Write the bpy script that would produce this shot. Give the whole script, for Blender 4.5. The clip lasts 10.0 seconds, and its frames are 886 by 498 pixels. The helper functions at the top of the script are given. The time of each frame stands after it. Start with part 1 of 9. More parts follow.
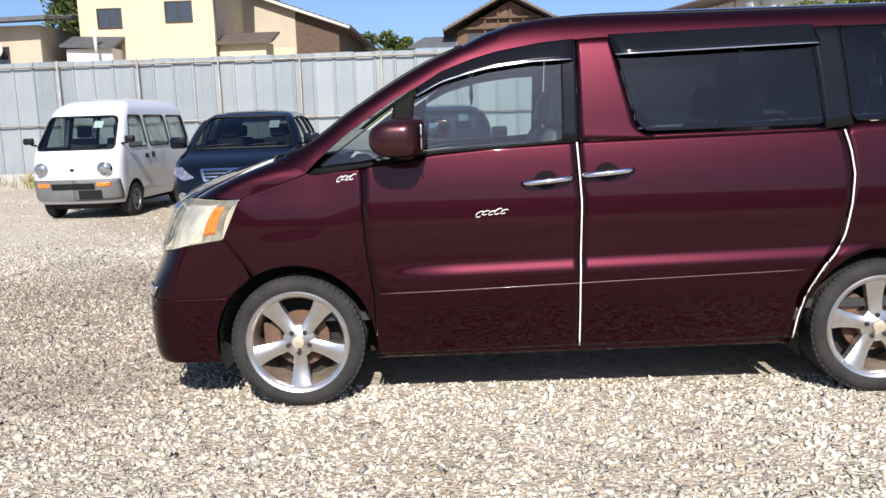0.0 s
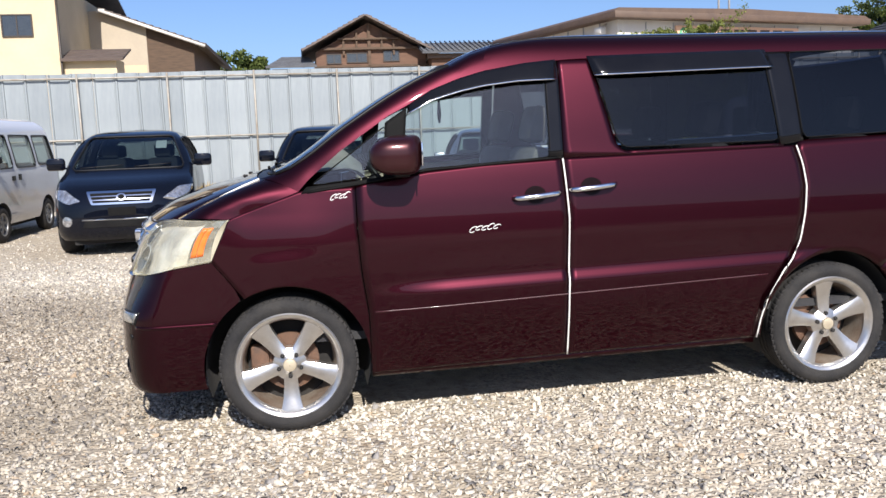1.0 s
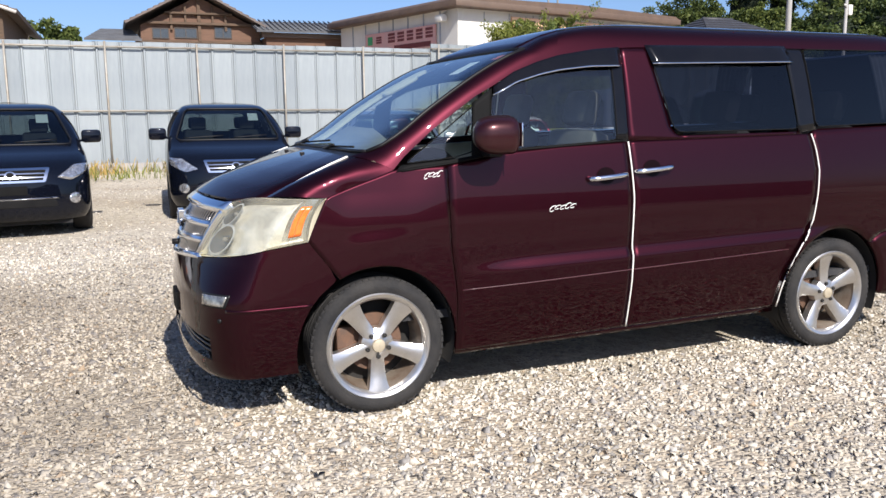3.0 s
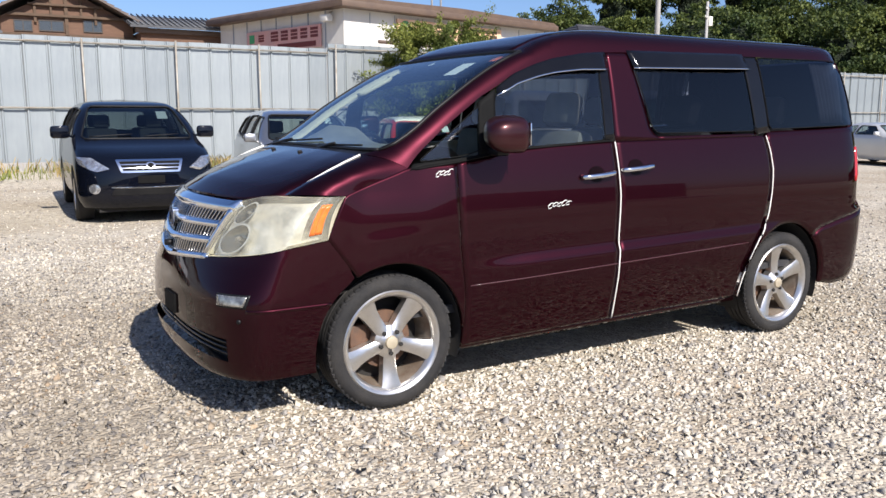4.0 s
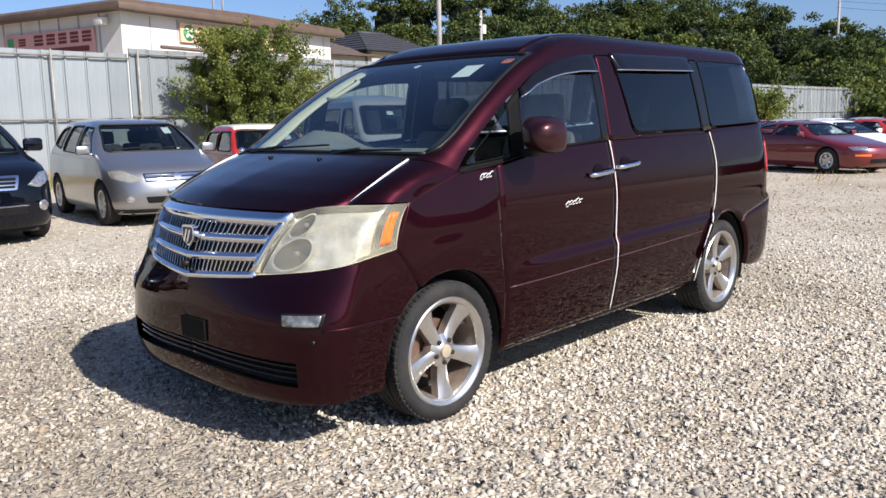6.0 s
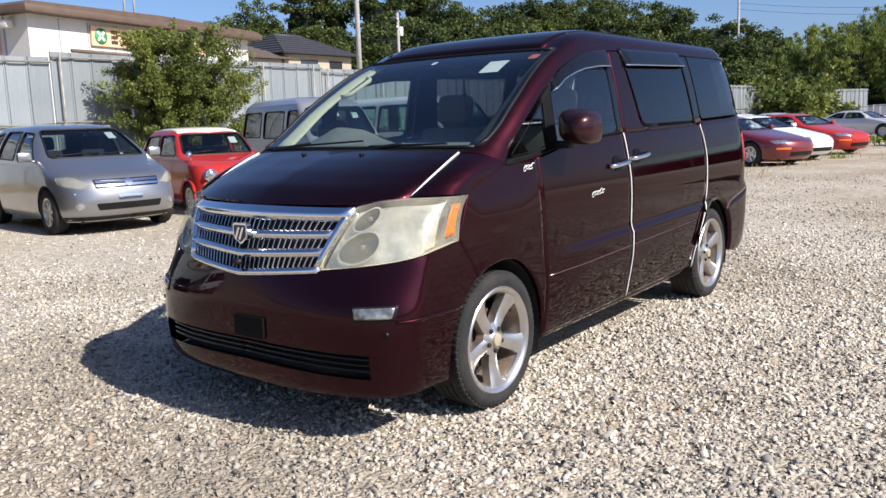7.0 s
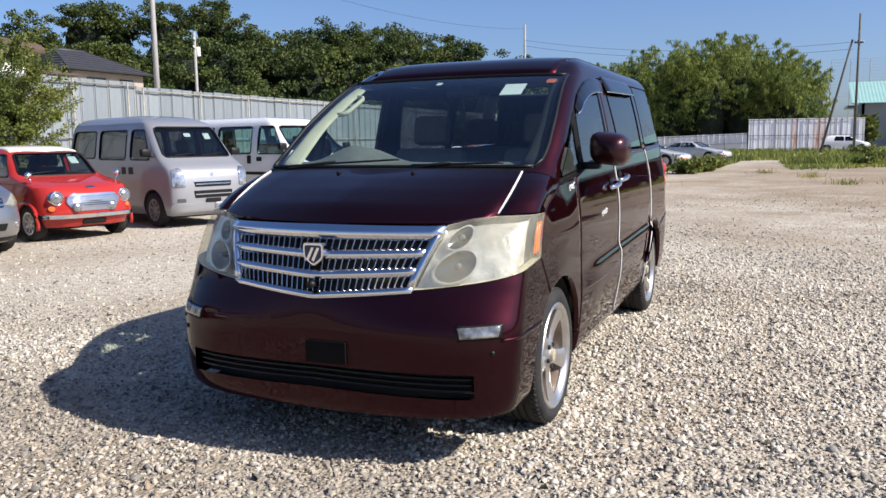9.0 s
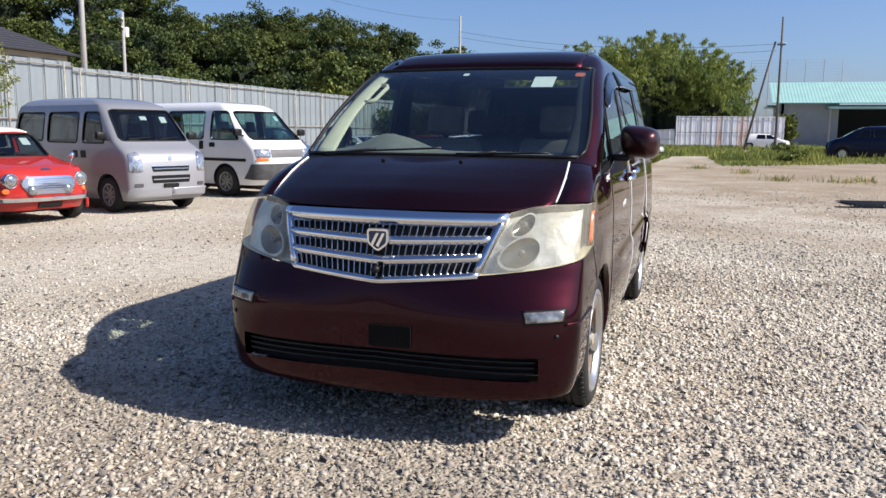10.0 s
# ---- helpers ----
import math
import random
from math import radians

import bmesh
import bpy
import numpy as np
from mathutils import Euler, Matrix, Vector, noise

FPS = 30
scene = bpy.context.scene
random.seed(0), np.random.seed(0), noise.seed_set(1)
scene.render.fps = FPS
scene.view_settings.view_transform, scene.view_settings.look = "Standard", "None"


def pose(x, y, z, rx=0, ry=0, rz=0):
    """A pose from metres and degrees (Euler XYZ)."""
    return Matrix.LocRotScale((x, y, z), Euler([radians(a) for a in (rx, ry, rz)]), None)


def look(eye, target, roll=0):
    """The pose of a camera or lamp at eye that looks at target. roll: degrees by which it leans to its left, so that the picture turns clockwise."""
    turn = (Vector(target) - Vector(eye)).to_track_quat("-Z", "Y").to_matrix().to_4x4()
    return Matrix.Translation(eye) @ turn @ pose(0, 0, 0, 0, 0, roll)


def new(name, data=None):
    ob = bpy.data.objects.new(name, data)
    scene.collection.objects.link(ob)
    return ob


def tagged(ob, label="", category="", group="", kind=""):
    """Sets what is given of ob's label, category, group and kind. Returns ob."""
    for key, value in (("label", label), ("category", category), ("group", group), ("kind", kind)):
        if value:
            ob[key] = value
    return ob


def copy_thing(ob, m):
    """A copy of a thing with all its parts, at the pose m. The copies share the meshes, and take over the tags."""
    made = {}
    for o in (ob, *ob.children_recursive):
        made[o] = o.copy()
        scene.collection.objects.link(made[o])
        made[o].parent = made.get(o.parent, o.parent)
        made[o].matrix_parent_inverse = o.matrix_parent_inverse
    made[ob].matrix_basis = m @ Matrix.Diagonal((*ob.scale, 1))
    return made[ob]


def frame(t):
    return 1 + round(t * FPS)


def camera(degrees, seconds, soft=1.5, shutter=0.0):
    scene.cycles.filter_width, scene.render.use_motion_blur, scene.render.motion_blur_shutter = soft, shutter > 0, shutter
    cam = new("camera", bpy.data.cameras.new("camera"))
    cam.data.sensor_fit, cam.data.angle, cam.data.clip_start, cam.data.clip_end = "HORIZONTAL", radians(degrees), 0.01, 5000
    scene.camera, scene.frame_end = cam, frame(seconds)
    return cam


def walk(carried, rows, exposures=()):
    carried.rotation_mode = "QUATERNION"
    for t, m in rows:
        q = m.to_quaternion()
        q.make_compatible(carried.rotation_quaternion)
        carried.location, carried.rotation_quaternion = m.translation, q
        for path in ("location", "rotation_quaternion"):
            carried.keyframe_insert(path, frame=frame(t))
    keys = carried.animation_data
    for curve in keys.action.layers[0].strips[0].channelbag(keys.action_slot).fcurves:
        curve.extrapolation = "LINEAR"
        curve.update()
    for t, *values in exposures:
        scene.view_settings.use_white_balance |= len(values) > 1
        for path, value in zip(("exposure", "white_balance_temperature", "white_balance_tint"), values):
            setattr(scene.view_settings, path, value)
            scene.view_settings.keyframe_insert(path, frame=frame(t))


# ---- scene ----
cam = camera(57.1, 10.0)
PATH = [
    (0, (0.832, -4.817, 1.421), (0.789, -2.842, 1.107), -1.9),
    (0.5, (0.502, -4.76, 1.442), (0.733, -2.801, 1.113), -2.8),
    (1, (0.146, -4.81, 1.429), (0.46, -2.854, 1.152), -2.0),
    (1.5, (-0.196, -4.759, 1.443), (0.228, -2.833, 1.108), -0.7),
    (2, (-0.558, -4.721, 1.442), (0.01, -2.834, 1.1), 0.4),
    (2.1, (-0.607, -4.702, 1.441), (-0.027, -2.819, 1.091), -0.2),
    (2.5, (-0.846, -4.65, 1.432), (-0.123, -2.813, 1.112), 0.2),
    (2.7, (-0.952, -4.594, 1.433), (-0.253, -2.749, 1.108), -0.4),
    (3.8, (-1.664, -4.364, 1.454), (-0.691, -2.647, 1.131), -0.3),
    (4, (-1.758, -4.302, 1.431), (-0.751, -2.604, 1.109), 0.1),
    (4.5, (-1.998, -4.096, 1.438), (-0.926, -2.437, 1.127), -0.8),
    (5, (-2.317, -3.955, 1.446), (-1.048, -2.435, 1.161), -0.5),
    (5.5, (-2.524, -3.721, 1.412), (-1.142, -2.312, 1.092), -1.4),
    (6, (-2.721, -3.447, 1.421), (-1.295, -2.08, 1.11), -1.0),
    (6.2, (-2.82, -3.357, 1.405), (-1.379, -2.004, 1.099), -0.3),
    (7.3, (-3.304, -2.866, 1.397), (-1.718, -1.689, 1.081), -2.1),
    (7.5, (-3.369, -2.756, 1.398), (-1.786, -1.575, 1.082), -1.0),
    (8, (-3.614, -2.498, 1.406), (-1.894, -1.519, 1.118), -2.2),
    (8.5, (-3.741, -2.197, 1.377), (-1.939, -1.375, 1.1), -2.2),
    (9, (-3.844, -1.897, 1.392), (-2.02, -1.12, 1.132), -0.8),
    (9.5, (-4.039, -1.606, 1.403), (-2.161, -0.976, 1.119), -0.2),
    (10, (-4.137, -1.376, 1.389), (-2.254, -0.765, 1.105), 0.5),
]
walk(cam, [(t, look(eye, target, roll)) for t, eye, target, roll in PATH], exposures=((0, 0.7, 6250, 13), (10, 0.66, 6250, 13)))

# ---- world, sun, exposure ----
SUN_DIR = Vector((0.06, -1.22, 1.0)).normalized()
world = bpy.data.worlds.new("sky")
scene.world = world
world.use_nodes = True
_wn = world.node_tree.nodes
_bg = _wn["Background"]
_sky = _wn.new("ShaderNodeTexSky")
_sky.sky_type = "NISHITA"
_sky.sun_disc = False
_sky.sun_elevation = math.asin(SUN_DIR.z)
_sky.sun_rotation = math.atan2(SUN_DIR.x, SUN_DIR.y)
_sky.air_density, _sky.dust_density, _sky.ozone_density = 0.9, 1.4, 4.0
_tint = _wn.new("ShaderNodeMix")
_tint.data_type, _tint.blend_type = "RGBA", "MULTIPLY"
_tint.inputs[0].default_value = 1.0
_tint.inputs[7].default_value = (0.94, 1.0, 1.15, 1)
world.node_tree.links.new(_sky.outputs[0], _tint.inputs[6])
world.node_tree.links.new(_tint.outputs[2], _bg.inputs[0])
_bg.inputs[1].default_value = 0.078
sun = new("sun", bpy.data.lights.new("sun", "SUN"))
sun.data.energy, sun.data.angle, sun.data.color = 5.0, radians(0.5), (1.0, 0.935, 0.83)
sun.matrix_world = look(SUN_DIR * 50, (0, 0, 0))

# ---- materials ----
def mat(name, c1, c2=None, scale=3.0, rough=0.5, metal=0.0, bump=0.0, bscale=60.0, coat=0.0, coat_rough=0.04,
        detail=4.0, rough_var=0.1, island=0.0, obj_random=0.0, stretch=(1, 1, 1), spec=0.5):
    """A surface with colour varied at a broad and a fine scale, varied gloss and fine relief."""
    m = bpy.data.materials.new(name)
    m.use_nodes = True
    nt = m.node_tree
    b = nt.nodes["Principled BSDF"]
    c2 = c2 or tuple(c * 0.8 for c in c1)
    co = nt.nodes.new("ShaderNodeTexCoord")
    mp = nt.nodes.new("ShaderNodeMapping")
    mp.inputs["Scale"].default_value = stretch
    nt.links.new(co.outputs["Object"], mp.inputs[0])
    n1 = nt.nodes.new("ShaderNodeTexNoise")
    n1.inputs["Scale"].default_value, n1.inputs["Detail"].default_value = scale, detail
    n2 = nt.nodes.new("ShaderNodeTexNoise")
    n2.inputs["Scale"].default_value, n2.inputs["Detail"].default_value = scale * 9, 3
    nt.links.new(mp.outputs[0], n1.inputs[0])
    nt.links.new(mp.outputs[0], n2.inputs[0])
    av = nt.nodes.new("ShaderNodeMath")
    av.operation = "MULTIPLY_ADD"
    av.inputs[1].default_value = 0.35
    nt.links.new(n2.outputs[0], av.inputs[0])
    nt.links.new(n1.outputs[0], av.inputs[2])
    rp = nt.nodes.new("ShaderNodeMapRange")
    rp.inputs[1].default_value, rp.inputs[2].default_value = 0.45, 0.9
    nt.links.new(av.outputs[0], rp.inputs[0])
    fac = rp.outputs[0]
    if island or obj_random:
        if island:
            g = nt.nodes.new("ShaderNodeNewGeometry").outputs["Random Per Island"]
        else:
            g = nt.nodes.new("ShaderNodeObjectInfo").outputs["Random"]
        k = nt.nodes.new("ShaderNodeMix")
        k.inputs[0].default_value = island or obj_random
        nt.links.new(fac, k.inputs[2])
        nt.links.new(g, k.inputs[3])
        fac = k.outputs[0]
    mx = nt.nodes.new("ShaderNodeMix")
    mx.data_type = "RGBA"
    mx.inputs[6].default_value, mx.inputs[7].default_value = (*c1, 1), (*c2, 1)
    nt.links.new(fac, mx.inputs[0])
    nt.links.new(mx.outputs[2], b.inputs["Base Color"])
    rr = nt.nodes.new("ShaderNodeMapRange")
    rr.inputs[3].default_value, rr.inputs[4].default_value = max(0.02, rough - rough_var * rough), min(1, rough + rough_var * rough)
    nt.links.new(n1.outputs[0], rr.inputs[0])
    nt.links.new(rr.outputs[0], b.inputs["Roughness"])
    b.inputs["Metallic"].default_value = metal
    b.inputs["Specular IOR Level"].default_value = spec
    if coat:
        b.inputs["Coat Weight"].default_value, b.inputs["Coat Roughness"].default_value = coat, coat_rough
    if bump:
        nb = nt.nodes.new("ShaderNodeTexNoise")
        nb.inputs["Scale"].default_value, nb.inputs["Detail"].default_value = bscale, 4
        nt.links.new(mp.outputs[0], nb.inputs[0])
        bp = nt.nodes.new("ShaderNodeBump")
        bp.inputs["Strength"].default_value, bp.inputs["Distance"].default_value = min(1, bump), 0.01
        nt.links.new(nb.outputs[0], bp.inputs["Height"])
        nt.links.new(bp.outputs[0], b.inputs["Normal"])
    return m


def glass_mat(name, tint, ior=1.5, gloss=0.02, power=4.2):
    """Thin pane: tinted see-through with a mirror gloss that grows at grazing angles."""
    m = bpy.data.materials.new(name)
    m.use_nodes = True
    nt = m.node_tree
    out = nt.nodes["Material Output"]
    nt.nodes.remove(nt.nodes["Principled BSDF"])
    tr = nt.nodes.new("ShaderNodeBsdfTransparent")
    tr.inputs[0].default_value = (*tint, 1)
    gl = nt.nodes.new("ShaderNodeBsdfGlossy")
    gl.inputs["Roughness"].default_value = gloss
    lw = nt.nodes.new("ShaderNodeLayerWeight")
    lw.inputs[0].default_value = 0.5
    pw = nt.nodes.new("ShaderNodeMath")
    pw.operation = "POWER"
    pw.inputs[1].default_value = power
    nt.links.new(lw.outputs["Facing"], pw.inputs[0])
    f0 = 2.0 * ((ior - 1) / (ior + 1)) ** 2
    fr = nt.nodes.new("ShaderNodeMath")
    fr.operation = "MULTIPLY_ADD"
    fr.inputs[1].default_value, fr.inputs[2].default_value = 1 - f0, f0
    nt.links.new(pw.outputs[0], fr.inputs[0])
    mx = nt.nodes.new("ShaderNodeMixShader")
    nt.links.new(fr.outputs[0], mx.inputs[0])
    nt.links.new(tr.outputs[0], mx.inputs[1])
    nt.links.new(gl.outputs[0], mx.inputs[2])
    nt.links.new(mx.outputs[0], out.inputs[0])
    return m


def paint(name, c, flake=0.6, rough=0.35):
    return mat(name, c, tuple(v * 0.93 for v in c), scale=1.5, rough=rough, metal=flake, coat=1.0, coat_rough=0.03, rough_var=0.05, spec=0.5 if flake else 0.0)


M_MAROON = paint("maroon_pearl_paint", (0.033, 0.0054, 0.0098), 0.93, 0.41)
_p = M_MAROON.node_tree.nodes["Principled BSDF"]
_p.inputs["Coat IOR"].default_value, _p.inputs["Coat Roughness"].default_value = 1.28, 0.025
_p.inputs["Specular IOR Level"].default_value = 0.0
_p.inputs["Specular Tint"].default_value = (0.35, 0.22, 0.23, 1)
M_MIRROR = mat("faded_maroon_paint", (0.042, 0.0095, 0.0115), (0.034, 0.0075, 0.009), 4, 0.34, metal=0.6, coat=0.4, coat_rough=0.12, spec=0.3)
M_WHITE = paint("white_paint", (0.78, 0.78, 0.77), 0.0, 0.4)
M_BLACKP = paint("black_paint", (0.003, 0.004, 0.008), 0.0, 0.5)
M_BLACKP.node_tree.nodes["Principled BSDF"].inputs["Coat Weight"].default_value = 0.7
M_GLOSSB = mat("gloss_black_plastic", (0.004, 0.004, 0.005), (0.006, 0.006, 0.007), 6, 0.09, spec=0.3)
M_RUBBER = mat("black_rubber_seal", (0.004, 0.004, 0.004), (0.007, 0.007, 0.007), 8, 0.7, spec=0.1)
M_AGEDW = paint("aged_white_paint", (0.58, 0.59, 0.61), 0.0, 0.4)
M_SILVER = paint("silver_paint", (0.35, 0.355, 0.365), 0.85, 0.36)
M_SILVER2 = paint("warm_silver_paint", (0.31, 0.312, 0.325), 0.4, 0.45)
M_SILVER2.node_tree.nodes["Principled BSDF"].inputs["Coat IOR"].default_value = 1.3
M_RED = paint("red_paint", (0.38, 0.028, 0.023), 0.0, 0.35)
M_PALES = paint("pale_silver_paint", (0.56, 0.56, 0.55), 0.35, 0.42)
M_DKRED = paint("dark_red_paint", (0.16, 0.012, 0.014), 0.3, 0.35)
M_BLUE = paint("navy_paint", (0.004, 0.006, 0.026), 0.0, 0.4)
M_BLUE.node_tree.nodes["Principled BSDF"].inputs["Coat Weight"].default_value = 0.5
M_CREAM = paint("cream_roof_paint", (0.75, 0.72, 0.62), 0.0, 0.4)
M_TYRE = mat("tyre_rubber", (0.014, 0.014, 0.015), (0.034, 0.032, 0.03), 9, 0.85, bump=0.25, bscale=120, spec=0.3)
M_BLACK = mat("black_plastic", (0.006, 0.006, 0.007), (0.012, 0.012, 0.012), 6, 0.45, bump=0.05, bscale=200, spec=0.22)
M_DARK = mat("dark_underbody", (0.012, 0.012, 0.012), (0.02, 0.018, 0.016), 4, 0.9)
M_GREYPL = mat("grey_plastic", (0.1, 0.102, 0.105), (0.13, 0.13, 0.13), 6, 0.6)
M_CHROME = mat("chrome", (0.75, 0.77, 0.8), (0.7, 0.71, 0.73), 5, 0.09, metal=1.0)
M_ALLOY = mat("machined_alloy", (0.62, 0.61, 0.59), (0.52, 0.5, 0.47), 14, 0.3, metal=0.9, stretch=(1, 1, 1))
M_STEELW = mat("steel_wheel", (0.3, 0.3, 0.3), (0.22, 0.22, 0.22), 12, 0.45, metal=0.7)
M_BRAKE = mat("rusty_brake", (0.16, 0.085, 0.05), (0.09, 0.06, 0.045), 20, 0.7, metal=0.4)
M_LAMP = mat("lamp_clear", (0.42, 0.43, 0.43), (0.2, 0.21, 0.22), 22, 0.12, metal=0.7, coat=1)
M_CLEARLAMP = mat("bright_lamp", (0.9, 0.9, 0.86), (0.3, 0.31, 0.31), 11, 0.22, metal=0.5, bump=0.8, bscale=11, detail=1.5)
M_ORANGE = mat("amber_lens", (0.85, 0.2, 0.03), (0.7, 0.13, 0.015), 40, 0.25, coat=1)
M_REDLENS = mat("red_lens", (0.45, 0.01, 0.01), (0.35, 0.008, 0.008), 20, 0.2, coat=1)
M_PLATE = mat("plate_dark", (0.01, 0.01, 0.01), (0.016, 0.016, 0.016), 8, 0.5, spec=0.2)
M_CARLAMP = mat("clear_car_lamp", (0.62, 0.63, 0.65), (0.26, 0.26, 0.27), 20, 0.12, metal=0.75, coat=1, detail=2)
M_DKGREY = mat("dark_grey_plastic", (0.05, 0.05, 0.052), (0.08, 0.08, 0.08), 6, 0.6, spec=0.3)
M_PAPER = mat("paper_white", (0.8, 0.82, 0.8), (0.72, 0.76, 0.75), 20, 0.7)
M_SEAT = mat("seat_cloth_grey", (0.13, 0.122, 0.108), (0.09, 0.086, 0.078), 12, 0.9, bump=0.1, bscale=300)
M_DARKSEAT = mat("seat_cloth_dark", (0.02, 0.02, 0.023), (0.035, 0.035, 0.035), 12, 0.9)
G_CLEAR = glass_mat("clear_glass", (0.84, 0.91, 0.88))
G_SCREEN = glass_mat("windscreen_glass", (0.74, 0.83, 0.79), power=4.0)
G_CAR = glass_mat("car_screen_glass", (0.58, 0.65, 0.63))
G_DEEP = glass_mat("deep_screen_glass", (0.36, 0.42, 0.42))
G_DARK = glass_mat("privacy_glass", (0.12, 0.13, 0.155), ior=1.34)
G_TINT = glass_mat("tinted_glass", (0.74, 0.82, 0.81))


# ---- mesh helpers ----
def part(name, bm, material, parent=None, label="", smooth=None):
    """Links a bmesh as one mesh object under a thing or a part."""
    me = bpy.data.meshes.new(name)
    if smooth is None:
        smooth = 40
    if smooth:
        for f in bm.faces:
            f.smooth = True
        for e in bm.edges:
            if len(e.link_faces) == 2 and e.calc_face_angle(0) > radians(smooth):
                e.smooth = False
    bm.to_mesh(me)
    bm.free()
    me.materials.append(material)
    ob = new(name, me)
    ob.parent = parent
    if label:
        ob["label"] = label
    return ob


def thing(name, m, label, category, group="", kind=""):
    """An Empty at a thing's base."""
    ob = new(name)
    ob.empty_display_size = 0.2
    ob.matrix_world = m
    return tagged(ob, label, category, group, kind)


def box(bm, lo, hi, bevel=0.0, m=None):
    """Adds a box, bevelled on request."""
    lo, hi = Vector(lo), Vector(hi)
    r = bmesh.ops.create_cube(bm, size=1)
    c, s = (lo + hi) / 2, hi - lo
    vs = r["verts"]
    for v in vs:
        v.co = Vector((v.co.x * s.x, v.co.y * s.y, v.co.z * s.z)) + c
    if bevel:
        es = list({e for v in vs for e in v.link_edges})
        o = bmesh.ops.bevel(bm, geom=es, offset=bevel, segments=2, affect="EDGES", profile=0.5)
        vs = list({v for f in o["faces"] for v in f.verts} | {v for v in vs if v.is_valid})
    if m is not None:
        for v in vs:
            v.co = m @ v.co
    return vs


def boxes(*specs, bevel=0.0):
    bm = bmesh.new()
    for lo, hi in specs:
        box(bm, lo, hi, bevel)
    return bm


def tube(bm, pts, r, n=8, closed=False, ends=True):
    """A round bar along points; r is one radius or one a point."""
    pts = [Vector(p) for p in pts]
    rs = r if isinstance(r, (list, tuple)) else [r] * len(pts)
    rings = []
    for i, p in enumerate(pts):
        a = pts[i - 1] if i or closed else p
        b = pts[(i + 1) % len(pts)] if i < len(pts) - 1 or closed else p
        d = (b - a).normalized()
        up = Vector((0, 0, 1)) if abs(d.z) < 0.9 else Vector((1, 0, 0))
        s = d.cross(up).normalized()
        u = s.cross(d)
        rings.append([bm.verts.new(p + rs[i] * (math.cos(k * math.tau / n) * s + math.sin(k * math.tau / n) * u)) for k in range(n)])
    for i in range(len(rings) if closed else len(rings) - 1):
        A, B = rings[i], rings[(i + 1) % len(rings)]
        for k in range(n):
            bm.faces.new((A[k], A[(k + 1) % n], B[(k + 1) % n], B[k]))
    if ends and not closed:
        bm.faces.new(rings[0][::-1])
        bm.faces.new(rings[-1])
    return bm


def lathe(bm, profile, n=48, axis="y", centre=(0, 0, 0), flip=False):
    """Turns a profile of (radius, offset along the axis) into a round body."""
    c = Vector(centre)
    rings = []
    for r, o in profile:
        ring = []
        for k in range(n):
            t = k * math.tau / n
            a, b = r * math.cos(t), r * math.sin(t)
            p = Vector((a, o, b)) if axis == "y" else (Vector((o, a, b)) if axis == "x" else Vector((a, b, o)))
            ring.append(bm.verts.new(c + p))
        rings.append(ring)
    for A, B in zip(rings, rings[1:]):
        for k in range(n):
            q = (A[k], A[(k + 1) % n], B[(k + 1) % n], B[k])
            bm.faces.new(q[::-1] if flip else q)
    return rings


def prism(bm, poly, lo, hi, axis="y"):
    """A prism over a polygon in (x, z) along y, in (y, z) along x, or in (x, y) along z."""
    def at(p, o):
        return Vector((p[0], o, p[1])) if axis == "y" else (Vector((o, p[0], p[1])) if axis == "x" else Vector((p[0], p[1], o)))
    a = [bm.verts.new(at(p, lo)) for p in poly]
    b = [bm.verts.new(at(p, hi)) for p in poly]
    fs = [bm.faces.new(a), bm.faces.new(b[::-1])]
    n = len(poly)
    for i in range(n):
        fs.append(bm.faces.new((a[i], b[i], b[(i + 1) % n], a[(i + 1) % n])))
    bmesh.ops.recalc_face_normals(bm, faces=fs)
    return a + b


def rounded(poly, r, k=4):
    """Polygon with rounded corners; r is one radius or one a corner."""
    out, n = [], len(poly)
    for i, p in enumerate(poly):
        ri = r[i] if isinstance(r, (list, tuple)) else r
        p0, p, p1 = Vector(poly[i - 1]), Vector(p), Vector(poly[(i + 1) % n])
        d0, d1 = (p0 - p), (p1 - p)
        q = min(ri, d0.length * 0.45, d1.length * 0.45)
        if q < 1e-4:
            out.append(tuple(p))
            continue
        a, b = p + d0.normalized() * q, p + d1.normalized() * q
        for j in range(k + 1):
            t = j / k
            out.append(tuple((1 - t) ** 2 * a + 2 * t * (1 - t) * p + t * t * b))
    return out


def resample(line, n):
    """n + 1 points at even steps along a polyline."""
    P = np.array(line, float)
    d = np.r_[0, np.cumsum(np.linalg.norm(np.diff(P, axis=0), axis=1))]
    t = np.linspace(0, d[-1], n + 1)
    return np.stack([np.interp(t, d, P[:, k]) for k in range(P.shape[1])], 1)


def coons(bottom, top, left, right, nu, nv):
    """Grid of points between four border lines (left and right run upwards)."""
    B, T, L, R = resample(bottom, nu), resample(top, nu), resample(left, nv), resample(right, nv)
    u, v = np.linspace(0, 1, nu + 1)[:, None, None], np.linspace(0, 1, nv + 1)[None, :, None]
    return ((1 - v) * B[:, None] + v * T[:, None] + (1 - u) * L[None] + u * R[None]
            - ((1 - u) * (1 - v) * B[0] + u * (1 - v) * B[-1] + (1 - u) * v * T[0] + u * v * T[-1]))


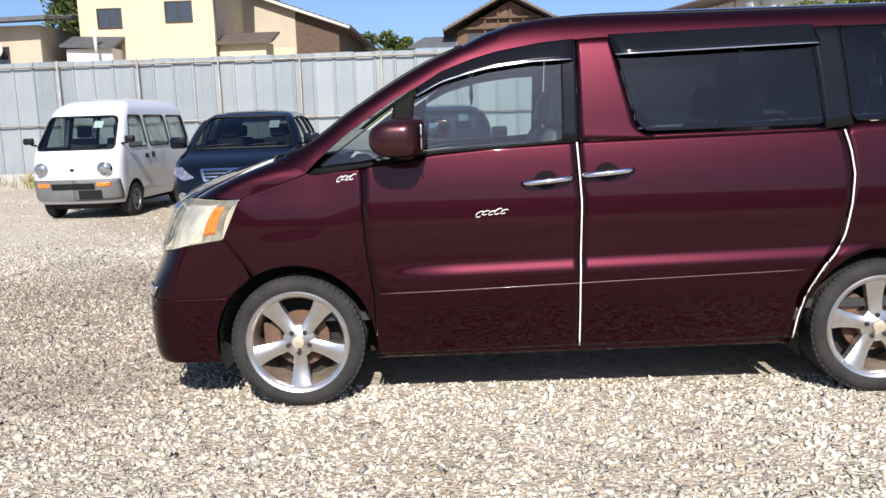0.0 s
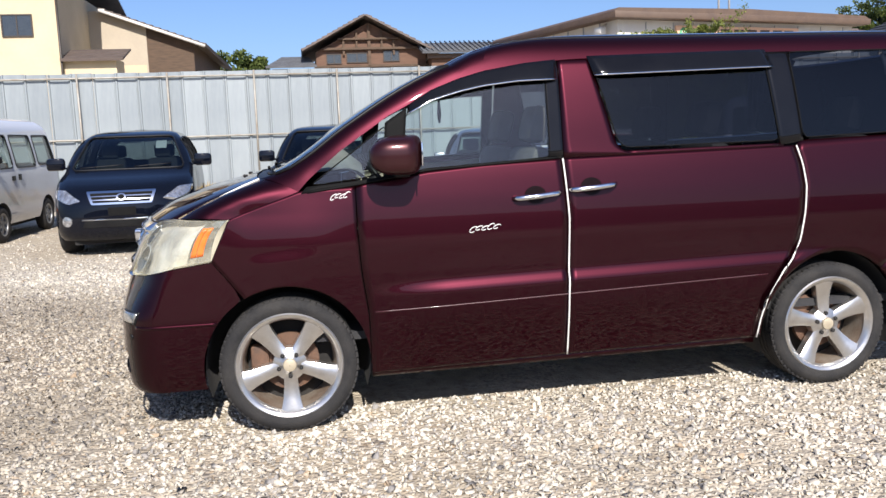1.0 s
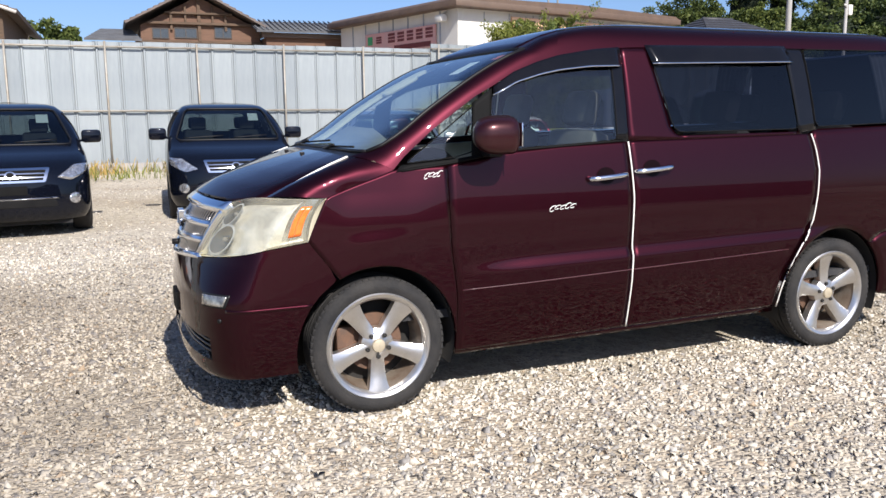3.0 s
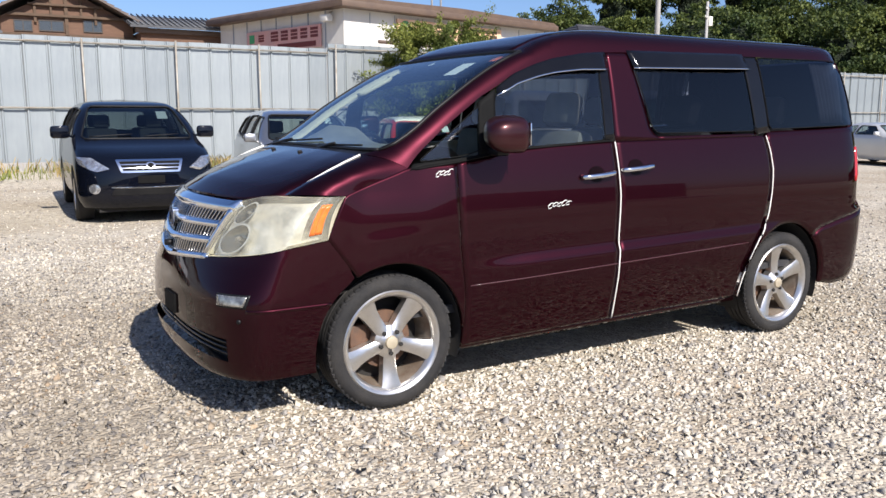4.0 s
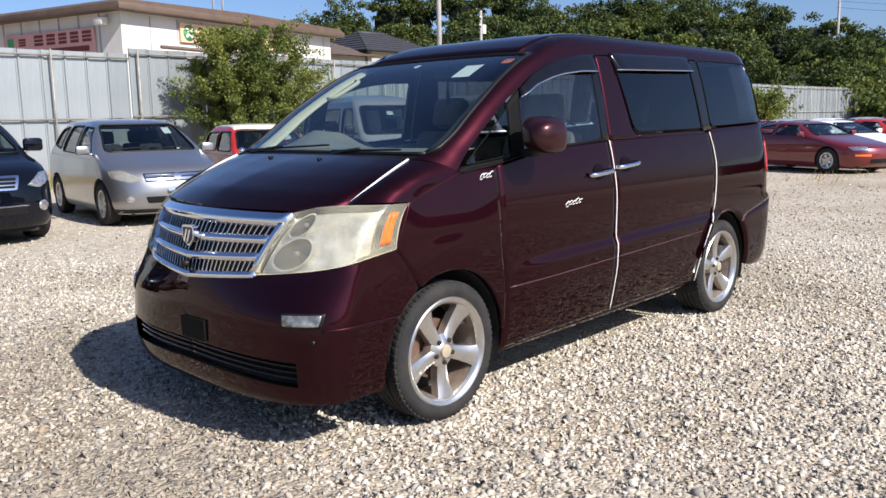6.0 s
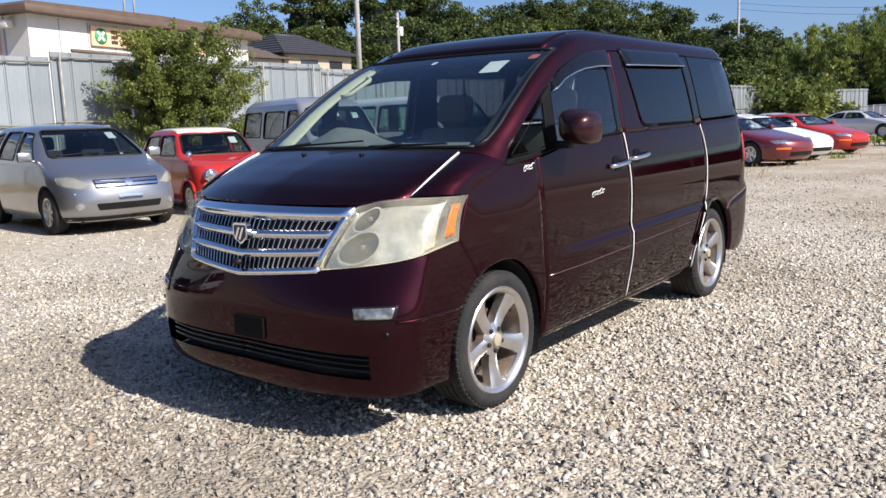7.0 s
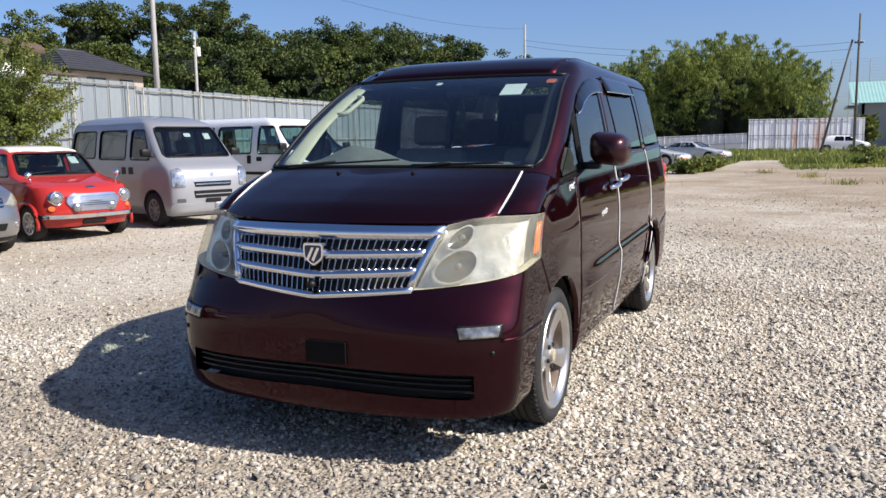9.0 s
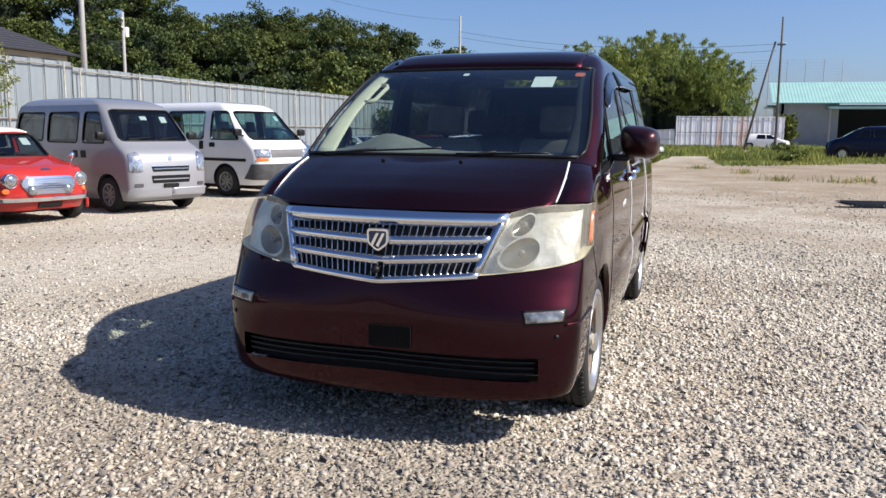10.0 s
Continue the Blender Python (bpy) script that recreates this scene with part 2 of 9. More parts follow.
# ---- a car body as a stack of plan outlines ----
def pchip(xs, ys):
    """Smooth monotone curve through points."""
    xs, ys = np.array(xs, float), np.array(ys, float)
    h, d = np.diff(xs), np.diff(ys) / np.diff(xs)
    m = np.zeros_like(ys)
    for i in range(1, len(xs) - 1):
        if d[i - 1] * d[i] > 0:
            w1, w2 = 2 * h[i] + h[i - 1], h[i] + 2 * h[i - 1]
            m[i] = (w1 + w2) / (w1 / d[i - 1] + w2 / d[i])
    m[0], m[-1] = d[0], d[-1]

    def at(x):
        x = np.clip(np.asarray(x, float), xs[0], xs[-1])
        i = np.clip(np.searchsorted(xs, x) - 1, 0, len(xs) - 2)
        t = (x - xs[i]) / h[i]
        return ((1 + 2 * t) * (1 - t) ** 2 * ys[i] + t * (1 - t) ** 2 * h[i] * m[i] + t * t * (3 - 2 * t) * ys[i + 1] + t * t * (t - 1) * h[i] * m[i + 1])
    return at


class Hull:
    """Plan outlines by height: front end X0, its corner's depth a and squareness n, half width W, rear end X1, corner b, m."""

    def __init__(self, X0, W, X1, a, n, b, m, bulge=None):
        def curve(v):
            return pchip(*zip(*v)) if isinstance(v, list) else (lambda z: np.full_like(np.asarray(z, float), v))
        self.X0, self.W, self.X1, self.a, self.n, self.b, self.m = (curve(v) for v in (X0, W, X1, a, n, b, m))
        self.zlo, self.zhi = X0[0][0], X0[-1][0]
        self.bulge = bulge

    def side_y(self, x, z):
        x, z = np.asarray(x, float), np.asarray(z, float)
        X0, a, n, X1, b, m = self.X0(z), self.a(z), self.n(z), self.X1(z), self.b(z), self.m(z)
        q = np.clip(1 - (x - X0) / a, 0, 1)
        r = np.clip(1 - (X1 - x) / b, 0, 1)
        y = self.W(z) * (1 - q ** n) ** (1 / n) * (1 - r ** m) ** (1 / m)
        return y + (self.bulge(x, z) if self.bulge else 0)

    def front_x(self, y, z):
        y, z = np.abs(np.asarray(y, float)), np.asarray(z, float)
        s = np.clip(y / self.W(z), 0, 1)
        return self.X0(z) + self.a(z) * (1 - (1 - s ** self.n(z)) ** (1 / self.n(z)))

    def rear_x(self, y, z):
        y, z = np.abs(np.asarray(y, float)), np.asarray(z, float)
        s = np.clip(y / self.W(z), 0, 1)
        return self.X1(z) - self.b(z) * (1 - (1 - s ** self.m(z)) ** (1 / self.m(z)))

    def top_z(self, x, y, lo=0.7):
        x, y = np.asarray(x, float), np.abs(np.asarray(y, float))
        a, b = np.full_like(x, lo), np.full_like(x, self.zhi)
        for _ in range(26):
            c = (a + b) / 2
            ok = (self.side_y(x, c) >= y) & (x > self.X0(c)) & (x < self.X1(c))
            a, b = np.where(ok, c, a), np.where(ok, b, c)
        return (a + b) / 2

    def wrap(self, phi, z):
        """phi 0 at the nose, 1 where the corner ends."""
        phi, z = np.asarray(phi, float), np.asarray(z, float)
        al, n = np.clip(phi, 0, 1) * math.pi / 2, self.n(z)
        c, s = np.cos(al), np.sin(al)
        r = (c ** n + s ** n) ** (-1 / n)
        return self.X0(z) + self.a(z) * (1 - r * c), self.W(z) * r * s

    def phi_x(self, x, z):
        y = self.side_y(x, z) / self.W(z)
        return np.arctan2(y, 1 - (x - self.X0(z)) / self.a(z)) * 2 / math.pi

    def phi_y(self, y, z):
        x = self.front_x(y, z)
        return np.arctan2(np.abs(y) / self.W(z), 1 - (x - self.X0(z)) / self.a(z)) * 2 / math.pi

    def maps(self, kind, sign=-1):
        """A map from an array of two coordinates to points on the body."""
        if kind == "side":
            return lambda q: np.stack([q[..., 0], sign * self.side_y(q[..., 0], q[..., 1]), q[..., 1]], -1)
        if kind == "front":
            return lambda q: np.stack([self.front_x(q[..., 0], q[..., 1]), q[..., 0], q[..., 1]], -1)
        if kind == "rear":
            return lambda q: np.stack([self.rear_x(q[..., 0], q[..., 1]), q[..., 0], q[..., 1]], -1)
        if kind == "top":
            return lambda q: np.stack([q[..., 0], q[..., 1], self.top_z(q[..., 0], q[..., 1])], -1)

        def w(q):
            x, y = self.wrap(np.abs(q[..., 0]), q[..., 1])
            return np.stack([x, sign * np.sign(q[..., 0] + 1e-9) * y, q[..., 1]], -1)
        return w

    def solid(self, zs, shrink=0.0, nf=12, ns=14, nr=9):
        """The closed body; shrink makes the hollow inside it."""
        bm = bmesh.new()
        rings = []
        for z in zs:
            X0, a, X1, b, W = (float(f(z)) for f in (self.X0, self.a, self.X1, self.b, self.W))
            n, m = float(self.n(z)), float(self.m(z))
            half = []
            for k in range(nf + 1):
                al = k / nf * math.pi / 2
                c, s = math.cos(al), math.sin(al)
                r = (c ** n + s ** n) ** (-1 / n)
                half.append((X0 + a * (1 - r * c), W * r * s))
            xa, xb = X0 + a, X1 - b
            for k in range(1, ns):
                half.append((xa + (xb - xa) * k / ns, W))
            for k in range(nr + 1):
                al = math.pi / 2 * (1 - k / nr)
                c, s = max(0, math.cos(al)), math.sin(al)
                r = (c ** m + s ** m) ** (-1 / m)
                half.append((X1 - b * (1 - r * c), W * r * s))
            if self.bulge:
                half = [(x, y + (float(self.bulge(x, z)) if y > 0.5 * W else 0)) for x, y in half]
            if shrink:
                cx = (X0 + X1) / 2
                half = [(cx + (x - cx) * max(0.05, 1 - 2 * shrink / (X1 - X0)), y * max(0.05, 1 - shrink / W)) for x, y in half]
            ring = [bm.verts.new((x, -y, z)) for x, y in half] + [bm.verts.new((x, y, z)) for x, y in half[-2:0:-1]]
            rings.append(ring)
        k = len(rings[0])
        for A, B in zip(rings, rings[1:]):
            for i in range(k):
                bm.faces.new((A[i], A[(i + 1) % k], B[(i + 1) % k], B[i]))
        bm.faces.new(rings[0][::-1])
        bm.faces.new(rings[-1])
        bmesh.ops.recalc_face_normals(bm, faces=bm.faces)
        return bm


def grid_mesh(bm, P, th=0.0, off=0.0, ref=(1.5, 0, 0.9)):
    """Faces over a grid of points, set off along the normals and given a thickness inwards."""
    nu, nv = P.shape[0], P.shape[1]
    du, dv = np.gradient(P, axis=0), np.gradient(P, axis=1)
    N = np.cross(du, dv)
    N /= np.linalg.norm(N, axis=-1, keepdims=True) + 1e-12
    out = (P - np.array(ref))
    flip = (N * out).sum() < 0
    if flip:
        N = -N
    A = P + N * off
    va = [[bm.verts.new(A[i, j]) for j in range(nv)] for i in range(nu)]

    def q(a, b, c, d, f=False):
        try:
            bm.faces.new((d, c, b, a) if (flip != f) else (a, b, c, d))
        except ValueError:
            pass
    for i in range(nu - 1):
        for j in range(nv - 1):
            q(va[i][j], va[i + 1][j], va[i + 1][j + 1], va[i][j + 1])
    if th:
        B = A - N * th
        vb = [[None] * nv for _ in range(nu)]
        for i in range(nu):
            for j in range(nv):
                if i in (0, nu - 1) or j in (0, nv - 1):
                    vb[i][j] = bm.verts.new(B[i, j])
        for i in range(nu - 1):
            q(vb[i][0], vb[i + 1][0], va[i + 1][0], va[i][0])
            q(va[i][-1], va[i + 1][-1], vb[i + 1][-1], vb[i][-1])
        for j in range(nv - 1):
            q(va[0][j], va[0][j + 1], vb[0][j + 1], vb[0][j], True) if False else q(vb[0][j + 1], vb[0][j], va[0][j], va[0][j + 1])
            q(va[-1][j + 1], va[-1][j], vb[-1][j], vb[-1][j + 1])
    return bm


def ring_patch(bm, poly, f, off=0.0, th=0.0, rings=4, step=0.06, ref=(1.5, 0, 0.9), scale_normal=None):
    """A patch over a polygon of two coordinates, laid on the body by the map f."""
    pts = []
    n = len(poly)
    for i in range(n):
        a, b = np.array(poly[i], float), np.array(poly[(i + 1) % n], float)
        k = max(1, int(np.linalg.norm(b - a) / step))
        for j in range(k):
            pts.append(a + (b - a) * j / k)
    Q = np.array(pts)
    c = Q.mean(0)
    ks = np.linspace(1, 0.12, rings)
    G = np.stack([c + (Q - c) * k for k in ks], 0)
    P = f(G)
    e = 1e-3
    nu = f(G + np.array([e, 0])) - f(G - np.array([e, 0]))
    nv = f(G + np.array([0, e])) - f(G - np.array([0, e]))
    N = np.cross(nu, nv)
    N /= np.linalg.norm(N, axis=-1, keepdims=True) + 1e-12
    if (N * (P - np.array(ref))).sum() < 0:
        N = -N
    A = P + N * off
    rv = [[bm.verts.new(p) for p in row] for row in A]
    m = len(pts)
    fs = []
    for a, b in zip(rv, rv[1:]):
        for i in range(m):
            fs.append(bm.faces.new((a[i], a[(i + 1) % m], b[(i + 1) % m], b[i])))
    fs.append(bm.faces.new(rv[-1]))
    if th:
        back = [bm.verts.new(p) for p in (A[0] - N[0] * th)]
        for i in range(m):
            fs.append(bm.faces.new((back[i], back[(i + 1) % m], rv[0][(i + 1) % m], rv[0][i])))
    nrm = fs[-1 if not th else m].normal
    fs[0].normal_update()
    if fs[0].normal.dot(Vector(N[0, 0])) < 0:
        bmesh.ops.reverse_faces(bm, faces=fs)
    return bm


def boolean(bm, cutters):
    """Cuts closed bodies out of a closed body and gives the result as a bmesh."""
    def tmp(b):
        me = bpy.data.meshes.new("cut")
        b.to_mesh(me)
        b.free()
        return new("cut", me)
    a = tmp(bm)
    made = [a]
    for c in cutters:
        o = tmp(c)
        made.append(o)
        md = a.modifiers.new("cut", "BOOLEAN")
        md.operation, md.object, md.solver = "DIFFERENCE", o, "EXACT"
    dg = bpy.context.evaluated_depsgraph_get()
    dg.update()
    me = bpy.data.meshes.new_from_object(a.evaluated_get(dg))
    out = bmesh.new()
    out.from_mesh(me)
    for o in made:
        old = o.data
        bpy.data.objects.remove(o)
        bpy.data.meshes.remove(old)
    bpy.data.meshes.remove(me)
    return out

# ---- van hull ----
def smooth01(v):
    v = np.clip(v, 0, 1)
    return v * v * (3 - 2 * v)


def van_bulge(x, z):
    """The swage that runs along the doors and the swollen front wing."""
    k = smooth01((x - 0.35) / 0.5) * smooth01((3.1 - x) / 0.5)
    zz = 0.655 + 0.02 * (x - 0.4)
    swage = 0.021 * (1 - smooth01((z - zz) / 0.065)) * smooth01((z - 0.3) / 0.3)
    kf = smooth01((x + 0.24) / 0.2) * smooth01((0.3 - x) / 0.3)
    wing = 0.005 * (1 - smooth01((z - 0.83 - 0.06 * (x + 0.3)) / 0.07)) * smooth01((z - 0.35) / 0.3)
    kc = smooth01((0.42 - x) / 0.3) * smooth01((x + 0.28) / 0.15)
    crown = 0.015 * smooth01((z - 0.92) / 0.26) * (1 - smooth01((z - 1.25) / 0.15))
    return k * swage + kf * wing - kc * crown


class NoseHull(Hull):
    """A hull whose flanks draw in a little towards a tight front corner; beyond the corner phi counts metres."""

    def taper(self, x, z):
        k = np.interp(z, [0.3, 0.6, 0.9, 1.08, 1.2], [0.008, 0.012, 0.03, 0.03, 0.0])
        return 1 - k * np.clip((0.3 - np.asarray(x, float)) / 0.8, 0, 1.6) ** 2

    def side_y(self, x, z):
        return super().side_y(x, z) * self.taper(x, z)

    def front_x(self, y, z):
        y, z = np.asarray(y, float), np.asarray(z, float)
        x = super().front_x(y, z)
        for _ in range(5):
            x = super().front_x(y / self.taper(x, z), z)
        return x

    def wrap(self, phi, z):
        phi, z = np.asarray(phi, float), np.asarray(z, float)
        x, y = super().wrap(phi, z)
        k = np.clip(phi - 1, 0, 1)
        return x + k, np.where(k > 0, self.side_y(x + k, z), y * self.taper(x, z))

    def phi_x(self, x, z):
        e = self.X0(z) + self.a(z)
        q = np.clip(1 - (np.minimum(x, e) - self.X0(z)) / self.a(z), 0, 1)
        s = (1 - q ** self.n(z)) ** (1 / self.n(z))
        return np.where(x > e, 1 + x - e, np.arctan2(s, q) * 2 / math.pi)

    def phi_y(self, y, z):
        return self.phi_x(self.front_x(y, z), z)


VAN = NoseHull(
    X0=[(0.22, -0.84), (0.26, -0.86), (0.35, -0.869), (0.45, -0.873), (0.57, -0.873), (0.66, -0.866), (0.74, -0.852), (0.9, -0.804), (1.03, -0.738),
        (1.10, -0.65), (1.16, -0.50), (1.21, -0.32), (1.25, -0.13), (1.28, -0.03), (1.33, 0.065), (1.5, 0.315), (1.69, 0.635), (1.75, 0.765), (1.785, 0.86), (1.83, 0.945), (1.87, 1.04), (1.90, 1.15), (1.925, 1.33), (1.945, 1.62), (1.96, 2.1), (1.968, 2.5)],
    W=[(0.22, 0.825), (0.25, 0.85), (0.45, 0.882), (0.6, 0.89), (0.9, 0.893), (1.0, 0.889), (1.1, 0.879), (1.2, 0.863), (1.25, 0.853), (1.31, 0.839), (1.5, 0.802), (1.7, 0.755), (1.75, 0.74), (1.80, 0.72),
       (1.85, 0.692), (1.885, 0.657), (1.91, 0.61), (1.93, 0.53), (1.945, 0.42), (1.958, 0.28), (1.968, 0.05)],
    X1=[(0.22, 3.8), (0.25, 3.85), (0.4, 3.92), (0.78, 3.92), (0.84, 3.86), (1.3, 3.835), (1.7, 3.76), (1.82, 3.7), (1.88, 3.66), (1.92, 3.57), (1.95, 3.35), (1.968, 2.6)],
    a=[(0.22, 0.29), (0.6, 0.29), (0.76, 0.29), (0.9, 0.31), (1.08, 0.37), (1.14, 0.42), (1.2, 0.46), (1.25, 0.48), (1.5, 0.45), (1.8, 0.45), (1.9, 0.4), (1.968, 0.1)],
    n=[(0.22, 2.6), (0.45, 2.5), (0.6, 2.35), (0.7, 1.9), (0.78, 1.7), (1.08, 1.75), (1.14, 2.6), (1.2, 4.5), (1.25, 5.5), (1.3, 7.0), (1.5, 9.0), (1.8, 9.0), (1.9, 5.0), (1.968, 2.5)],
    b=[(0.22, 0.5), (1.3, 0.45), (1.8, 0.4), (1.968, 0.1)], m=4.0, bulge=van_bulge)

# ---- ground ----
def worn_mask(nt, centre=(-2.6, 1.1), radii=(2.4, 2.6), edge=(1.5, 2.1)):
    """A greyer, trodden patch with a ragged rim; by default before the van's nose."""
    N, L = nt.nodes, nt.links
    co = N.new("ShaderNodeTexCoord").outputs["Object"]
    t = N.new("ShaderNodeTexNoise")
    t.inputs["Scale"].default_value, t.inputs["Detail"].default_value = 0.9, 6
    L.new(co, t.inputs[0])
    mp = N.new("ShaderNodeMapping")
    mp.inputs["Location"].default_value = (-centre[0] / radii[0], -centre[1] / radii[1], 0)
    mp.inputs["Scale"].default_value = (1 / radii[0], 1 / radii[1], 0)
    L.new(co, mp.inputs[0])
    ln = N.new("ShaderNodeVectorMath")
    ln.operation = "LENGTH"
    L.new(mp.outputs[0], ln.inputs[0])
    ad = N.new("ShaderNodeMath")
    ad.operation = "MULTIPLY_ADD"
    ad.inputs[1].default_value = 1.6
    L.new(t.outputs[0], ad.inputs[0])
    L.new(ln.outputs["Value"], ad.inputs[2])
    r = N.new("ShaderNodeMapRange")
    r.inputs[1].default_value, r.inputs[2].default_value, r.inputs[3].default_value, r.inputs[4].default_value = *edge, 1.0, 0.0
    L.new(ad.outputs[0], r.inputs[0])
    return r.outputs[0]


def ground_mat():
    m = bpy.data.materials.new("gravel_ground")
    m.use_nodes = True
    nt = m.node_tree
    N, L = nt.nodes, nt.links
    b = N["Principled BSDF"]
    co = N.new("ShaderNodeTexCoord").outputs["Object"]

    def noise_tex(s, d=3.0):
        t = N.new("ShaderNodeTexNoise")
        t.inputs["Scale"].default_value, t.inputs["Detail"].default_value = s, d
        L.new(co, t.inputs[0])
        return t.outputs[0]

    def ramp(src, stops):
        r = N.new("ShaderNodeValToRGB")
        e = r.color_ramp.elements
        e[0].position, e[0].color = stops[0][0], (*stops[0][1], 1)
        e[1].position, e[1].color = stops[-1][0], (*stops[-1][1], 1)
        for p, c in stops[1:-1]:
            k = e.new(p)
            k.color = (*c, 1)
        L.new(src, r.inputs[0])
        return r.outputs[0]

    def mix(f, a, c, mode="MIX"):
        x = N.new("ShaderNodeMix")
        x.data_type, x.blend_type = "RGBA", mode
        if isinstance(f, float):
            x.inputs[0].default_value = f
        else:
            L.new(f, x.inputs[0])
        for k, v in ((6, a), (7, c)):
            if isinstance(v, tuple):
                x.inputs[k].default_value = (*v, 1)
            else:
                L.new(v, x.inputs[k])
        return x.outputs[2]
    v = N.new("ShaderNodeTexVoronoi")
    v.inputs["Scale"].default_value = 48
    L.new(co, v.inputs[0])
    sep = N.new("ShaderNodeSeparateColor")
    L.new(v.outputs["Color"], sep.inputs[0])
    stones = ramp(sep.outputs[0], [(0.0, (0.23, 0.21, 0.19)), (0.25, (0.395, 0.36, 0.305)), (0.6, (0.53, 0.475, 0.385)), (0.85, (0.63, 0.575, 0.475)), (1.0, (0.4, 0.315, 0.22))])
    fines = ramp(noise_tex(160, 4), [(0.3, (0.35, 0.315, 0.255)), (0.7, (0.545, 0.49, 0.395))])
    near = ramp(noise_tex(1.6, 5), [(0.38, (0, 0, 0)), (0.62, (1, 1, 1))])
    base = mix(near, stones, fines)
    dusty = ramp(noise_tex(0.35, 5), [(0.42, (1, 1, 1)), (0.64, (0.8, 0.76, 0.71))])
    base = mix(1.0, base, dusty, "MULTIPLY")
    specks = ramp(noise_tex(11, 6), [(0.34, (0.7, 0.68, 0.66)), (0.5, (1, 1, 1)), (0.66, (1.15, 1.14, 1.1))])
    base = mix(0.8, base, specks, "MULTIPLY")
    base = mix(worn_mask(nt), base, mix(1.0, base, (0.725, 0.7, 0.675), "MULTIPLY"))
    base = mix(worn_mask(nt, (30, -9), (20, 11)), base, mix(1.0, base, (0.74, 0.68, 0.62), "MULTIPLY"))
    L.new(base, b.inputs["Base Color"])
    b.inputs["Roughness"].default_value = 0.95
    b.inputs["Specular IOR Level"].default_value = 0.2
    bp = N.new("ShaderNodeBump")
    bp.inputs["Strength"].default_value, bp.inputs["Distance"].default_value = 1.0, 0.012
    inv = N.new("ShaderNodeMath")
    inv.operation = "SUBTRACT"
    inv.inputs[0].default_value = 1.0
    L.new(v.outputs["Distance"], inv.inputs[1])
    L.new(inv.outputs[0], bp.inputs["Height"])
    L.new(bp.outputs[0], b.inputs["Normal"])
    return m


M_GROUND = ground_mat()


def build_ground():
    xs = np.r_[-900, -300, -120, -60, np.arange(-30, 60.1, 1.5), 70, 90, 130, 300, 900]
    ys = np.r_[-900, -300, -120, -60, np.arange(-20, 34.1, 1.5), 50, 80, 150, 300, 900]
    verts, faces = [], []
    for y in ys:
        for x in xs:
            z = 0.0
            if abs(x) < 80 and 14.5 < y < 34:
                z = 0.16 * min(1, (y - 14.5) / 2)
            if math.hypot(x - 1, y + 1) > 6 and abs(x) < 80 and -20 < y < 34:
                z += 0.03 * (noise.noise((x * 0.3, y * 0.3, 0)) - 0.2) * min(1, (math.hypot(x - 1, y + 1) - 6) / 6) * (0 if 5 < y < 14 and -8 < x < 16 else 1)
            verts.append((x, y, z))
    w = len(xs)
    for j in range(len(ys) - 1):
        for i in range(w - 1):
            faces.append((j * w + i, j * w + i + 1, (j + 1) * w + i + 1, (j + 1) * w + i))
    me = bpy.data.meshes.new("ground")
    me.from_pydata(verts, [], faces)
    for p in me.polygons:
        p.use_smooth = True
    me.materials.append(M_GROUND)
    tagged(new("ground", me), "pale crushed gravel yard with greyer worn tracks", "ground", kind="structure")


build_ground()

# ---- steel sheet fence ----
M_SHEET = mat("galvanised_sheet", (0.35, 0.38, 0.385), (0.195, 0.222, 0.238), 1.3, 0.42, metal=0.3, bump=0.1, bscale=6, obj_random=0.4, stretch=(1, 1, 0.22))
M_PIPE = mat("weathered_pipe", (0.38, 0.37, 0.33), (0.26, 0.22, 0.17), 5, 0.6, metal=0.4)
FENCE_Y, FENCE_LO, FENCE_HI = 17.6, 0.12, 3.3


def sheet_mesh(w, h):
    """One folded steel sheet with a rib at each edge and flat middle."""
    bm = bmesh.new()
    prof = [(0, 0), (0.012, -0.03), (0.045, -0.03), (0.06, 0), (0.11, 0.004), (w - 0.05, 0.004), (w - 0.04, -0.012), (w - 0.02, -0.012), (w, 0)]
    lo = [bm.verts.new((x, y, 0)) for x, y in prof]
    hi = [bm.verts.new((x, y, h)) for x, y in prof]
    for i in range(len(prof) - 1):
        bm.faces.new((lo[i], lo[i + 1], hi[i + 1], hi[i]))
    g = bmesh.ops.extrude_face_region(bm, geom=bm.faces[:])
    for v in g["geom"]:
        if isinstance(v, bmesh.types.BMVert):
            v.co.y += 0.006
    bmesh.ops.recalc_face_normals(bm, faces=bm.faces)
    me = bpy.data.meshes.new("sheet")
    bm.to_mesh(me)
    bm.free()
    me.materials.append(M_SHEET)
    return me


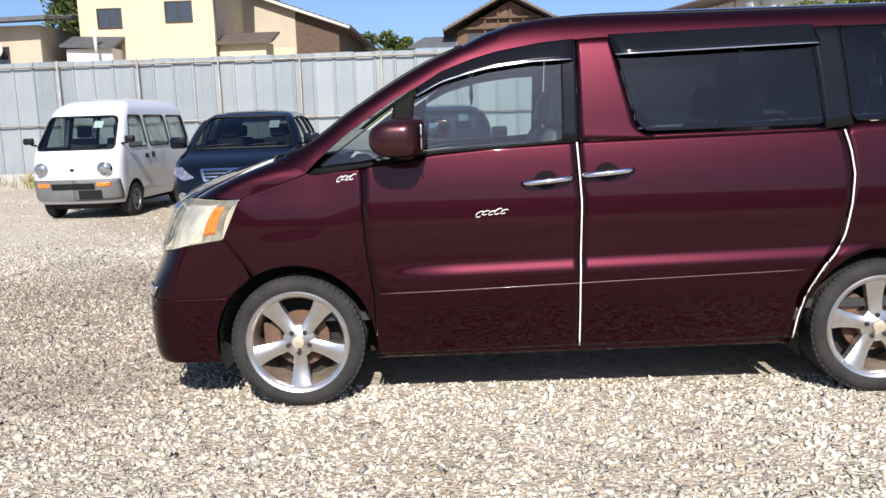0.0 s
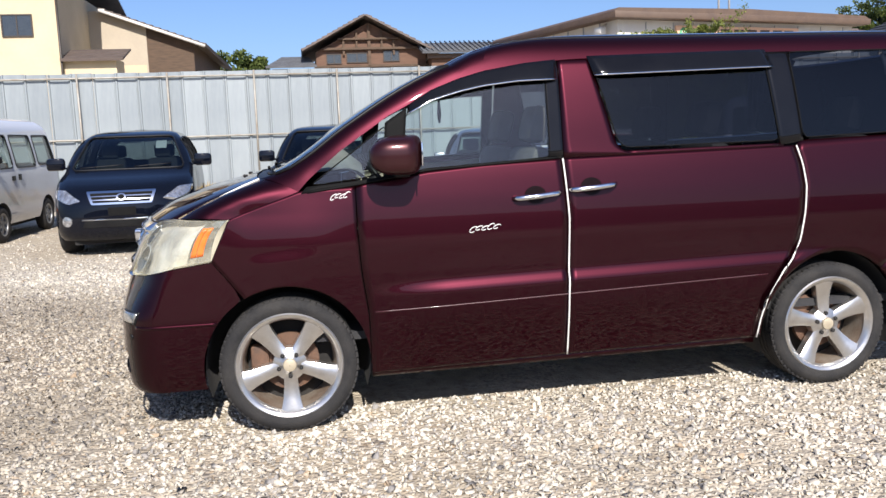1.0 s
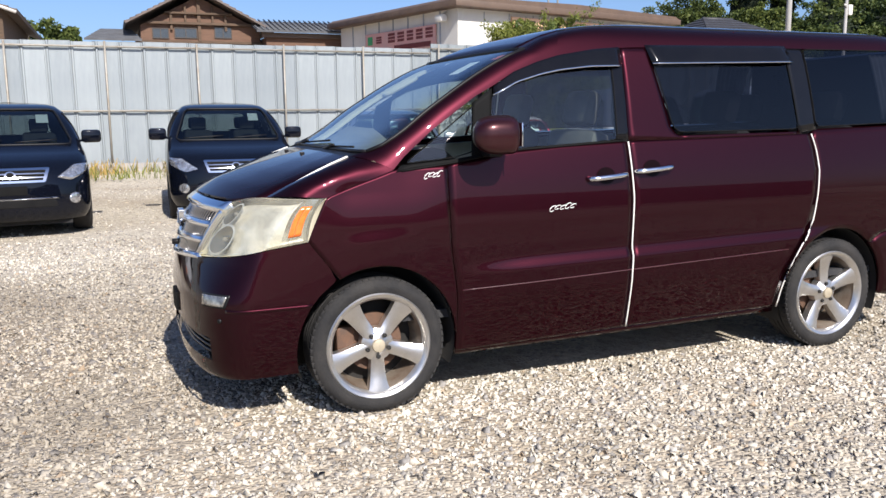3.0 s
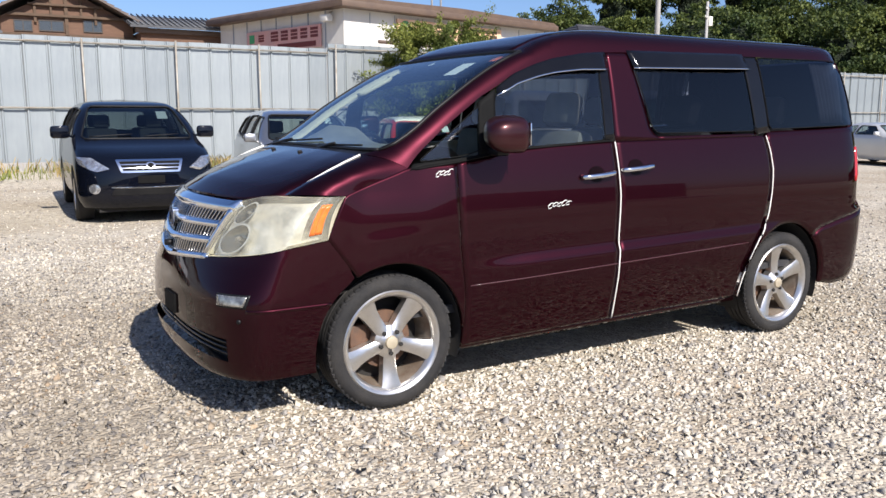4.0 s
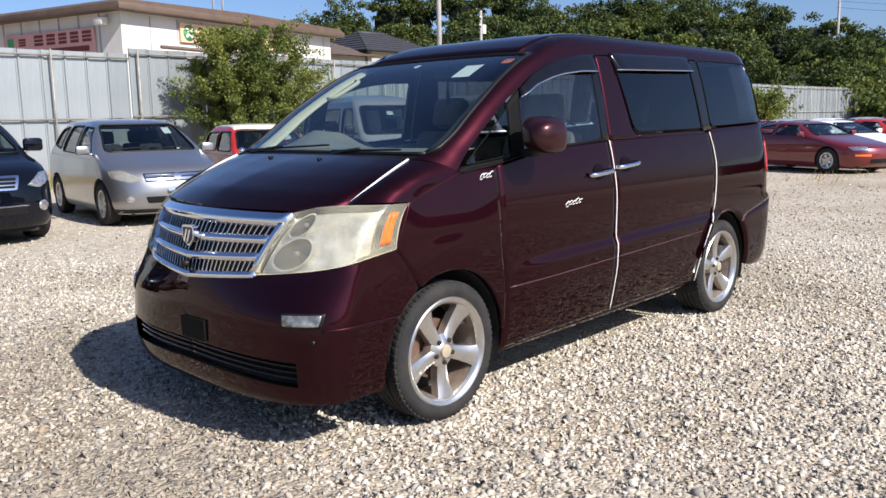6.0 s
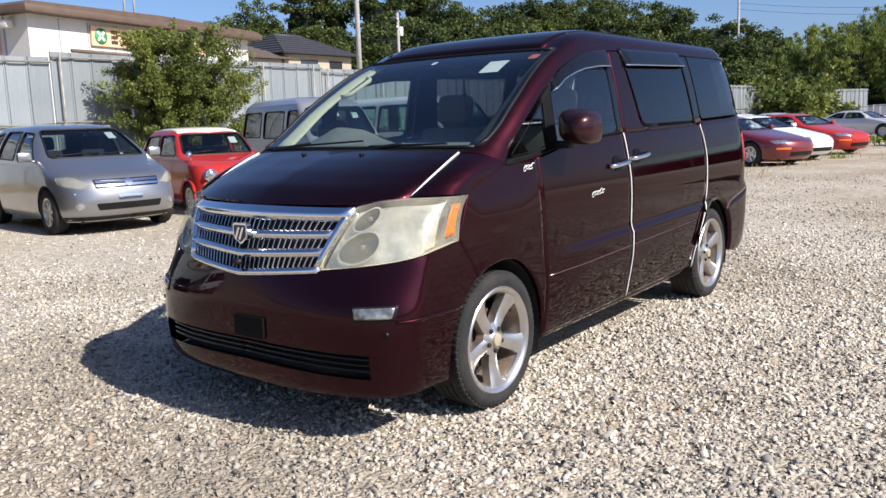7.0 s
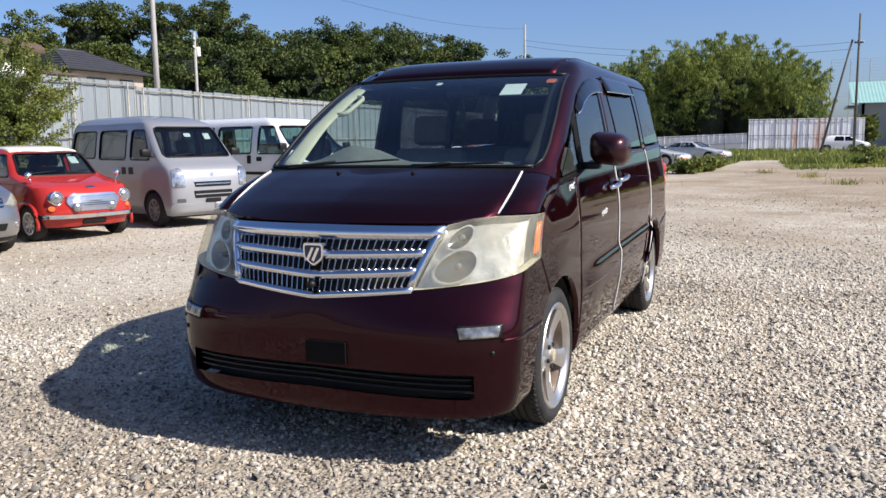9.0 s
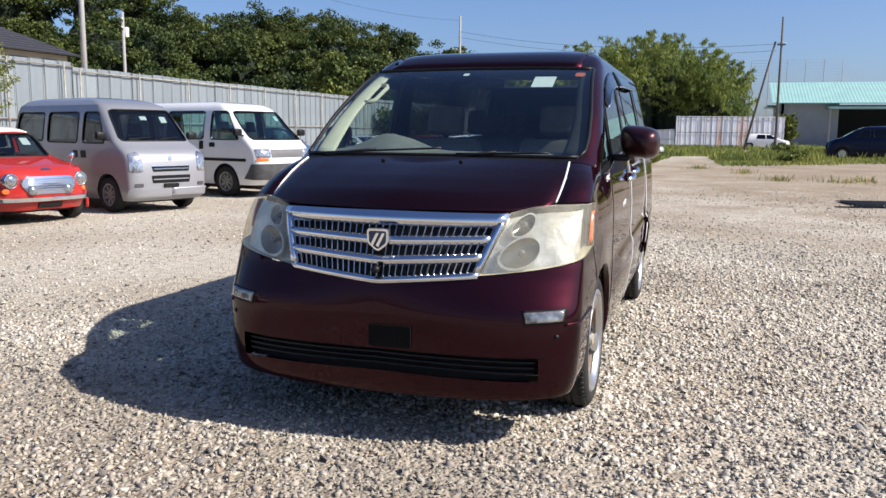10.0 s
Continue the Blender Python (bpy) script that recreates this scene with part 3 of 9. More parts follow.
def build_fence(x0, x1, y, lo, hi, label, origin=None, post=2.19, sheet_mat=None, pipe=None, rusty=()):
    """A run of sheets along local x with pipe posts and rails on the yard side."""
    f = thing("fence", origin or pose(0, y, 0), label, "fence", kind="structure")
    me = sheet_mesh(0.5475, hi - lo)
    if sheet_mat:
        me.materials[0] = sheet_mat
    if rusty:
        worn = me.copy()
        worn.materials[0] = M_RUSTED
    n = max(1, round((x1 - x0) / 0.5475))
    pitch = (x1 - x0) / n
    for i in range(n):
        s = new("sheet", worn if i in rusty else me)
        s.parent = f
        s.scale.x = pitch / 0.5475
        s.location = (x0 + pitch * i, random.uniform(-0.012, 0.012), lo + random.uniform(-0.015, 0.015))
        s.rotation_euler = (random.uniform(-0.004, 0.004), 0, random.uniform(-0.01, 0.01))
    for z in (hi - 0.13, lo + (hi - lo) * 0.47, lo + 0.12):
        part("rail", tube(bmesh.new(), [(x0, -0.085, z), (x1, -0.085, z)], 0.024, 8), pipe or M_PIPE, f)
    x = x0 + 0.2
    while x < x1:
        part("post", tube(bmesh.new(), [(x, -0.13, lo - 0.1), (x + random.uniform(-0.02, 0.02), -0.13, hi + random.uniform(-0.03, 0.02))], 0.026, 8), pipe or M_PIPE, f)
        x += post
    return f


build_fence(-21.06, 7.41, FENCE_Y, FENCE_LO, FENCE_HI, "tall grey galvanised sheet-steel fence on pipe posts round the yard")
build_fence(7.43, 16.8, FENCE_Y, FENCE_LO, FENCE_HI + 0.13, "taller stretch of the galvanised sheet-steel fence")
build_fence(16.84, 46, FENCE_Y, FENCE_LO, FENCE_HI, "galvanised sheet-steel fence running on past the vans", post=2.8)
# unseen fence added behind the camera; its shaded face darkens the van's reflections
build_fence(-30, 26, 0, FENCE_LO, FENCE_HI, "unseen sheet-steel fence added to darken reflections in the van", pose(0, -27, 0, 0, 0, 180))

# ---- the van ----
M_HAZE = bpy.data.materials.new("hazed_lens")
M_HAZE.use_nodes = True
_nt = M_HAZE.node_tree
_b = _nt.nodes["Principled BSDF"]
_b.inputs["Roughness"].default_value = 0.22
_b.inputs["Coat Weight"].default_value = 1.0
_b.inputs["Coat Roughness"].default_value = 0.05
_co = _nt.nodes.new("ShaderNodeTexCoord")
_no = _nt.nodes.new("ShaderNodeTexNoise")
_no.inputs["Scale"].default_value, _no.inputs["Detail"].default_value = 5, 6
_nt.links.new(_co.outputs["Object"], _no.inputs[0])
_ra = _nt.nodes.new("ShaderNodeValToRGB")
_ra.color_ramp.elements[0].position, _ra.color_ramp.elements[0].color = 0.35, (0.86, 0.84, 0.7, 1)
_ra.color_ramp.elements[1].position, _ra.color_ramp.elements[1].color = 0.7, (0.74, 0.68, 0.47, 1)
_nt.links.new(_no.outputs[0], _ra.inputs[0])
_nt.links.new(_ra.outputs[0], _b.inputs["Base Color"])
_tr = _nt.nodes.new("ShaderNodeBsdfTransparent")
_tr.inputs[0].default_value = (0.95, 0.94, 0.86, 1)
_mx = _nt.nodes.new("ShaderNodeMixShader")
_mr = _nt.nodes.new("ShaderNodeMapRange")
_mr.inputs[1].default_value, _mr.inputs[2].default_value, _mr.inputs[3].default_value, _mr.inputs[4].default_value = 0.35, 0.68, 0.08, 0.34
_nt.links.new(_no.outputs[0], _mr.inputs[0])
_nt.links.new(_mr.outputs[0], _mx.inputs[0])
_nt.links.new(_tr.outputs[0], _mx.inputs[1])
_nt.links.new(_b.outputs[0], _mx.inputs[2])
_nt.links.new(_mx.outputs[0], _nt.nodes["Material Output"].inputs[0])

M_TAPE = mat("white_edge_strip", (0.78, 0.77, 0.72), (0.66, 0.64, 0.58), 15, 0.5)
M_BEIGE = mat("beige_trim", (0.62, 0.57, 0.44), (0.54, 0.5, 0.39), 8, 0.8)
M_DASH = mat("grey_dash", (0.2, 0.2, 0.185), (0.15, 0.15, 0.14), 10, 0.75, bump=0.1, bscale=400)
M_LINER = mat("wheel_well_liner", (0.01, 0.01, 0.01), (0.02, 0.018, 0.016), 5, 0.95)
M_GOLD = mat("faded_gold_cap", (0.5, 0.44, 0.32), (0.42, 0.36, 0.26), 20, 0.5, metal=0.4)
M_BARREL = mat("brake_dusted_barrel", (0.36, 0.31, 0.25), (0.22, 0.15, 0.1), 10, 0.5, metal=0.6)

van = thing("van", pose(0, 0, 0), "dark maroon pearl minivan with white edge strips parked on gravel", "van")
ARCH_F, ARCH_R = ((0.0, 0.335), 0.4), ((2.9, 0.335), 0.41)


def arc(arch, a0, a1, n=20):
    (cx, cz), r = arch
    return [(cx + r * math.cos(radians(a0 + (a1 - a0) * i / n)), cz + r * math.sin(radians(a0 + (a1 - a0) * i / n))) for i in range(n + 1)]


def both(name, material, make, parent=None, label="", smooth=40):
    """Makes a part on each flank."""
    out = []
    for sg in (-1, 1):
        bm = bmesh.new()
        make(bm, sg)
        out.append(part(name, bm, material, parent or van, label, smooth))
    return out


def side_coons(bm, sg, b, t, l, r, nu, nv, th=0.03, off=0.0):
    grid_mesh(bm, VAN.maps("side", sg)(coons(b, t, l, r, nu, nv)), th, off)


SEAM1 = [(1.412, 0.285), (1.412, 0.6), (1.425, 1.0), (1.408, 1.292)]
SEAM2 = [(2.462, 0.298), (2.475, 0.42), (2.505, 0.53), (2.585, 0.665), (2.655, 0.745), (2.69, 0.82), (2.718, 0.96), (2.73, 1.1), (2.715, 1.22), (2.69, 1.312)]
SEAM0 = [(0.40, 0.262), (0.40, 0.56), (0.372, 0.79), (0.362, 1.0), (0.362, 1.2)]
BELT = [(0.362, 1.2), (0.53, 1.228), (0.72, 1.255), (1.0, 1.277), (1.408, 1.292)]


def shift(line, dx):
    return [(x + dx, z) for x, z in line]


G = 0.0025


STRIP = [(-0.459, 0.721, 1.071), (-0.37, 0.727, 1.122), (-0.27, 0.728, 1.172), (-0.18, 0.724, 1.212), (-0.096, 0.717, 1.244)]


def fender(bm, sg):
    b = arc(ARCH_F, 119, 4)
    r = shift(SEAM0, -G)
    r[0] = (b[-1][0], b[-1][1])
    side_coons(bm, sg, b, [(-0.335, 0.872), (-0.243, 1.068), (-0.1, 1.12), (0.03, 1.163), (0.09, 1.185), (0.14, 1.19), r[-1]], [b[0], (-0.335, 0.872)], r, 36, 44)
    lo = [(x, float(VAN.side_y(x, z)), z) for x, z in resample([(-0.243, 1.068), (-0.1, 1.12), (0.03, 1.163), (0.09, 1.185)], 14)]
    nose = [lo[0]] + [(float(VAN.front_x(y, 1.069)), y, 1.069 + 0.002) for y in np.linspace(lo[0][1] - 0.012, 0.735, 6)] + [STRIP[0]]
    P = coons(lo, STRIP, nose, [lo[-1], STRIP[-1]], 16, 9)
    u, v = np.linspace(0, 1, 17)[:, None], np.linspace(0, 1, 10)[None, :]
    wd = np.linalg.norm(P[-1, 0] - P[-1, -1])
    k = 4 * v * (1 - v) * np.interp(u, [0, 0.25, 0.5, 0.75, 1], [0.012, 0.03, 0.037, 0.036, 0.13 * wd])
    d0, d1 = np.array([-0.12, 0.5, 0.58]), np.array([-0.35, 0.75, 0.55])
    P = P + k[..., None] * (d0 * (1 - u[..., None]) + d1 * u[..., None])
    P[..., 1] *= sg
    grid_mesh(bm, P, 0.0, 0.0)


both("fender", M_MAROON, fender)


def front_door(bm, sg):
    side_coons(bm, sg, [(0.404, 0.272), (1.409, 0.288)], BELT, shift(SEAM0, G), shift(SEAM1, -G), 26, 72)


doors = both("front_door", M_MAROON, front_door)


def slide_door(bm, sg):
    side_coons(bm, sg, [(1.416, 0.288), (2.459, 0.3)], [(1.412, 1.292), (2.69, 1.312)], shift(SEAM1, G), shift(SEAM2, -G), 30, 72)
    side_coons(bm, sg, [(1.418, 1.294), (1.80, 1.3)], [(1.424, 1.795), (1.585, 1.80)], [(1.418, 1.294), (1.424, 1.795)], [(1.80, 1.3), (1.735, 1.318), (1.70, 1.35), (1.585, 1.80)], 8, 14)
    side_coons(bm, sg, [(1.735, 1.298), (2.62, 1.31)], [(1.735, 1.318), (2.62, 1.326)], [(1.735, 1.298), (1.735, 1.318)], [(2.62, 1.31), (2.62, 1.326)], 12, 2)


slides = both("sliding_door", M_MAROON, slide_door)


def quarter(bm, sg):
    b = arc(ARCH_R, 186, 48)
    left = shift(SEAM2, G)
    left[0] = b[0]
    side_coons(bm, sg, b, [(2.694, 1.313), (2.73, 1.34), (3.3, 1.352), (3.74, 1.372)], left, [b[-1], (3.24, 0.69), (3.5, 0.745), (3.79, 0.8), (3.77, 1.1), (3.74, 1.372)], 30, 24)


both("rear_quarter", M_MAROON, quarter)


def rear_bumper(bm, sg):
    b = arc(ARCH_R, -5, 47.5)
    side_coons(bm, sg, [b[0], (3.45, 0.275), (3.78, 0.29)], [b[-1], (3.24, 0.685), (3.5, 0.74), (3.79, 0.795)], b, [(3.78, 0.29), (3.81, 0.55), (3.79, 0.795)], 14, 12)


both("rear_bumper", M_MAROON, rear_bumper)
bm = bmesh.new()
zz = np.linspace(0.25, 1.83, 30)
yy = np.linspace(-1, 1, 21)
Q = np.stack(np.meshgrid(yy, zz, indexing="ij"), -1)
Q[..., 0] *= VAN.W(Q[..., 1]) * 0.93
grid_mesh(bm, VAN.maps("rear")(Q), 0.03)
part("tailgate", bm, M_MAROON, van)
bm = bmesh.new()
ring_patch(bm, rounded([(-0.66, 1.36), (0.66, 1.36), (0.58, 1.8), (-0.58, 1.8)], 0.06), VAN.maps("rear"), 0.005, 0.004)
part("rear_window", bm, G_DARK, van)


def tail(bm, sg):
    side_coons(bm, sg, [(3.62, 0.99), (3.79, 1.0)], [(3.64, 1.225), (3.785, 1.225)], [(3.62, 0.99), (3.64, 1.225)], [(3.79, 1.0), (3.785, 1.225)], 6, 6, 0.03, 0.008)


both("tail_lamp", M_REDLENS, tail, label="red tail lamp lens")


def sill(bm, sg):
    side_coons(bm, sg, [(0.405, 0.237), (2.46, 0.262)], [(0.405, 0.268), (2.46, 0.296)], [(0.405, 0.237), (0.405, 0.268)], [(2.46, 0.262), (2.46, 0.296)], 14, 2, 0.06, -0.008)


both("sill", M_MAROON, sill)


def lower_line(bm, sg):
    side_coons(bm, sg, [(0.43, 0.578), (2.5, 0.643)], [(0.43, 0.5835), (2.5, 0.6485)], [(0.43, 0.578), (0.43, 0.5835)], [(2.5, 0.643), (2.5, 0.6485)], 30, 1, 0.004, 0.0018)


# strip lighter than the body paint: the crease's highlight is put into its colour
both("door_crease", mat("lit_crease_maroon", (0.065, 0.016, 0.021), (0.045, 0.01, 0.014), 10, 0.4, coat=0.5), lower_line)

# front bumper
def end_phi(z):
    if z <= 0.685:
        x = -math.sqrt(max(0, 0.404 ** 2 - (z - 0.335) ** 2))
    else:
        x = -0.195 - (z - 0.685) / (0.872 - 0.685) * 0.141
    return float(VAN.phi_x(x, z))


def py(y, z):
    return float(VAN.phi_y(y, z))


def bump_top(y):
    y = abs(y)
    return 0.728 + 0.042 * min(1, y / 0.45)


TOPL = [(0.0, 0.728)] + [(py(y, bump_top(y)), bump_top(y)) for y in (0.1, 0.2, 0.3, 0.4, 0.45)]
HL_BOT = [(py(0.45, 0.77), 0.77), (float(VAN.phi_x(-0.335, 0.868)), 0.868)]
HL_MID = [((HL_BOT[0][0] * (1 - t) + HL_BOT[1][0] * t), 0.77 + 0.098 * t - 0.008 * math.sin(math.pi * t)) for t in np.linspace(0, 1, 9)]
TOPL = TOPL + HL_MID[1:]
IN_Y = 0.72


def in_top(y):
    return 0.437 - 0.008 * min(1, abs(y) / IN_Y)


def in_bot(y):
    return 0.335 - 0.014 * min(1, abs(y) / IN_Y)


YS = [0.0, 0.15, 0.3, 0.45, 0.6, 0.68, 0.72]
LT = [(py(y, in_top(y)), in_top(y)) for y in YS]
LB = [(py(y, in_bot(y)), in_bot(y)) for y in YS]


def zrange(z0, z1, n=8):
    return [(end_phi(z), z) for z in np.linspace(z0, z1, n)]


def front_bumper(bm):
    for sg in (-1, 1):
        f = VAN.maps("wrap", sg)
        ztop_e, zbot_e = 0.43, 0.315
        up_b = LT + [(end_phi(ztop_e), ztop_e)]
        grid_mesh(bm, f(coons(up_b, TOPL, [(0, in_top(0)), (0, 0.728)], zrange(ztop_e, 0.868), 48, 20)))
        lo_t = LB + [(end_phi(zbot_e), zbot_e)]
        grid_mesh(bm, f(coons([(0, 0.225), (end_phi(0.245), 0.245)], lo_t, [(0, 0.225), (0, in_bot(0))], zrange(0.245, zbot_e), 44, 6)))
        grid_mesh(bm, f(coons([LB[-1], (end_phi(zbot_e), zbot_e)], [LT[-1], (end_phi(ztop_e), ztop_e)], [LB[-1], LT[-1]], zrange(zbot_e, ztop_e), 14, 6)))
    bmesh.ops.remove_doubles(bm, verts=bm.verts, dist=0.0008)


bm = bmesh.new()
front_bumper(bm)
bumper = part("front_bumper", bm, M_MAROON, van, smooth=50)
bm = bmesh.new()
for sg in (-1, 1):
    f = VAN.maps("wrap", sg)
    b2 = [(p, z - 0.02) for p, z in LB] + [(LB[-1][0] + 0.07, LB[-1][1] - 0.02)]
    t2 = [(p, z + 0.02) for p, z in LT] + [(LT[-1][0] + 0.07, LT[-1][1] + 0.02)]
    grid_mesh(bm, f(coons(b2, t2, [b2[0], t2[0]], [b2[-1], t2[-1]], 24, 4)), 0.0, -0.07)
part("intake_backing", bm, M_DARK, bumper, "black lower air intake")
for v in (0.28, 0.52, 0.76):
    bm = bmesh.new()
    for sg in (-1, 1):
        pts = [Vector(VAN.maps("wrap", sg)(np.array((lb[0] * (1 - v) + lt[0] * v, lb[1] * (1 - v) + lt[1] * v)))) for lb, lt in zip(LB, LT)]
        pts = [p + Vector((0.03, 0, 0)) for p in pts]
        tube(bm, [Vector(p) for p in resample(pts, 20)], 0.008, 6)
    part("intake_slat", bm, M_GLOSSB, bumper)
# lower lip and the fine ridge of the bumper
for sg in (-1, 1):
    bm = bmesh.new()
    f = VAN.maps("wrap", sg)
    e = end_phi(0.57)
    grid_mesh(bm, f(coons([(0.72, 0.562), (e, 0.566)], [(0.72, 0.576), (e, 0.58)], [(0.72, 0.562), (0.72, 0.576)], [(e, 0.566), (e, 0.58)], 20, 2)), 0.006, 0.005)
    part("bumper_ridge", bm, M_MAROON, bumper)
bm = bmesh.new()
f = VAN.maps("front")
ring_patch(bm, rounded([(-0.172, 0.448), (0.024, 0.448), (0.024, 0.545), (-0.172, 0.545)], 0.006), f, 0.012, 0.012)
part("plate_holder", bm, M_RUBBER, bumper, "empty black number plate holder")


def fog(bm, sg, off=0.004, inset=0.0):
    y0, y1 = 0.645 + inset, 0.822 - inset * 1.2
    z0, z1 = 0.574 + inset, 0.642 - inset
    f = VAN.maps("wrap", sg)
    c = [(py(y0 + 0.012, z0), z0), (py(y1 - 0.005, z0 + 0.006), z0 + 0.006), (py(y1, z1), z1), (py(y0, z1 - 0.008), z1 - 0.008)]
    Q = coons([c[0], c[1]], [c[3], c[2]], [c[0], c[3]], [c[1], c[2]], 12, 5)
    grid_mesh(bm, f(Q), 0.02, off)


M_FOG = mat("fog_lens_glass", (0.5, 0.5, 0.46), (0.12, 0.12, 0.12), 30, 0.2, metal=0.6, coat=0.8, detail=1)
fogs = both("fog_lamp", M_BLACK, lambda bm, sg: fog(bm, sg, 0.003))
for o, sg in zip(fogs, (-1, 1)):
    bm = bmesh.new()
    fog(bm, sg, 0.007, 0.008)
    part("fog_lens", bm, M_FOG, o, "clear fog lamp lens")
for sg in (-1, 1):
    bm = bmesh.new()
    p = VAN.maps("wrap", sg)(np.array((py(0.79, 0.52), 0.52)))
    d = (Vector(p) - Vector((0.2, 0, 0.52))).normalized()
    tube(bm, [Vector(p) - d * 0.01, Vector(p) + d * 0.005], 0.011, 12)
    part("parking_sensor", bm, M_BLACK, bumper)

# headlamps
HL_TOP = [(py(0.553, 1.036), 1.036), (py(0.64, 1.058), 1.058), (py(0.722, 1.066), 1.066), (float(VAN.phi_x(-0.245, 1.066)), 1.066)]


def hl_grid():
    return coons([(p, z + 0.004) for p, z in HL_MID], HL_TOP, [(HL_MID[0][0], HL_MID[0][1] + 0.004), HL_TOP[0]], [(HL_MID[-1][0] - 0.004, HL_MID[-1][1] + 0.004), HL_TOP[-1]], 40, 20)


def hl(bm, sg, off, th, u0=0.0, u1=1.0, v0=0.0, v1=1.0, nu=20, nv=10):
    Q = hl_grid()
    iu = np.linspace(u0 * 40, u1 * 40, nu + 1)
    iv = np.linspace(v0 * 20, v1 * 20, nv + 1)
    i0, j0 = np.clip(iu.astype(int), 0, 39), np.clip(iv.astype(int), 0, 19)
    a, b = (iu - i0)[:, None, None], (iv - j0)[None, :, None]
    g = lambda i, j: Q[i][:, j]
    R = (1 - a) * (1 - b) * g(i0, j0) + a * (1 - b) * g(i0 + 1, j0) + (1 - a) * b * g(i0, j0 + 1) + a * b * g(i0 + 1, j0 + 1)
    P = VAN.maps("wrap", sg)(R)
    grid_mesh(bm, P, th, off)
    return P


def hl_points(sg):
    return VAN.maps("wrap", sg)(hl_grid())


M_BEZEL = mat("yellowed_bezel", (0.62, 0.58, 0.44), (0.5, 0.46, 0.34), 20, 0.4)
M_BOWL = mat("reflector_bowl", (0.26, 0.26, 0.25), (0.07, 0.07, 0.07), 16, 0.14, metal=1.0, bump=0.25, bscale=20)
lamps = both("headlamp", M_LAMP, lambda bm, sg: hl(bm, sg, -0.075, 0.0), label="hazed yellowed headlamp with amber corner")
for o, sg in zip(lamps, (-1, 1)):
    bm = bmesh.new()
    hl(bm, sg, 0.006, 0.0, nu=30, nv=16)
    lens = part("lens", bm, M_HAZE, o, "yellowed hazy plastic lens")
    bm = bmesh.new()
    hl(bm, sg, 0.0085, 0.008, 0.883, 0.915, 0.18, 0.84, 4, 8)
    hl(bm, sg, 0.0085, 0.008, 0.917, 0.955, 0.18, 0.84, 4, 8)
    part("indicator", bm, M_ORANGE, o, "amber turn indicator")
    bm = bmesh.new()
    A, B = hl_points(sg), hl_points(sg)
    ctr = A.reshape(-1, 3).mean(0)
    B = B + (np.array([0.5, 0, 0.9]) - ctr) / np.linalg.norm(np.array([0.5, 0, 0.9]) - ctr) * 0.075
    ed = lambda X: np.concatenate([X[:, 0], X[-1, 1:], X[-2::-1, -1], X[0, -2::-1]])
    grid_mesh(bm, np.stack([ed(A), ed(B)], 1), 0.0, 0.0)
    part("bezel", bm, M_BEZEL, o)
    bm = bmesh.new()
    hl(bm, sg, -0.034, 0.0, 0.01, 0.86, 0.03, 0.97, 24, 12)
    part("reflector", bm, M_CLEARLAMP, o)
    for (u, v, ru, rv, mtl, nm, dep) in ((0.15, 0.74, 0.075, 0.17, M_BOWL, "high_beam", 0.012), (0.2, 0.3, 0.125, 0.24, M_BOWL, "low_beam", 0.012)):
        for k, mm, d in ((1.12, M_CLEARLAMP, dep + 0.004), (1.0, mtl, dep)):
            Q = hl_grid()

            def at(uv):
                iu, iv = np.clip(uv[..., 0], 0, 1) * 40, np.clip(uv[..., 1], 0, 1) * 20
                i0, j0 = np.clip(iu.astype(int), 0, 39), np.clip(iv.astype(int), 0, 19)
                a, b = (iu - i0)[..., None], (iv - j0)[..., None]
                R = (1 - a) * (1 - b) * Q[i0, j0] + a * (1 - b) * Q[i0 + 1, j0] + (1 - a) * b * Q[i0, j0 + 1] + a * b * Q[i0 + 1, j0 + 1]
                return VAN.maps("wrap", sg)(R)
            bm = bmesh.new()
            ts = np.linspace(0, math.tau, 25)
            fs = (1.0, 0.9, 0.75, 0.55, 0.35, 0.12) if k == 1.0 else (1.0, 0.93, 0.88)
            P = np.stack([at(np.stack([u + ru * k * f * np.cos(ts), v + rv * k * f * np.sin(ts)], -1)) for f in fs], 1)
            P[..., 0] += 0.004 + np.array([0.028 * (1 - f * f) if k == 1.0 else 0.0 for f in fs])[None]
            grid_mesh(bm, P, 0.0, 0.0)
            ob = part(nm if k == 1.0 else nm + "_ring", bm, mm, o)
            if k == 1.0:
                bm = bmesh.new()
                q = Vector(at(np.array([u, v])))
                tube(bm, [q + Vector((0.03, 0, 0)), q + Vector((0.012, 0, 0))], [0.012, 0.009], 10)
                part("bulb_cap", bm, M_GREYPL, ob)

# grille
def gz(y, v):
    s = min(1, abs(y) / 0.5)
    zb, zt = 0.738 + 0.04 * s, 1.046 - 0.006 * s
    return zb + (zt - zb) * v


def gy(v):
    return 0.447 + 0.104 * v


def gpt(s, v, off=0.0):
    """s from -1 to 1 across the grille, v from its foot to its head."""
    y = s * gy(v)
    z = gz(y, v)
    return Vector((float(VAN.front_x(y, z)) - off, y, z))


def gband(bm, v0, v1, off, th, s0=-1.0, s1=1.0, n=28, lean=0.0):
    P = np.array([[gpt(s, v, lean * (1 - k / 3)) for k, v in enumerate(np.linspace(v0, v1, 4))] for s in np.linspace(s0, s1, n)])
    grid_mesh(bm, P, th, off)


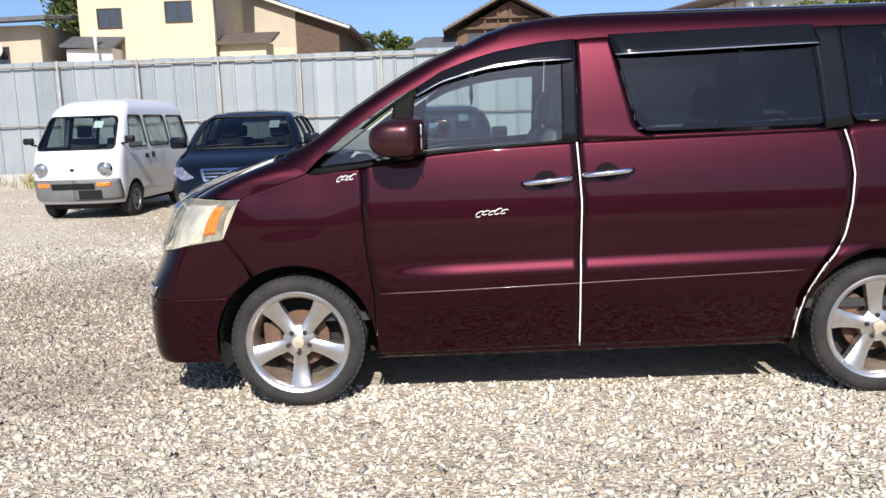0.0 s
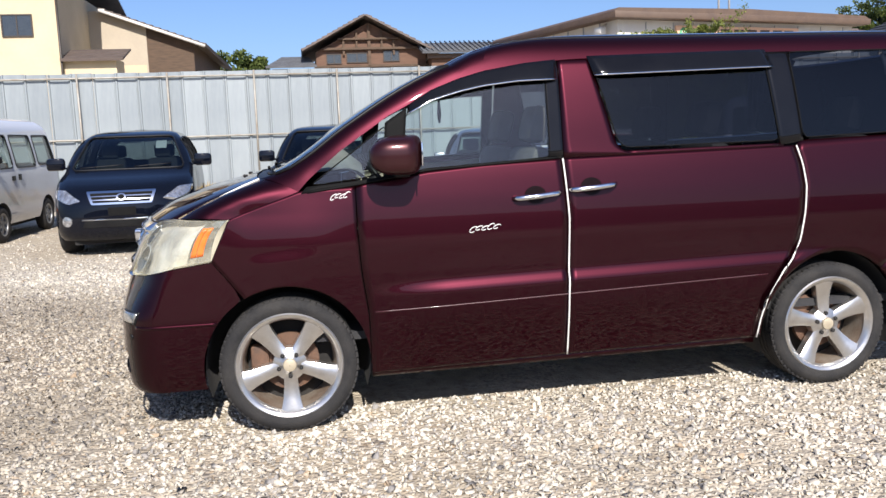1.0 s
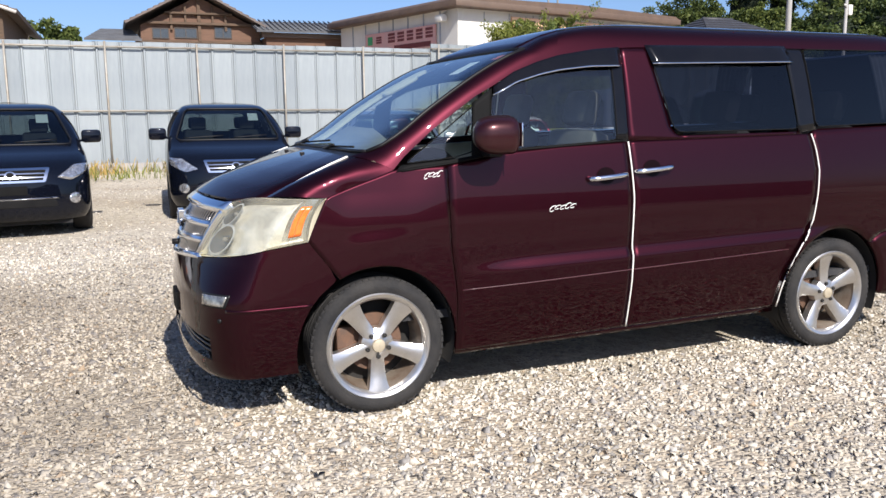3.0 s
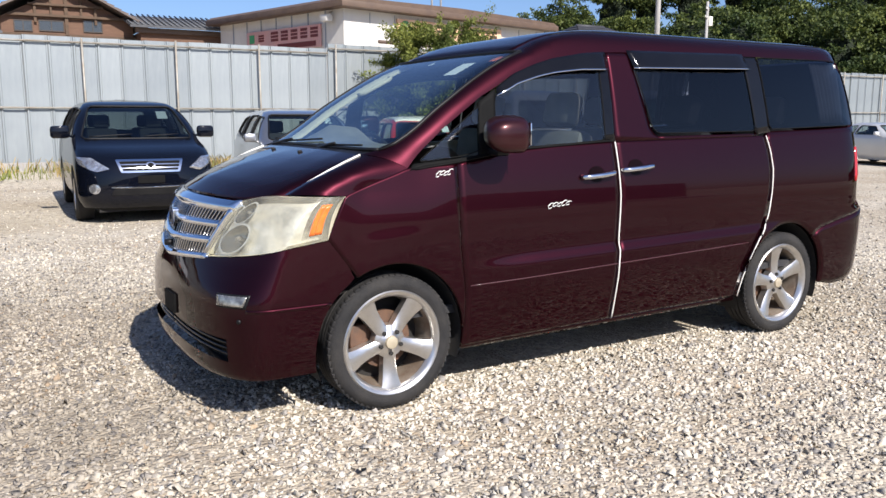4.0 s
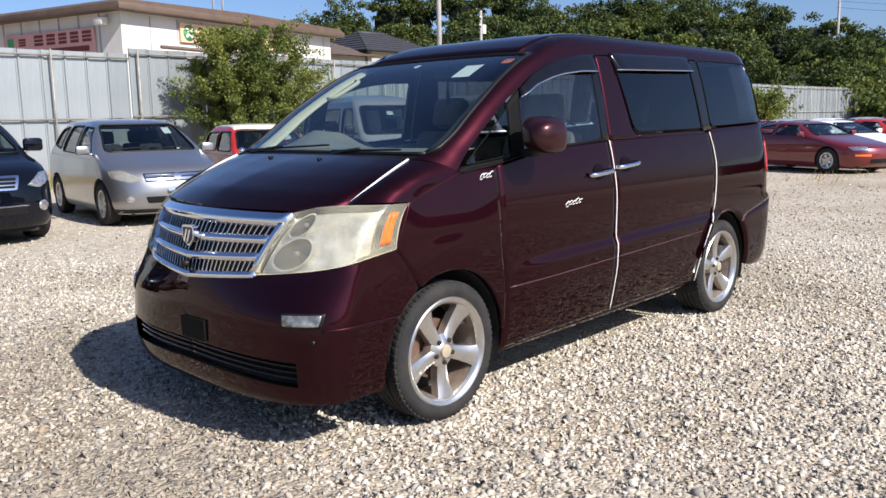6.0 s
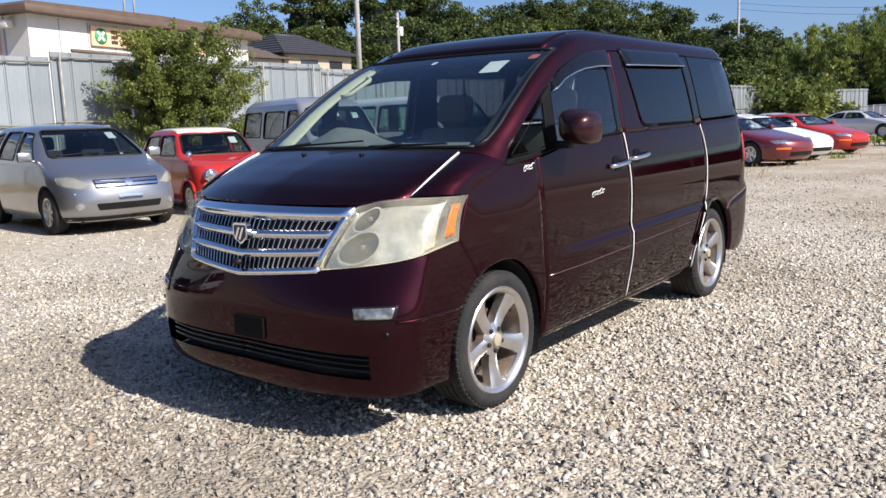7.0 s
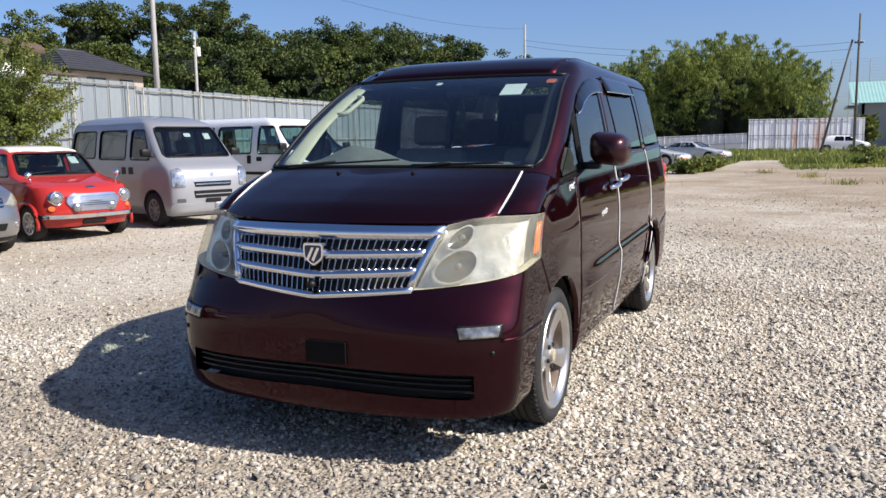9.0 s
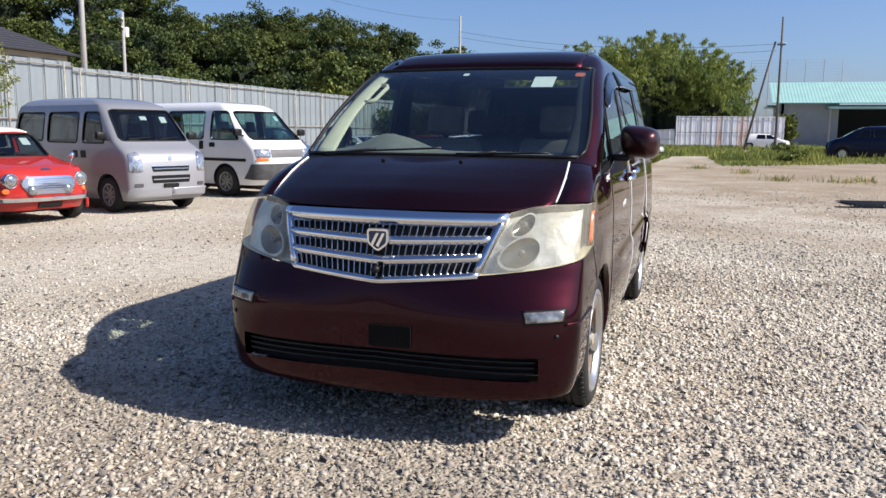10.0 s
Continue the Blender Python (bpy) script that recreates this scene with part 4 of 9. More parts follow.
bm = bmesh.new()
gband(bm, 0.0, 1.0, -0.045, 0.0, -0.96, 0.96)
grille = part("grille", bm, M_DARK, van, "chrome radiator grille with black vertical fins")
bm = bmesh.new()
gband(bm, 0.872, 1.0, 0.004, 0.05, lean=0.026)
gband(bm, 0.0, 0.05, 0.004, 0.05, lean=0.014)
for s0, s1 in ((-1, -0.955), (0.955, 1)):
    P = np.array([[gpt(s, v) for v in np.linspace(0.05, 0.88, 8)] for s in np.linspace(s0, s1, 3)])
    grid_mesh(bm, P, 0.05, 0.012)
part("grille_frame", bm, M_CHROME, grille, "polished chrome surround")
ROWS_V = ((0.055, 0.275), (0.345, 0.555), (0.625, 0.86))
for v0, v1 in ((0.278, 0.342), (0.558, 0.622)):
    bm = bmesh.new()
    gband(bm, v0, v1, 0.004, 0.04, -0.96, 0.96, lean=0.014)
    part("grille_bar", bm, M_CHROME, grille, "horizontal chrome bar")
bm = bmesh.new()
box(bm, (-0.004, -0.003, -0.5), (0.004, 0.003, 0.5), 0.002)
fin_me = bpy.data.meshes.new("fin")
bm.to_mesh(fin_me)
bm.free()
M_FIN = mat("worn_chrome_fin", (0.55, 0.53, 0.5), (0.36, 0.34, 0.32), 9, 0.16, metal=1.0)
fin_me.materials.append(M_FIN)
for v0, v1 in ROWS_V:
    n = 31
    for i in range(n):
        s = -0.94 + 1.88 * i / (n - 1)
        if abs(s) < 0.03 and 0.2 < v0 < 0.5:
            continue
        a, b = gpt(s, v0), gpt(s, v1)
        o = new("fin", fin_me)
        o.parent = grille
        d = b - a
        o.matrix_local = Matrix.Translation((a + b) / 2 + Vector((0.004, 0, 0))) @ d.to_track_quat("Z", "X").to_matrix().to_4x4() @ Matrix.Diagonal((1, 1, d.length * 1.04, 1))
# shield emblem and the camera below it
bm = bmesh.new()
shield = rounded([(-0.052, 0.965), (0.052, 0.965), (0.05, 0.9), (0.0, 0.862), (-0.05, 0.9)], 0.014)
c = gpt(0, 0.6)
prism(bm, shield, c.x - 0.04, c.x - 0.012, "x")
bmesh.ops.bevel(bm, geom=[e for e in bm.edges], offset=0.003, segments=2, affect="EDGES")
emblem = part("emblem", bm, M_CHROME, grille, "chrome shield emblem")
bm = bmesh.new()
prism(bm, [(p[0] * 0.8, 0.917 + (p[1] - 0.917) * 0.8) for p in shield], c.x - 0.0415, c.x - 0.0395, "x")
part("emblem_field", bm, mat("emblem_blue", (0.03, 0.05, 0.12), (0.025, 0.04, 0.09), 10, 0.2, metal=0.3), emblem)
bm = bmesh.new()
for dy in (-0.014, 0.014):
    prism(bm, [(dy + 0.020, 0.892), (dy + 0.008, 0.885), (dy - 0.022, 0.945), (dy - 0.010, 0.948)], c.x - 0.0455, c.x - 0.041, "x")
part("emblem_inlay", bm, M_CHROME, emblem)
bm = bmesh.new()
tube(bm, [gpt(0, 0.16, 0.035), gpt(0, 0.16, -0.02)], 0.016, 14)
part("front_camera", bm, M_BLACK, grille)

# bonnet
fr = [(float(VAN.front_x(y, 1.047)) - 0.006, y, 1.054) for y in np.linspace(0, 0.553, 10)] + [(float(VAN.front_x(0.64, 1.058)), 0.64, 1.064), (float(VAN.front_x(0.7, 1.064)) + 0.004, 0.7, 1.069), STRIP[0]]
mid = [(fr[0][0], 0, 1.054), (-0.62, 0, 1.122), (-0.45, 0, 1.18), (-0.27, 0, 1.228), (-0.13, 0, 1.258)]
rear = [(-0.13, 0, 1.258), (-0.128, 0.3, 1.258), (-0.118, 0.55, 1.253), STRIP[-1]]
Q = coons(fr, rear, mid, STRIP, 24, 16)
bm = bmesh.new()
for sg in (-1, 1):
    P = Q.copy()
    P[..., 1] *= sg
    grid_mesh(bm, P, 0.0, 0.001)
bmesh.ops.remove_doubles(bm, verts=bm.verts, dist=0.0008)
for sg in (-1, 1):
    ed = np.array(resample(fr, 24))
    ed[:, 1] *= sg
    low = ed + np.array([0.022, 0, -0.02])
    mid_ = ed + np.array([-0.002, 0, -0.008])
    grid_mesh(bm, np.stack([ed, mid_, low], 1), 0.0, 0.0)
bmesh.ops.remove_doubles(bm, verts=bm.verts, dist=0.0012)
hood = part("bonnet", bm, M_MAROON, van)
for y in (-0.19, 0.23):
    bm = bmesh.new()
    for xx, z in ((-0.2, 1.238),):
        box(bm, (xx - 0.012, y - 0.008, z), (xx + 0.012, y + 0.008, z + 0.014), 0.004)
    part("washer_nozzle", bm, M_BLACK, hood)


def strip(name, pts, w, parent, lift=0.004):
    """A strip laid along a line of points."""
    bm = bmesh.new()
    tube(bm, [Vector(p) for p in resample(pts, 30)], w, 6)
    part(name, bm, M_TAPE, parent, "white edge strip along the panel gap", 60)


for sg in (-1, 1):
    pts = [(x, sg * y, z + 0.003) for x, y, z in STRIP]
    strip("edge_strip", pts, 0.0055, van)
    for line, zl in ((SEAM1, 0.29), (SEAM2, 0.3)):
        pts = [(x, sg * (float(VAN.side_y(x, z)) + (0.002 + 0.011 * min(1, max(0, (0.95 - z) / 0.25)) if x > 2 else 0.002)), z) for x, z in resample(line, 30)]
        strip("edge_strip", pts, 0.0043, van)

# cowl, windscreen, pillars, roof
bm = bmesh.new()
ya = np.linspace(-0.755, 0.755, 25)
A0 = np.array([(np.interp(abs(y), [0, 0.3, 0.55, 0.717, 0.74], [-0.13, -0.128, -0.118, -0.096, -0.09]) + 0.004, y, np.interp(abs(y), [0, 0.3, 0.55, 0.717], [1.252, 1.252, 1.247, 1.238])) for y in ya])
A1 = np.array([(float(VAN.front_x(y * 0.99, 1.275)) + 0.01, y, 1.273) for y in ya])
P = np.stack([A0 * (1 - t) + A1 * t for t in np.linspace(0, 1, 4)], 1)
grid_mesh(bm, P, 0.0, 0.0)
cowl = part("cowl", bm, M_BLACK, van)
WS_T = [(y, 1.782 - 0.012 * (y / 0.69) ** 2) for y in np.linspace(-0.69, 0.69, 13)]
WS_B = [(y, 1.27) for y in np.linspace(-0.75, 0.75, 13)]
Q = coons(WS_B, WS_T, [WS_B[0], (-0.77, 1.30), (-0.772, 1.36), (-0.754, 1.5), WS_T[0]], [WS_B[-1], (0.77, 1.30), (0.772, 1.36), (0.754, 1.5), WS_T[-1]], 28, 14)
bm = bmesh.new()
grid_mesh(bm, VAN.maps("front")(Q), 0.0, 0.0)
screen = part("windscreen", bm, G_SCREEN, van, "clear windscreen with paper sticker inside")
bm = bmesh.new()
P = VAN.maps("front")(Q)
for rows in (P[:, :1], P[:, -1:]):
    line = [Vector(p[0]) for p in rows]
    tube(bm, line, 0.011, 6)
for cols in (P[0], P[-1]):
    tube(bm, [Vector(p) for p in cols], 0.011, 6)
part("screen_seal", bm, M_BLACK, screen)

LOW = [(0.09, 1.185), (0.14, 1.238), (0.30, 1.37), (0.54, 1.53), (0.64, 1.58), (0.76, 1.65), (0.9, 1.702), (1.03, 1.739), (1.25, 1.774), (1.49, 1.79), (1.8, 1.800), (2.6, 1.808), (3.3, 1.808), (3.6, 1.802)]
ROOF_Y = 0.615


def rail(bm, sg):
    lo = np.array([(x, float(VAN.side_y(x, z)), z) for x, z in resample(LOW[:8], 40)])
    up = []
    for t in np.linspace(0, 1, 41):
        z = 1.262 + (1.774 - 1.262) * min(1, t * 1.12)
        if t * 1.12 <= 1:
            yy = np.interp(z, [1.262, 1.30, 1.36, 1.5, 1.772], [0.748, 0.772, 0.775, 0.757, 0.693])
            up.append((float(VAN.front_x(yy, z)) + 0.003, yy, z))
        else:
            k = (t - 1 / 1.12) / (1 - 1 / 1.12)
            yy = 0.693 + (ROOF_Y - 0.693) * min(1, k * 2)
            zz = 1.784 - 0.012 * (yy / 0.69) ** 2
            xx = float(VAN.front_x(yy, zz))
            if k > 0.5:
                xx += (1.1 - xx) * (k - 0.5) * 2
                zz = float(VAN.top_z(xx, yy))
            up.append((xx, yy, zz))
    up[0] = (-0.096, 0.717, 1.246)
    up = np.array(up)
    t = np.linspace(0, 1, 9)[None, :, None]
    P = lo[:, None] * (1 - t) + up[:, None] * t
    w = np.linalg.norm(lo - up, axis=1)[:, None, None]
    n = np.array([-0.35, 0.75, 0.55])
    f = np.linspace(0, 1, 41)[:, None, None]
    P = P + 4 * t * (1 - t) * (0.13 - 0.03 * f) * w * n
    H = VAN.maps("top")(P[..., :2])
    k = smooth01((f - 0.68) / 0.3)
    P = P * (1 - k) + H * k
    P[..., 1] *= sg
    grid_mesh(bm, P, 0.0, 0.001)
    lo = np.array([(x, float(VAN.side_y(x, z))) for x, z in resample(LOW[7:], 40)])
    up = np.array([(max(x, 1.1) if i else 1.1, ROOF_Y) for i, (x, y) in enumerate(lo)])
    t = np.linspace(0, 1, 14)[None, :, None]
    P = VAN.maps("top")(lo[:, None] * (1 - t) + up[:, None] * t)
    P[..., 1] *= sg
    grid_mesh(bm, P, 0.0, 0.001)
    bmesh.ops.remove_doubles(bm, verts=bm.verts, dist=0.004)


both("pillar_rail", M_MAROON, rail)
fr = [(float(VAN.front_x(y, 1.784 - 0.012 * (y / 0.69) ** 2)), y) for y in np.linspace(-0.614, 0.614, 21)]
bk = [(3.62 - 0.05 * abs(y / 0.57) ** 3, y) for y in np.linspace(-0.614, 0.614, 21)]
Q = coons(fr, bk, [fr[0], (1.2, -0.614), (3.0, -0.614), bk[0]], [fr[-1], (1.2, 0.614), (3.0, 0.614), bk[-1]], 24, 30)
bm = bmesh.new()
grid_mesh(bm, VAN.maps("top")(Q), 0.02, 0.0)
roof = part("roof", bm, M_MAROON, van)
for sg in (-1, 1):
    bm = bmesh.new()
    tube(bm, [(x, sg * 0.615, float(VAN.top_z(x, 0.615)) - 0.002) for x in np.linspace(1.1, 3.55, 30)], 0.007, 6)
    part("roof_moulding", bm, M_BLACK, roof)

# side glass
def pane(poly, r, name, mtl, off=-0.003, frame_w=0.0032, framed=True, label=""):
    obs = []
    for sg in (-1, 1):
        bm = bmesh.new()
        pl = rounded(poly, r)
        ring_patch(bm, pl, VAN.maps("side", sg), off, 0.0)
        o = part(name, bm, mtl, van, label)
        if framed:
            bm = bmesh.new()
            f = VAN.maps("side", sg)
            P = [Vector(p) for p in f(resample(pl + pl[:1], 70))][:-1]
            tube(bm, P, frame_w, 6, closed=True)
            part("window_frame", bm, M_RUBBER, o)
        obs.append(o)
    return obs


pane([(0.15, 1.212), (0.40, 1.236), (0.505, 1.262), (0.525, 1.485)], 0.02, "quarter_window", G_CLEAR)
pane([(0.60, 1.25), (1.345, 1.303), (1.35, 1.735), (1.03, 1.715), (0.76, 1.625), (0.625, 1.53)], 0.02, "front_window", G_TINT)
pane([(1.715, 1.335), (2.60, 1.342), (2.555, 1.785), (1.6, 1.775)], [0.06, 0.03, 0.02, 0.03], "sliding_window", G_DARK)
pane([(2.735, 1.352), (3.68, 1.376), (3.61, 1.812), (2.70, 1.806)], 0.03, "rear_side_window", G_DARK)


def dark_patch(name, b, t, l, r, nu=6, nv=10, off=0.0, mtl=M_GLOSSB):
    both(name, mtl, lambda bm, sg: side_coons(bm, sg, b, t, l, r, nu, nv, 0.02, off))


dark_patch("pillar_cover", [(1.34, 1.292), (1.412, 1.294)], [(1.345, 1.785), (1.418, 1.79)], [(1.34, 1.292), (1.345, 1.785)], [(1.412, 1.294), (1.418, 1.79)])
dark_patch("pillar_cover", [(2.605, 1.318), (2.735, 1.335)], [(2.555, 1.815), (2.70, 1.818)], [(2.605, 1.318), (2.555, 1.815)], [(2.735, 1.335), (2.70, 1.818)])
dark_patch("pillar_cover", [(0.50, 1.225), (0.60, 1.235)], [(0.525, 1.5), (0.635, 1.57)], [(0.50, 1.225), (0.525, 1.5)], [(0.60, 1.235), (0.635, 1.57)], mtl=M_RUBBER)
dark_patch("belt_trim", [(0.10, 1.172), (0.362, 1.202), (0.72, 1.257), (1.40, 1.293)], [(0.13, 1.205), (0.40, 1.228), (0.72, 1.272), (1.40, 1.306)], [(0.10, 1.172), (0.13, 1.205)], [(1.40, 1.293), (1.40, 1.306)], 20, 2, mtl=M_RUBBER)


def belt_chrome(bm, sg):
    f = VAN.maps("side", sg)
    P = [Vector(p) for p in f(resample([(0.13, 1.178), (0.362, 1.206), (0.72, 1.262), (1.38, 1.297)], 24))]
    tube(bm, P, 0.006, 6)


both("belt_moulding", M_RUBBER, belt_chrome, label="thin dark moulding under the windows")


def visor(name, b, t):
    def mk(bm, sg):
        Q = coons(b, t, [b[0], t[0]], [b[-1], t[-1]], 24, 6)
        P = VAN.maps("side", sg)(Q)
        w = np.linspace(1, 0, 7)[None, :]
        u = np.linspace(0, 1, 25)[:, None]
        P[..., 1] += sg * (0.008 + 0.022 * w) * np.clip(np.minimum(u, 1 - u) / 0.06, 0.15, 1) ** 0.5
        grid_mesh(bm, P, 0.004, 0.0)
    obs = both(name, M_GLOSSB, mk, label="black smoked rain visor over the window")
    for o, sg in zip(obs, (-1, 1)):
        bm = bmesh.new()
        f = VAN.maps("side", sg)
        P = f(resample(b, 24))
        u = np.linspace(0, 1, 25)
        P[:, 1] += sg * 0.031 * np.clip(np.minimum(u, 1 - u) / 0.06, 0.2, 1) ** 0.5
        tube(bm, [Vector(p) for p in P], 0.0045, 6)
        part("visor_edge", bm, M_CHROME, o, "bright lower edge")


visor("rain_visor", [(0.632, 1.535), (0.76, 1.600), (0.9, 1.640), (1.02, 1.664), (1.2, 1.684), (1.405, 1.69)], [(0.642, 1.578), (0.76, 1.652), (0.9, 1.704), (1.03, 1.74), (1.25, 1.776), (1.41, 1.79)])
visor("rain_visor", [(1.605, 1.705), (2.0, 1.714), (2.6, 1.728)], [(1.58, 1.805), (2.0, 1.812), (2.57, 1.822)])

# door handles
# each cup is a flat disc; the hollow's shade is painted in dark maroon
M_CUPSHADE = mat("maroon_recess_shade", (0.006, 0.0012, 0.0016), (0.004, 0.001, 0.0012), 9, 0.3, spec=0.1)
for sg in (-1, 1):
    for xc, zc, tilt, door in ((1.262, 1.112, 0.05, doors), (1.555, 1.142, 0.045, slides)):
        par = door[0 if sg < 0 else 1]
        y = float(VAN.side_y(xc, zc))
        bm = bmesh.new()
        ring_patch(bm, [(xc - 0.008 + 0.056 * math.cos(t), zc + 0.006 + 0.044 * math.sin(t)) for t in np.linspace(0, math.tau, 25)[:-1]], VAN.maps("side", sg), 0.004, 0.0)
        part("handle_cup", bm, M_CUPSHADE, par)
        bm = bmesh.new()
        pts = [(xc - 0.118, sg * (y + 0.004), zc - 0.006), (xc - 0.1, sg * (y + 0.03), zc - 0.006), (xc, sg * (y + 0.042), zc + 0.002), (xc + 0.09, sg * (y + 0.034), zc + 0.01), (xc + 0.115, sg * (y + 0.004), zc + 0.012)]
        tube(bm, [Vector(p) for p in resample(pts, 12)], 0.0145, 10)
        part("door_handle", bm, M_CHROME, par, "chrome pull handle")

# chalked marks
M_MARK = mat("white_marker", (0.75, 0.75, 0.72), (0.6, 0.6, 0.58), 30, 0.6)
for (x0, z0, w, k) in ((0.915, 0.968, 0.15, 5), (0.245, 1.155, 0.085, 4)):
    for i in range(k):
        bm = bmesh.new()
        pts = []
        for t in np.linspace(0, 1, 9):
            a = radians(40 + 280 * t)
            px = x0 + w * (i + 0.5) / k + 0.5 * w / k * math.cos(a) + 0.012 * math.sin(a)
            pz = z0 + 0.004 * (i % 2) + 0.0145 * math.sin(a) * (0.7 + 0.3 * (i % 3 == 0)) + 0.16 * w * (i / k - 0.5) * 0.5
            pts.append((px, -(float(VAN.side_y(px, pz)) + 0.001), pz))
        tube(bm, pts, 0.0024, 5)
        part("marker_stroke", bm, M_MARK, van, "white paint-marker stroke")

# mirrors
for sg in (-1, 1):
    bm = bmesh.new()
    r = bmesh.ops.create_uvsphere(bm, u_segments=40, v_segments=28, radius=1)
    for v in r["verts"]:
        p = Vector((v.co.z, v.co.x, v.co.y))
        q = Vector([math.copysign(abs(c) ** 0.58, c) for c in p])
        q.x = q.x * (0.165 if q.x < 0 else 0.07)
        k = 1 - 0.28 * max(0, -p.x) ** 2
        v.co = Vector((q.x + 0.03 * q.y, q.y * 0.11 * k, q.z * 0.088 * k + 0.012 * q.y))
    # the far one is folded back against its door
    bm.transform(Matrix.Translation((0.60, -1.0, 1.345)) if sg < 0 else Matrix.Translation((0.72, 0.905, 1.355)) @ Matrix.Diagonal((0.8, -0.55, 0.85, 1)))
    bmesh.ops.recalc_face_normals(bm, faces=bm.faces)
    mir = part("wing_mirror", bm, M_MIRROR, van, "faded satin maroon door mirror")
    bm = bmesh.new()
    box(bm, (0.545, min(sg * 0.84, sg * 0.95), 1.235), (0.625, max(sg * 0.84, sg * 0.95), 1.275), 0.015)
    part("mirror_arm", bm, M_BLACK, mir)
    bm = bmesh.new()
    if sg < 0:
        box(bm, (0.664, -1.06, 1.29), (0.6705, -0.94, 1.40), 0.002)
    else:
        box(bm, (0.64, 0.846, 1.30), (0.75, 0.851, 1.40), 0.002)
    part("mirror_glass", bm, M_CHROME, mir)

# wipers
for y0, y1 in ((0.62, -0.02), (-0.12, -0.6)):
    bm = bmesh.new()
    pts = []
    for y in np.linspace(y0, y1, 10):
        z = 1.272 + 0.03 * abs(y - y0) / abs(y1 - y0) if y0 > 0 else 1.275 + 0.02 * abs(y - y0)
        pts.append((float(VAN.front_x(y, z)) - 0.02, y, z + 0.004))
    tube(bm, pts, 0.006, 6)
    tube(bm, [(pts[0][0] - 0.0, y0, 1.262), (pts[4][0] - 0.012, pts[4][1], pts[4][2] + 0.008)], [0.014, 0.008], 6)
    part("wiper", bm, M_BLACK, van)

# wheels
def make_wheel(x, sg, turn, rad=0.337, rim=0.258, wid=0.225):
    """Tyre and five-spoke alloy wheel; the outer face lies 0.865 from the middle line."""
    bm = bmesh.new()
    prof = [(rim - 0.012, -0.02), (rim + 0.006, -0.004), (rim + 0.03, 0.004), (rad - 0.035, 0.003), (rad - 0.016, -0.006), (rad - 0.0055, -0.02), (rad - 0.0015, -0.045)]
    for k in range(4):
        o = -0.05 - 0.036 * k
        prof += [(rad + 0.001, o), (rad + 0.001, o - 0.024), (rad - 0.008, o - 0.026), (rad - 0.008, o - 0.034)]
    prof += [(rad - 0.005, -wid + 0.02), (rad - 0.02, -wid + 0.005), (rim, -wid)]
    lathe(bm, prof, 64)
    bmesh.ops.recalc_face_normals(bm, faces=bm.faces)
    m = pose(x, sg * 0.865, 0.335, 0, turn, 0) if sg > 0 else Matrix.Translation((x, -0.865, 0.335)) @ Matrix.Diagonal((1, -1, 1, 1)) @ pose(0, 0, 0, 0, turn, 0)
    bm.transform(m)
    if sg < 0:
        bmesh.ops.reverse_faces(bm, faces=bm.faces)
    tyre = part("wheel", bm, M_TYRE, van, "low-profile tyre on silver five-spoke alloy wheel")

    def sub(name, b, mtl, label="", sm=40):
        bmesh.ops.recalc_face_normals(b, faces=b.faces)
        b.transform(m)
        if sg < 0:
            bmesh.ops.reverse_faces(b, faces=b.faces)
        return part(name, b, mtl, tyre, label, sm)
    bm = bmesh.new()
    for k in range(64):
        a = math.tau * k / 64
        box(bm, (rad - 0.02, -0.05, -0.0142), (rad + 0.0008, -0.016, 0.0142), 0.003, pose(0, 0, 0, 0, math.degrees(a), 0) @ pose(0, 0, 0, 14, 0, 0))
    sub("tread_block", bm, M_TYRE)
    bm = bmesh.new()
    lathe(bm, [(rim - 0.03, -0.03), (rim - 0.022, -0.012), (rim - 0.012, -0.002), (rim, 0.002), (rim + 0.006, -0.004), (rim + 0.002, -0.02)], 64)
    sub("rim_lip", bm, M_ALLOY)
    bm = bmesh.new()
    lathe(bm, [(rim - 0.02, -0.02), (rim - 0.035, -0.06), (rim - 0.045, -0.19)], 48)
    sub("barrel", bm, M_BARREL, "brake-dusted wheel barrel")
    bm = bmesh.new()
    lathe(bm, [(rim - 0.04, -0.175), (0.01, -0.17)], 32)
    sub("wheel_backing", bm, M_DARK)
    bm = bmesh.new()
    lathe(bm, [(0.05, -0.11), (0.145, -0.11), (0.145, -0.135), (0.05, -0.135)], 40)
    sub("brake_disc", bm, M_BRAKE, "rusty brake disc")
    bm = bmesh.new()
    box(bm, (-0.19, -0.15, -0.05), (-0.1, -0.09, 0.09), 0.012)
    sub("caliper", bm, M_BRAKE)
    bm = bmesh.new()
    lathe(bm, [(0.004, -0.018), (0.03, -0.018), (0.034, -0.024), (0.06, -0.034), (0.082, -0.045), (0.085, -0.09)], 40)
    sub("hub", bm, M_ALLOY)
    for k in range(5):
        a0 = -90 + 72 * k
        bm = bmesh.new()
        rows = []
        for rr_, w, o in ((0.05, 0.033, -0.03), (0.085, 0.033, -0.036), (0.13, 0.036, -0.035), (0.18, 0.042, -0.026), (0.215, 0.05, -0.016), (rim - 0.018, 0.062, -0.012)):
            rows.append([(rr_, t * w, o - 0.010 * abs(t) ** 3) for t in (-1, -0.6, 0, 0.6, 1)])
        vs = [[bm.verts.new((r_ * math.cos(radians(a0)) - t_ * math.sin(radians(a0)), o_, r_ * math.sin(radians(a0)) + t_ * math.cos(radians(a0)))) for r_, t_, o_ in row] for row in rows]
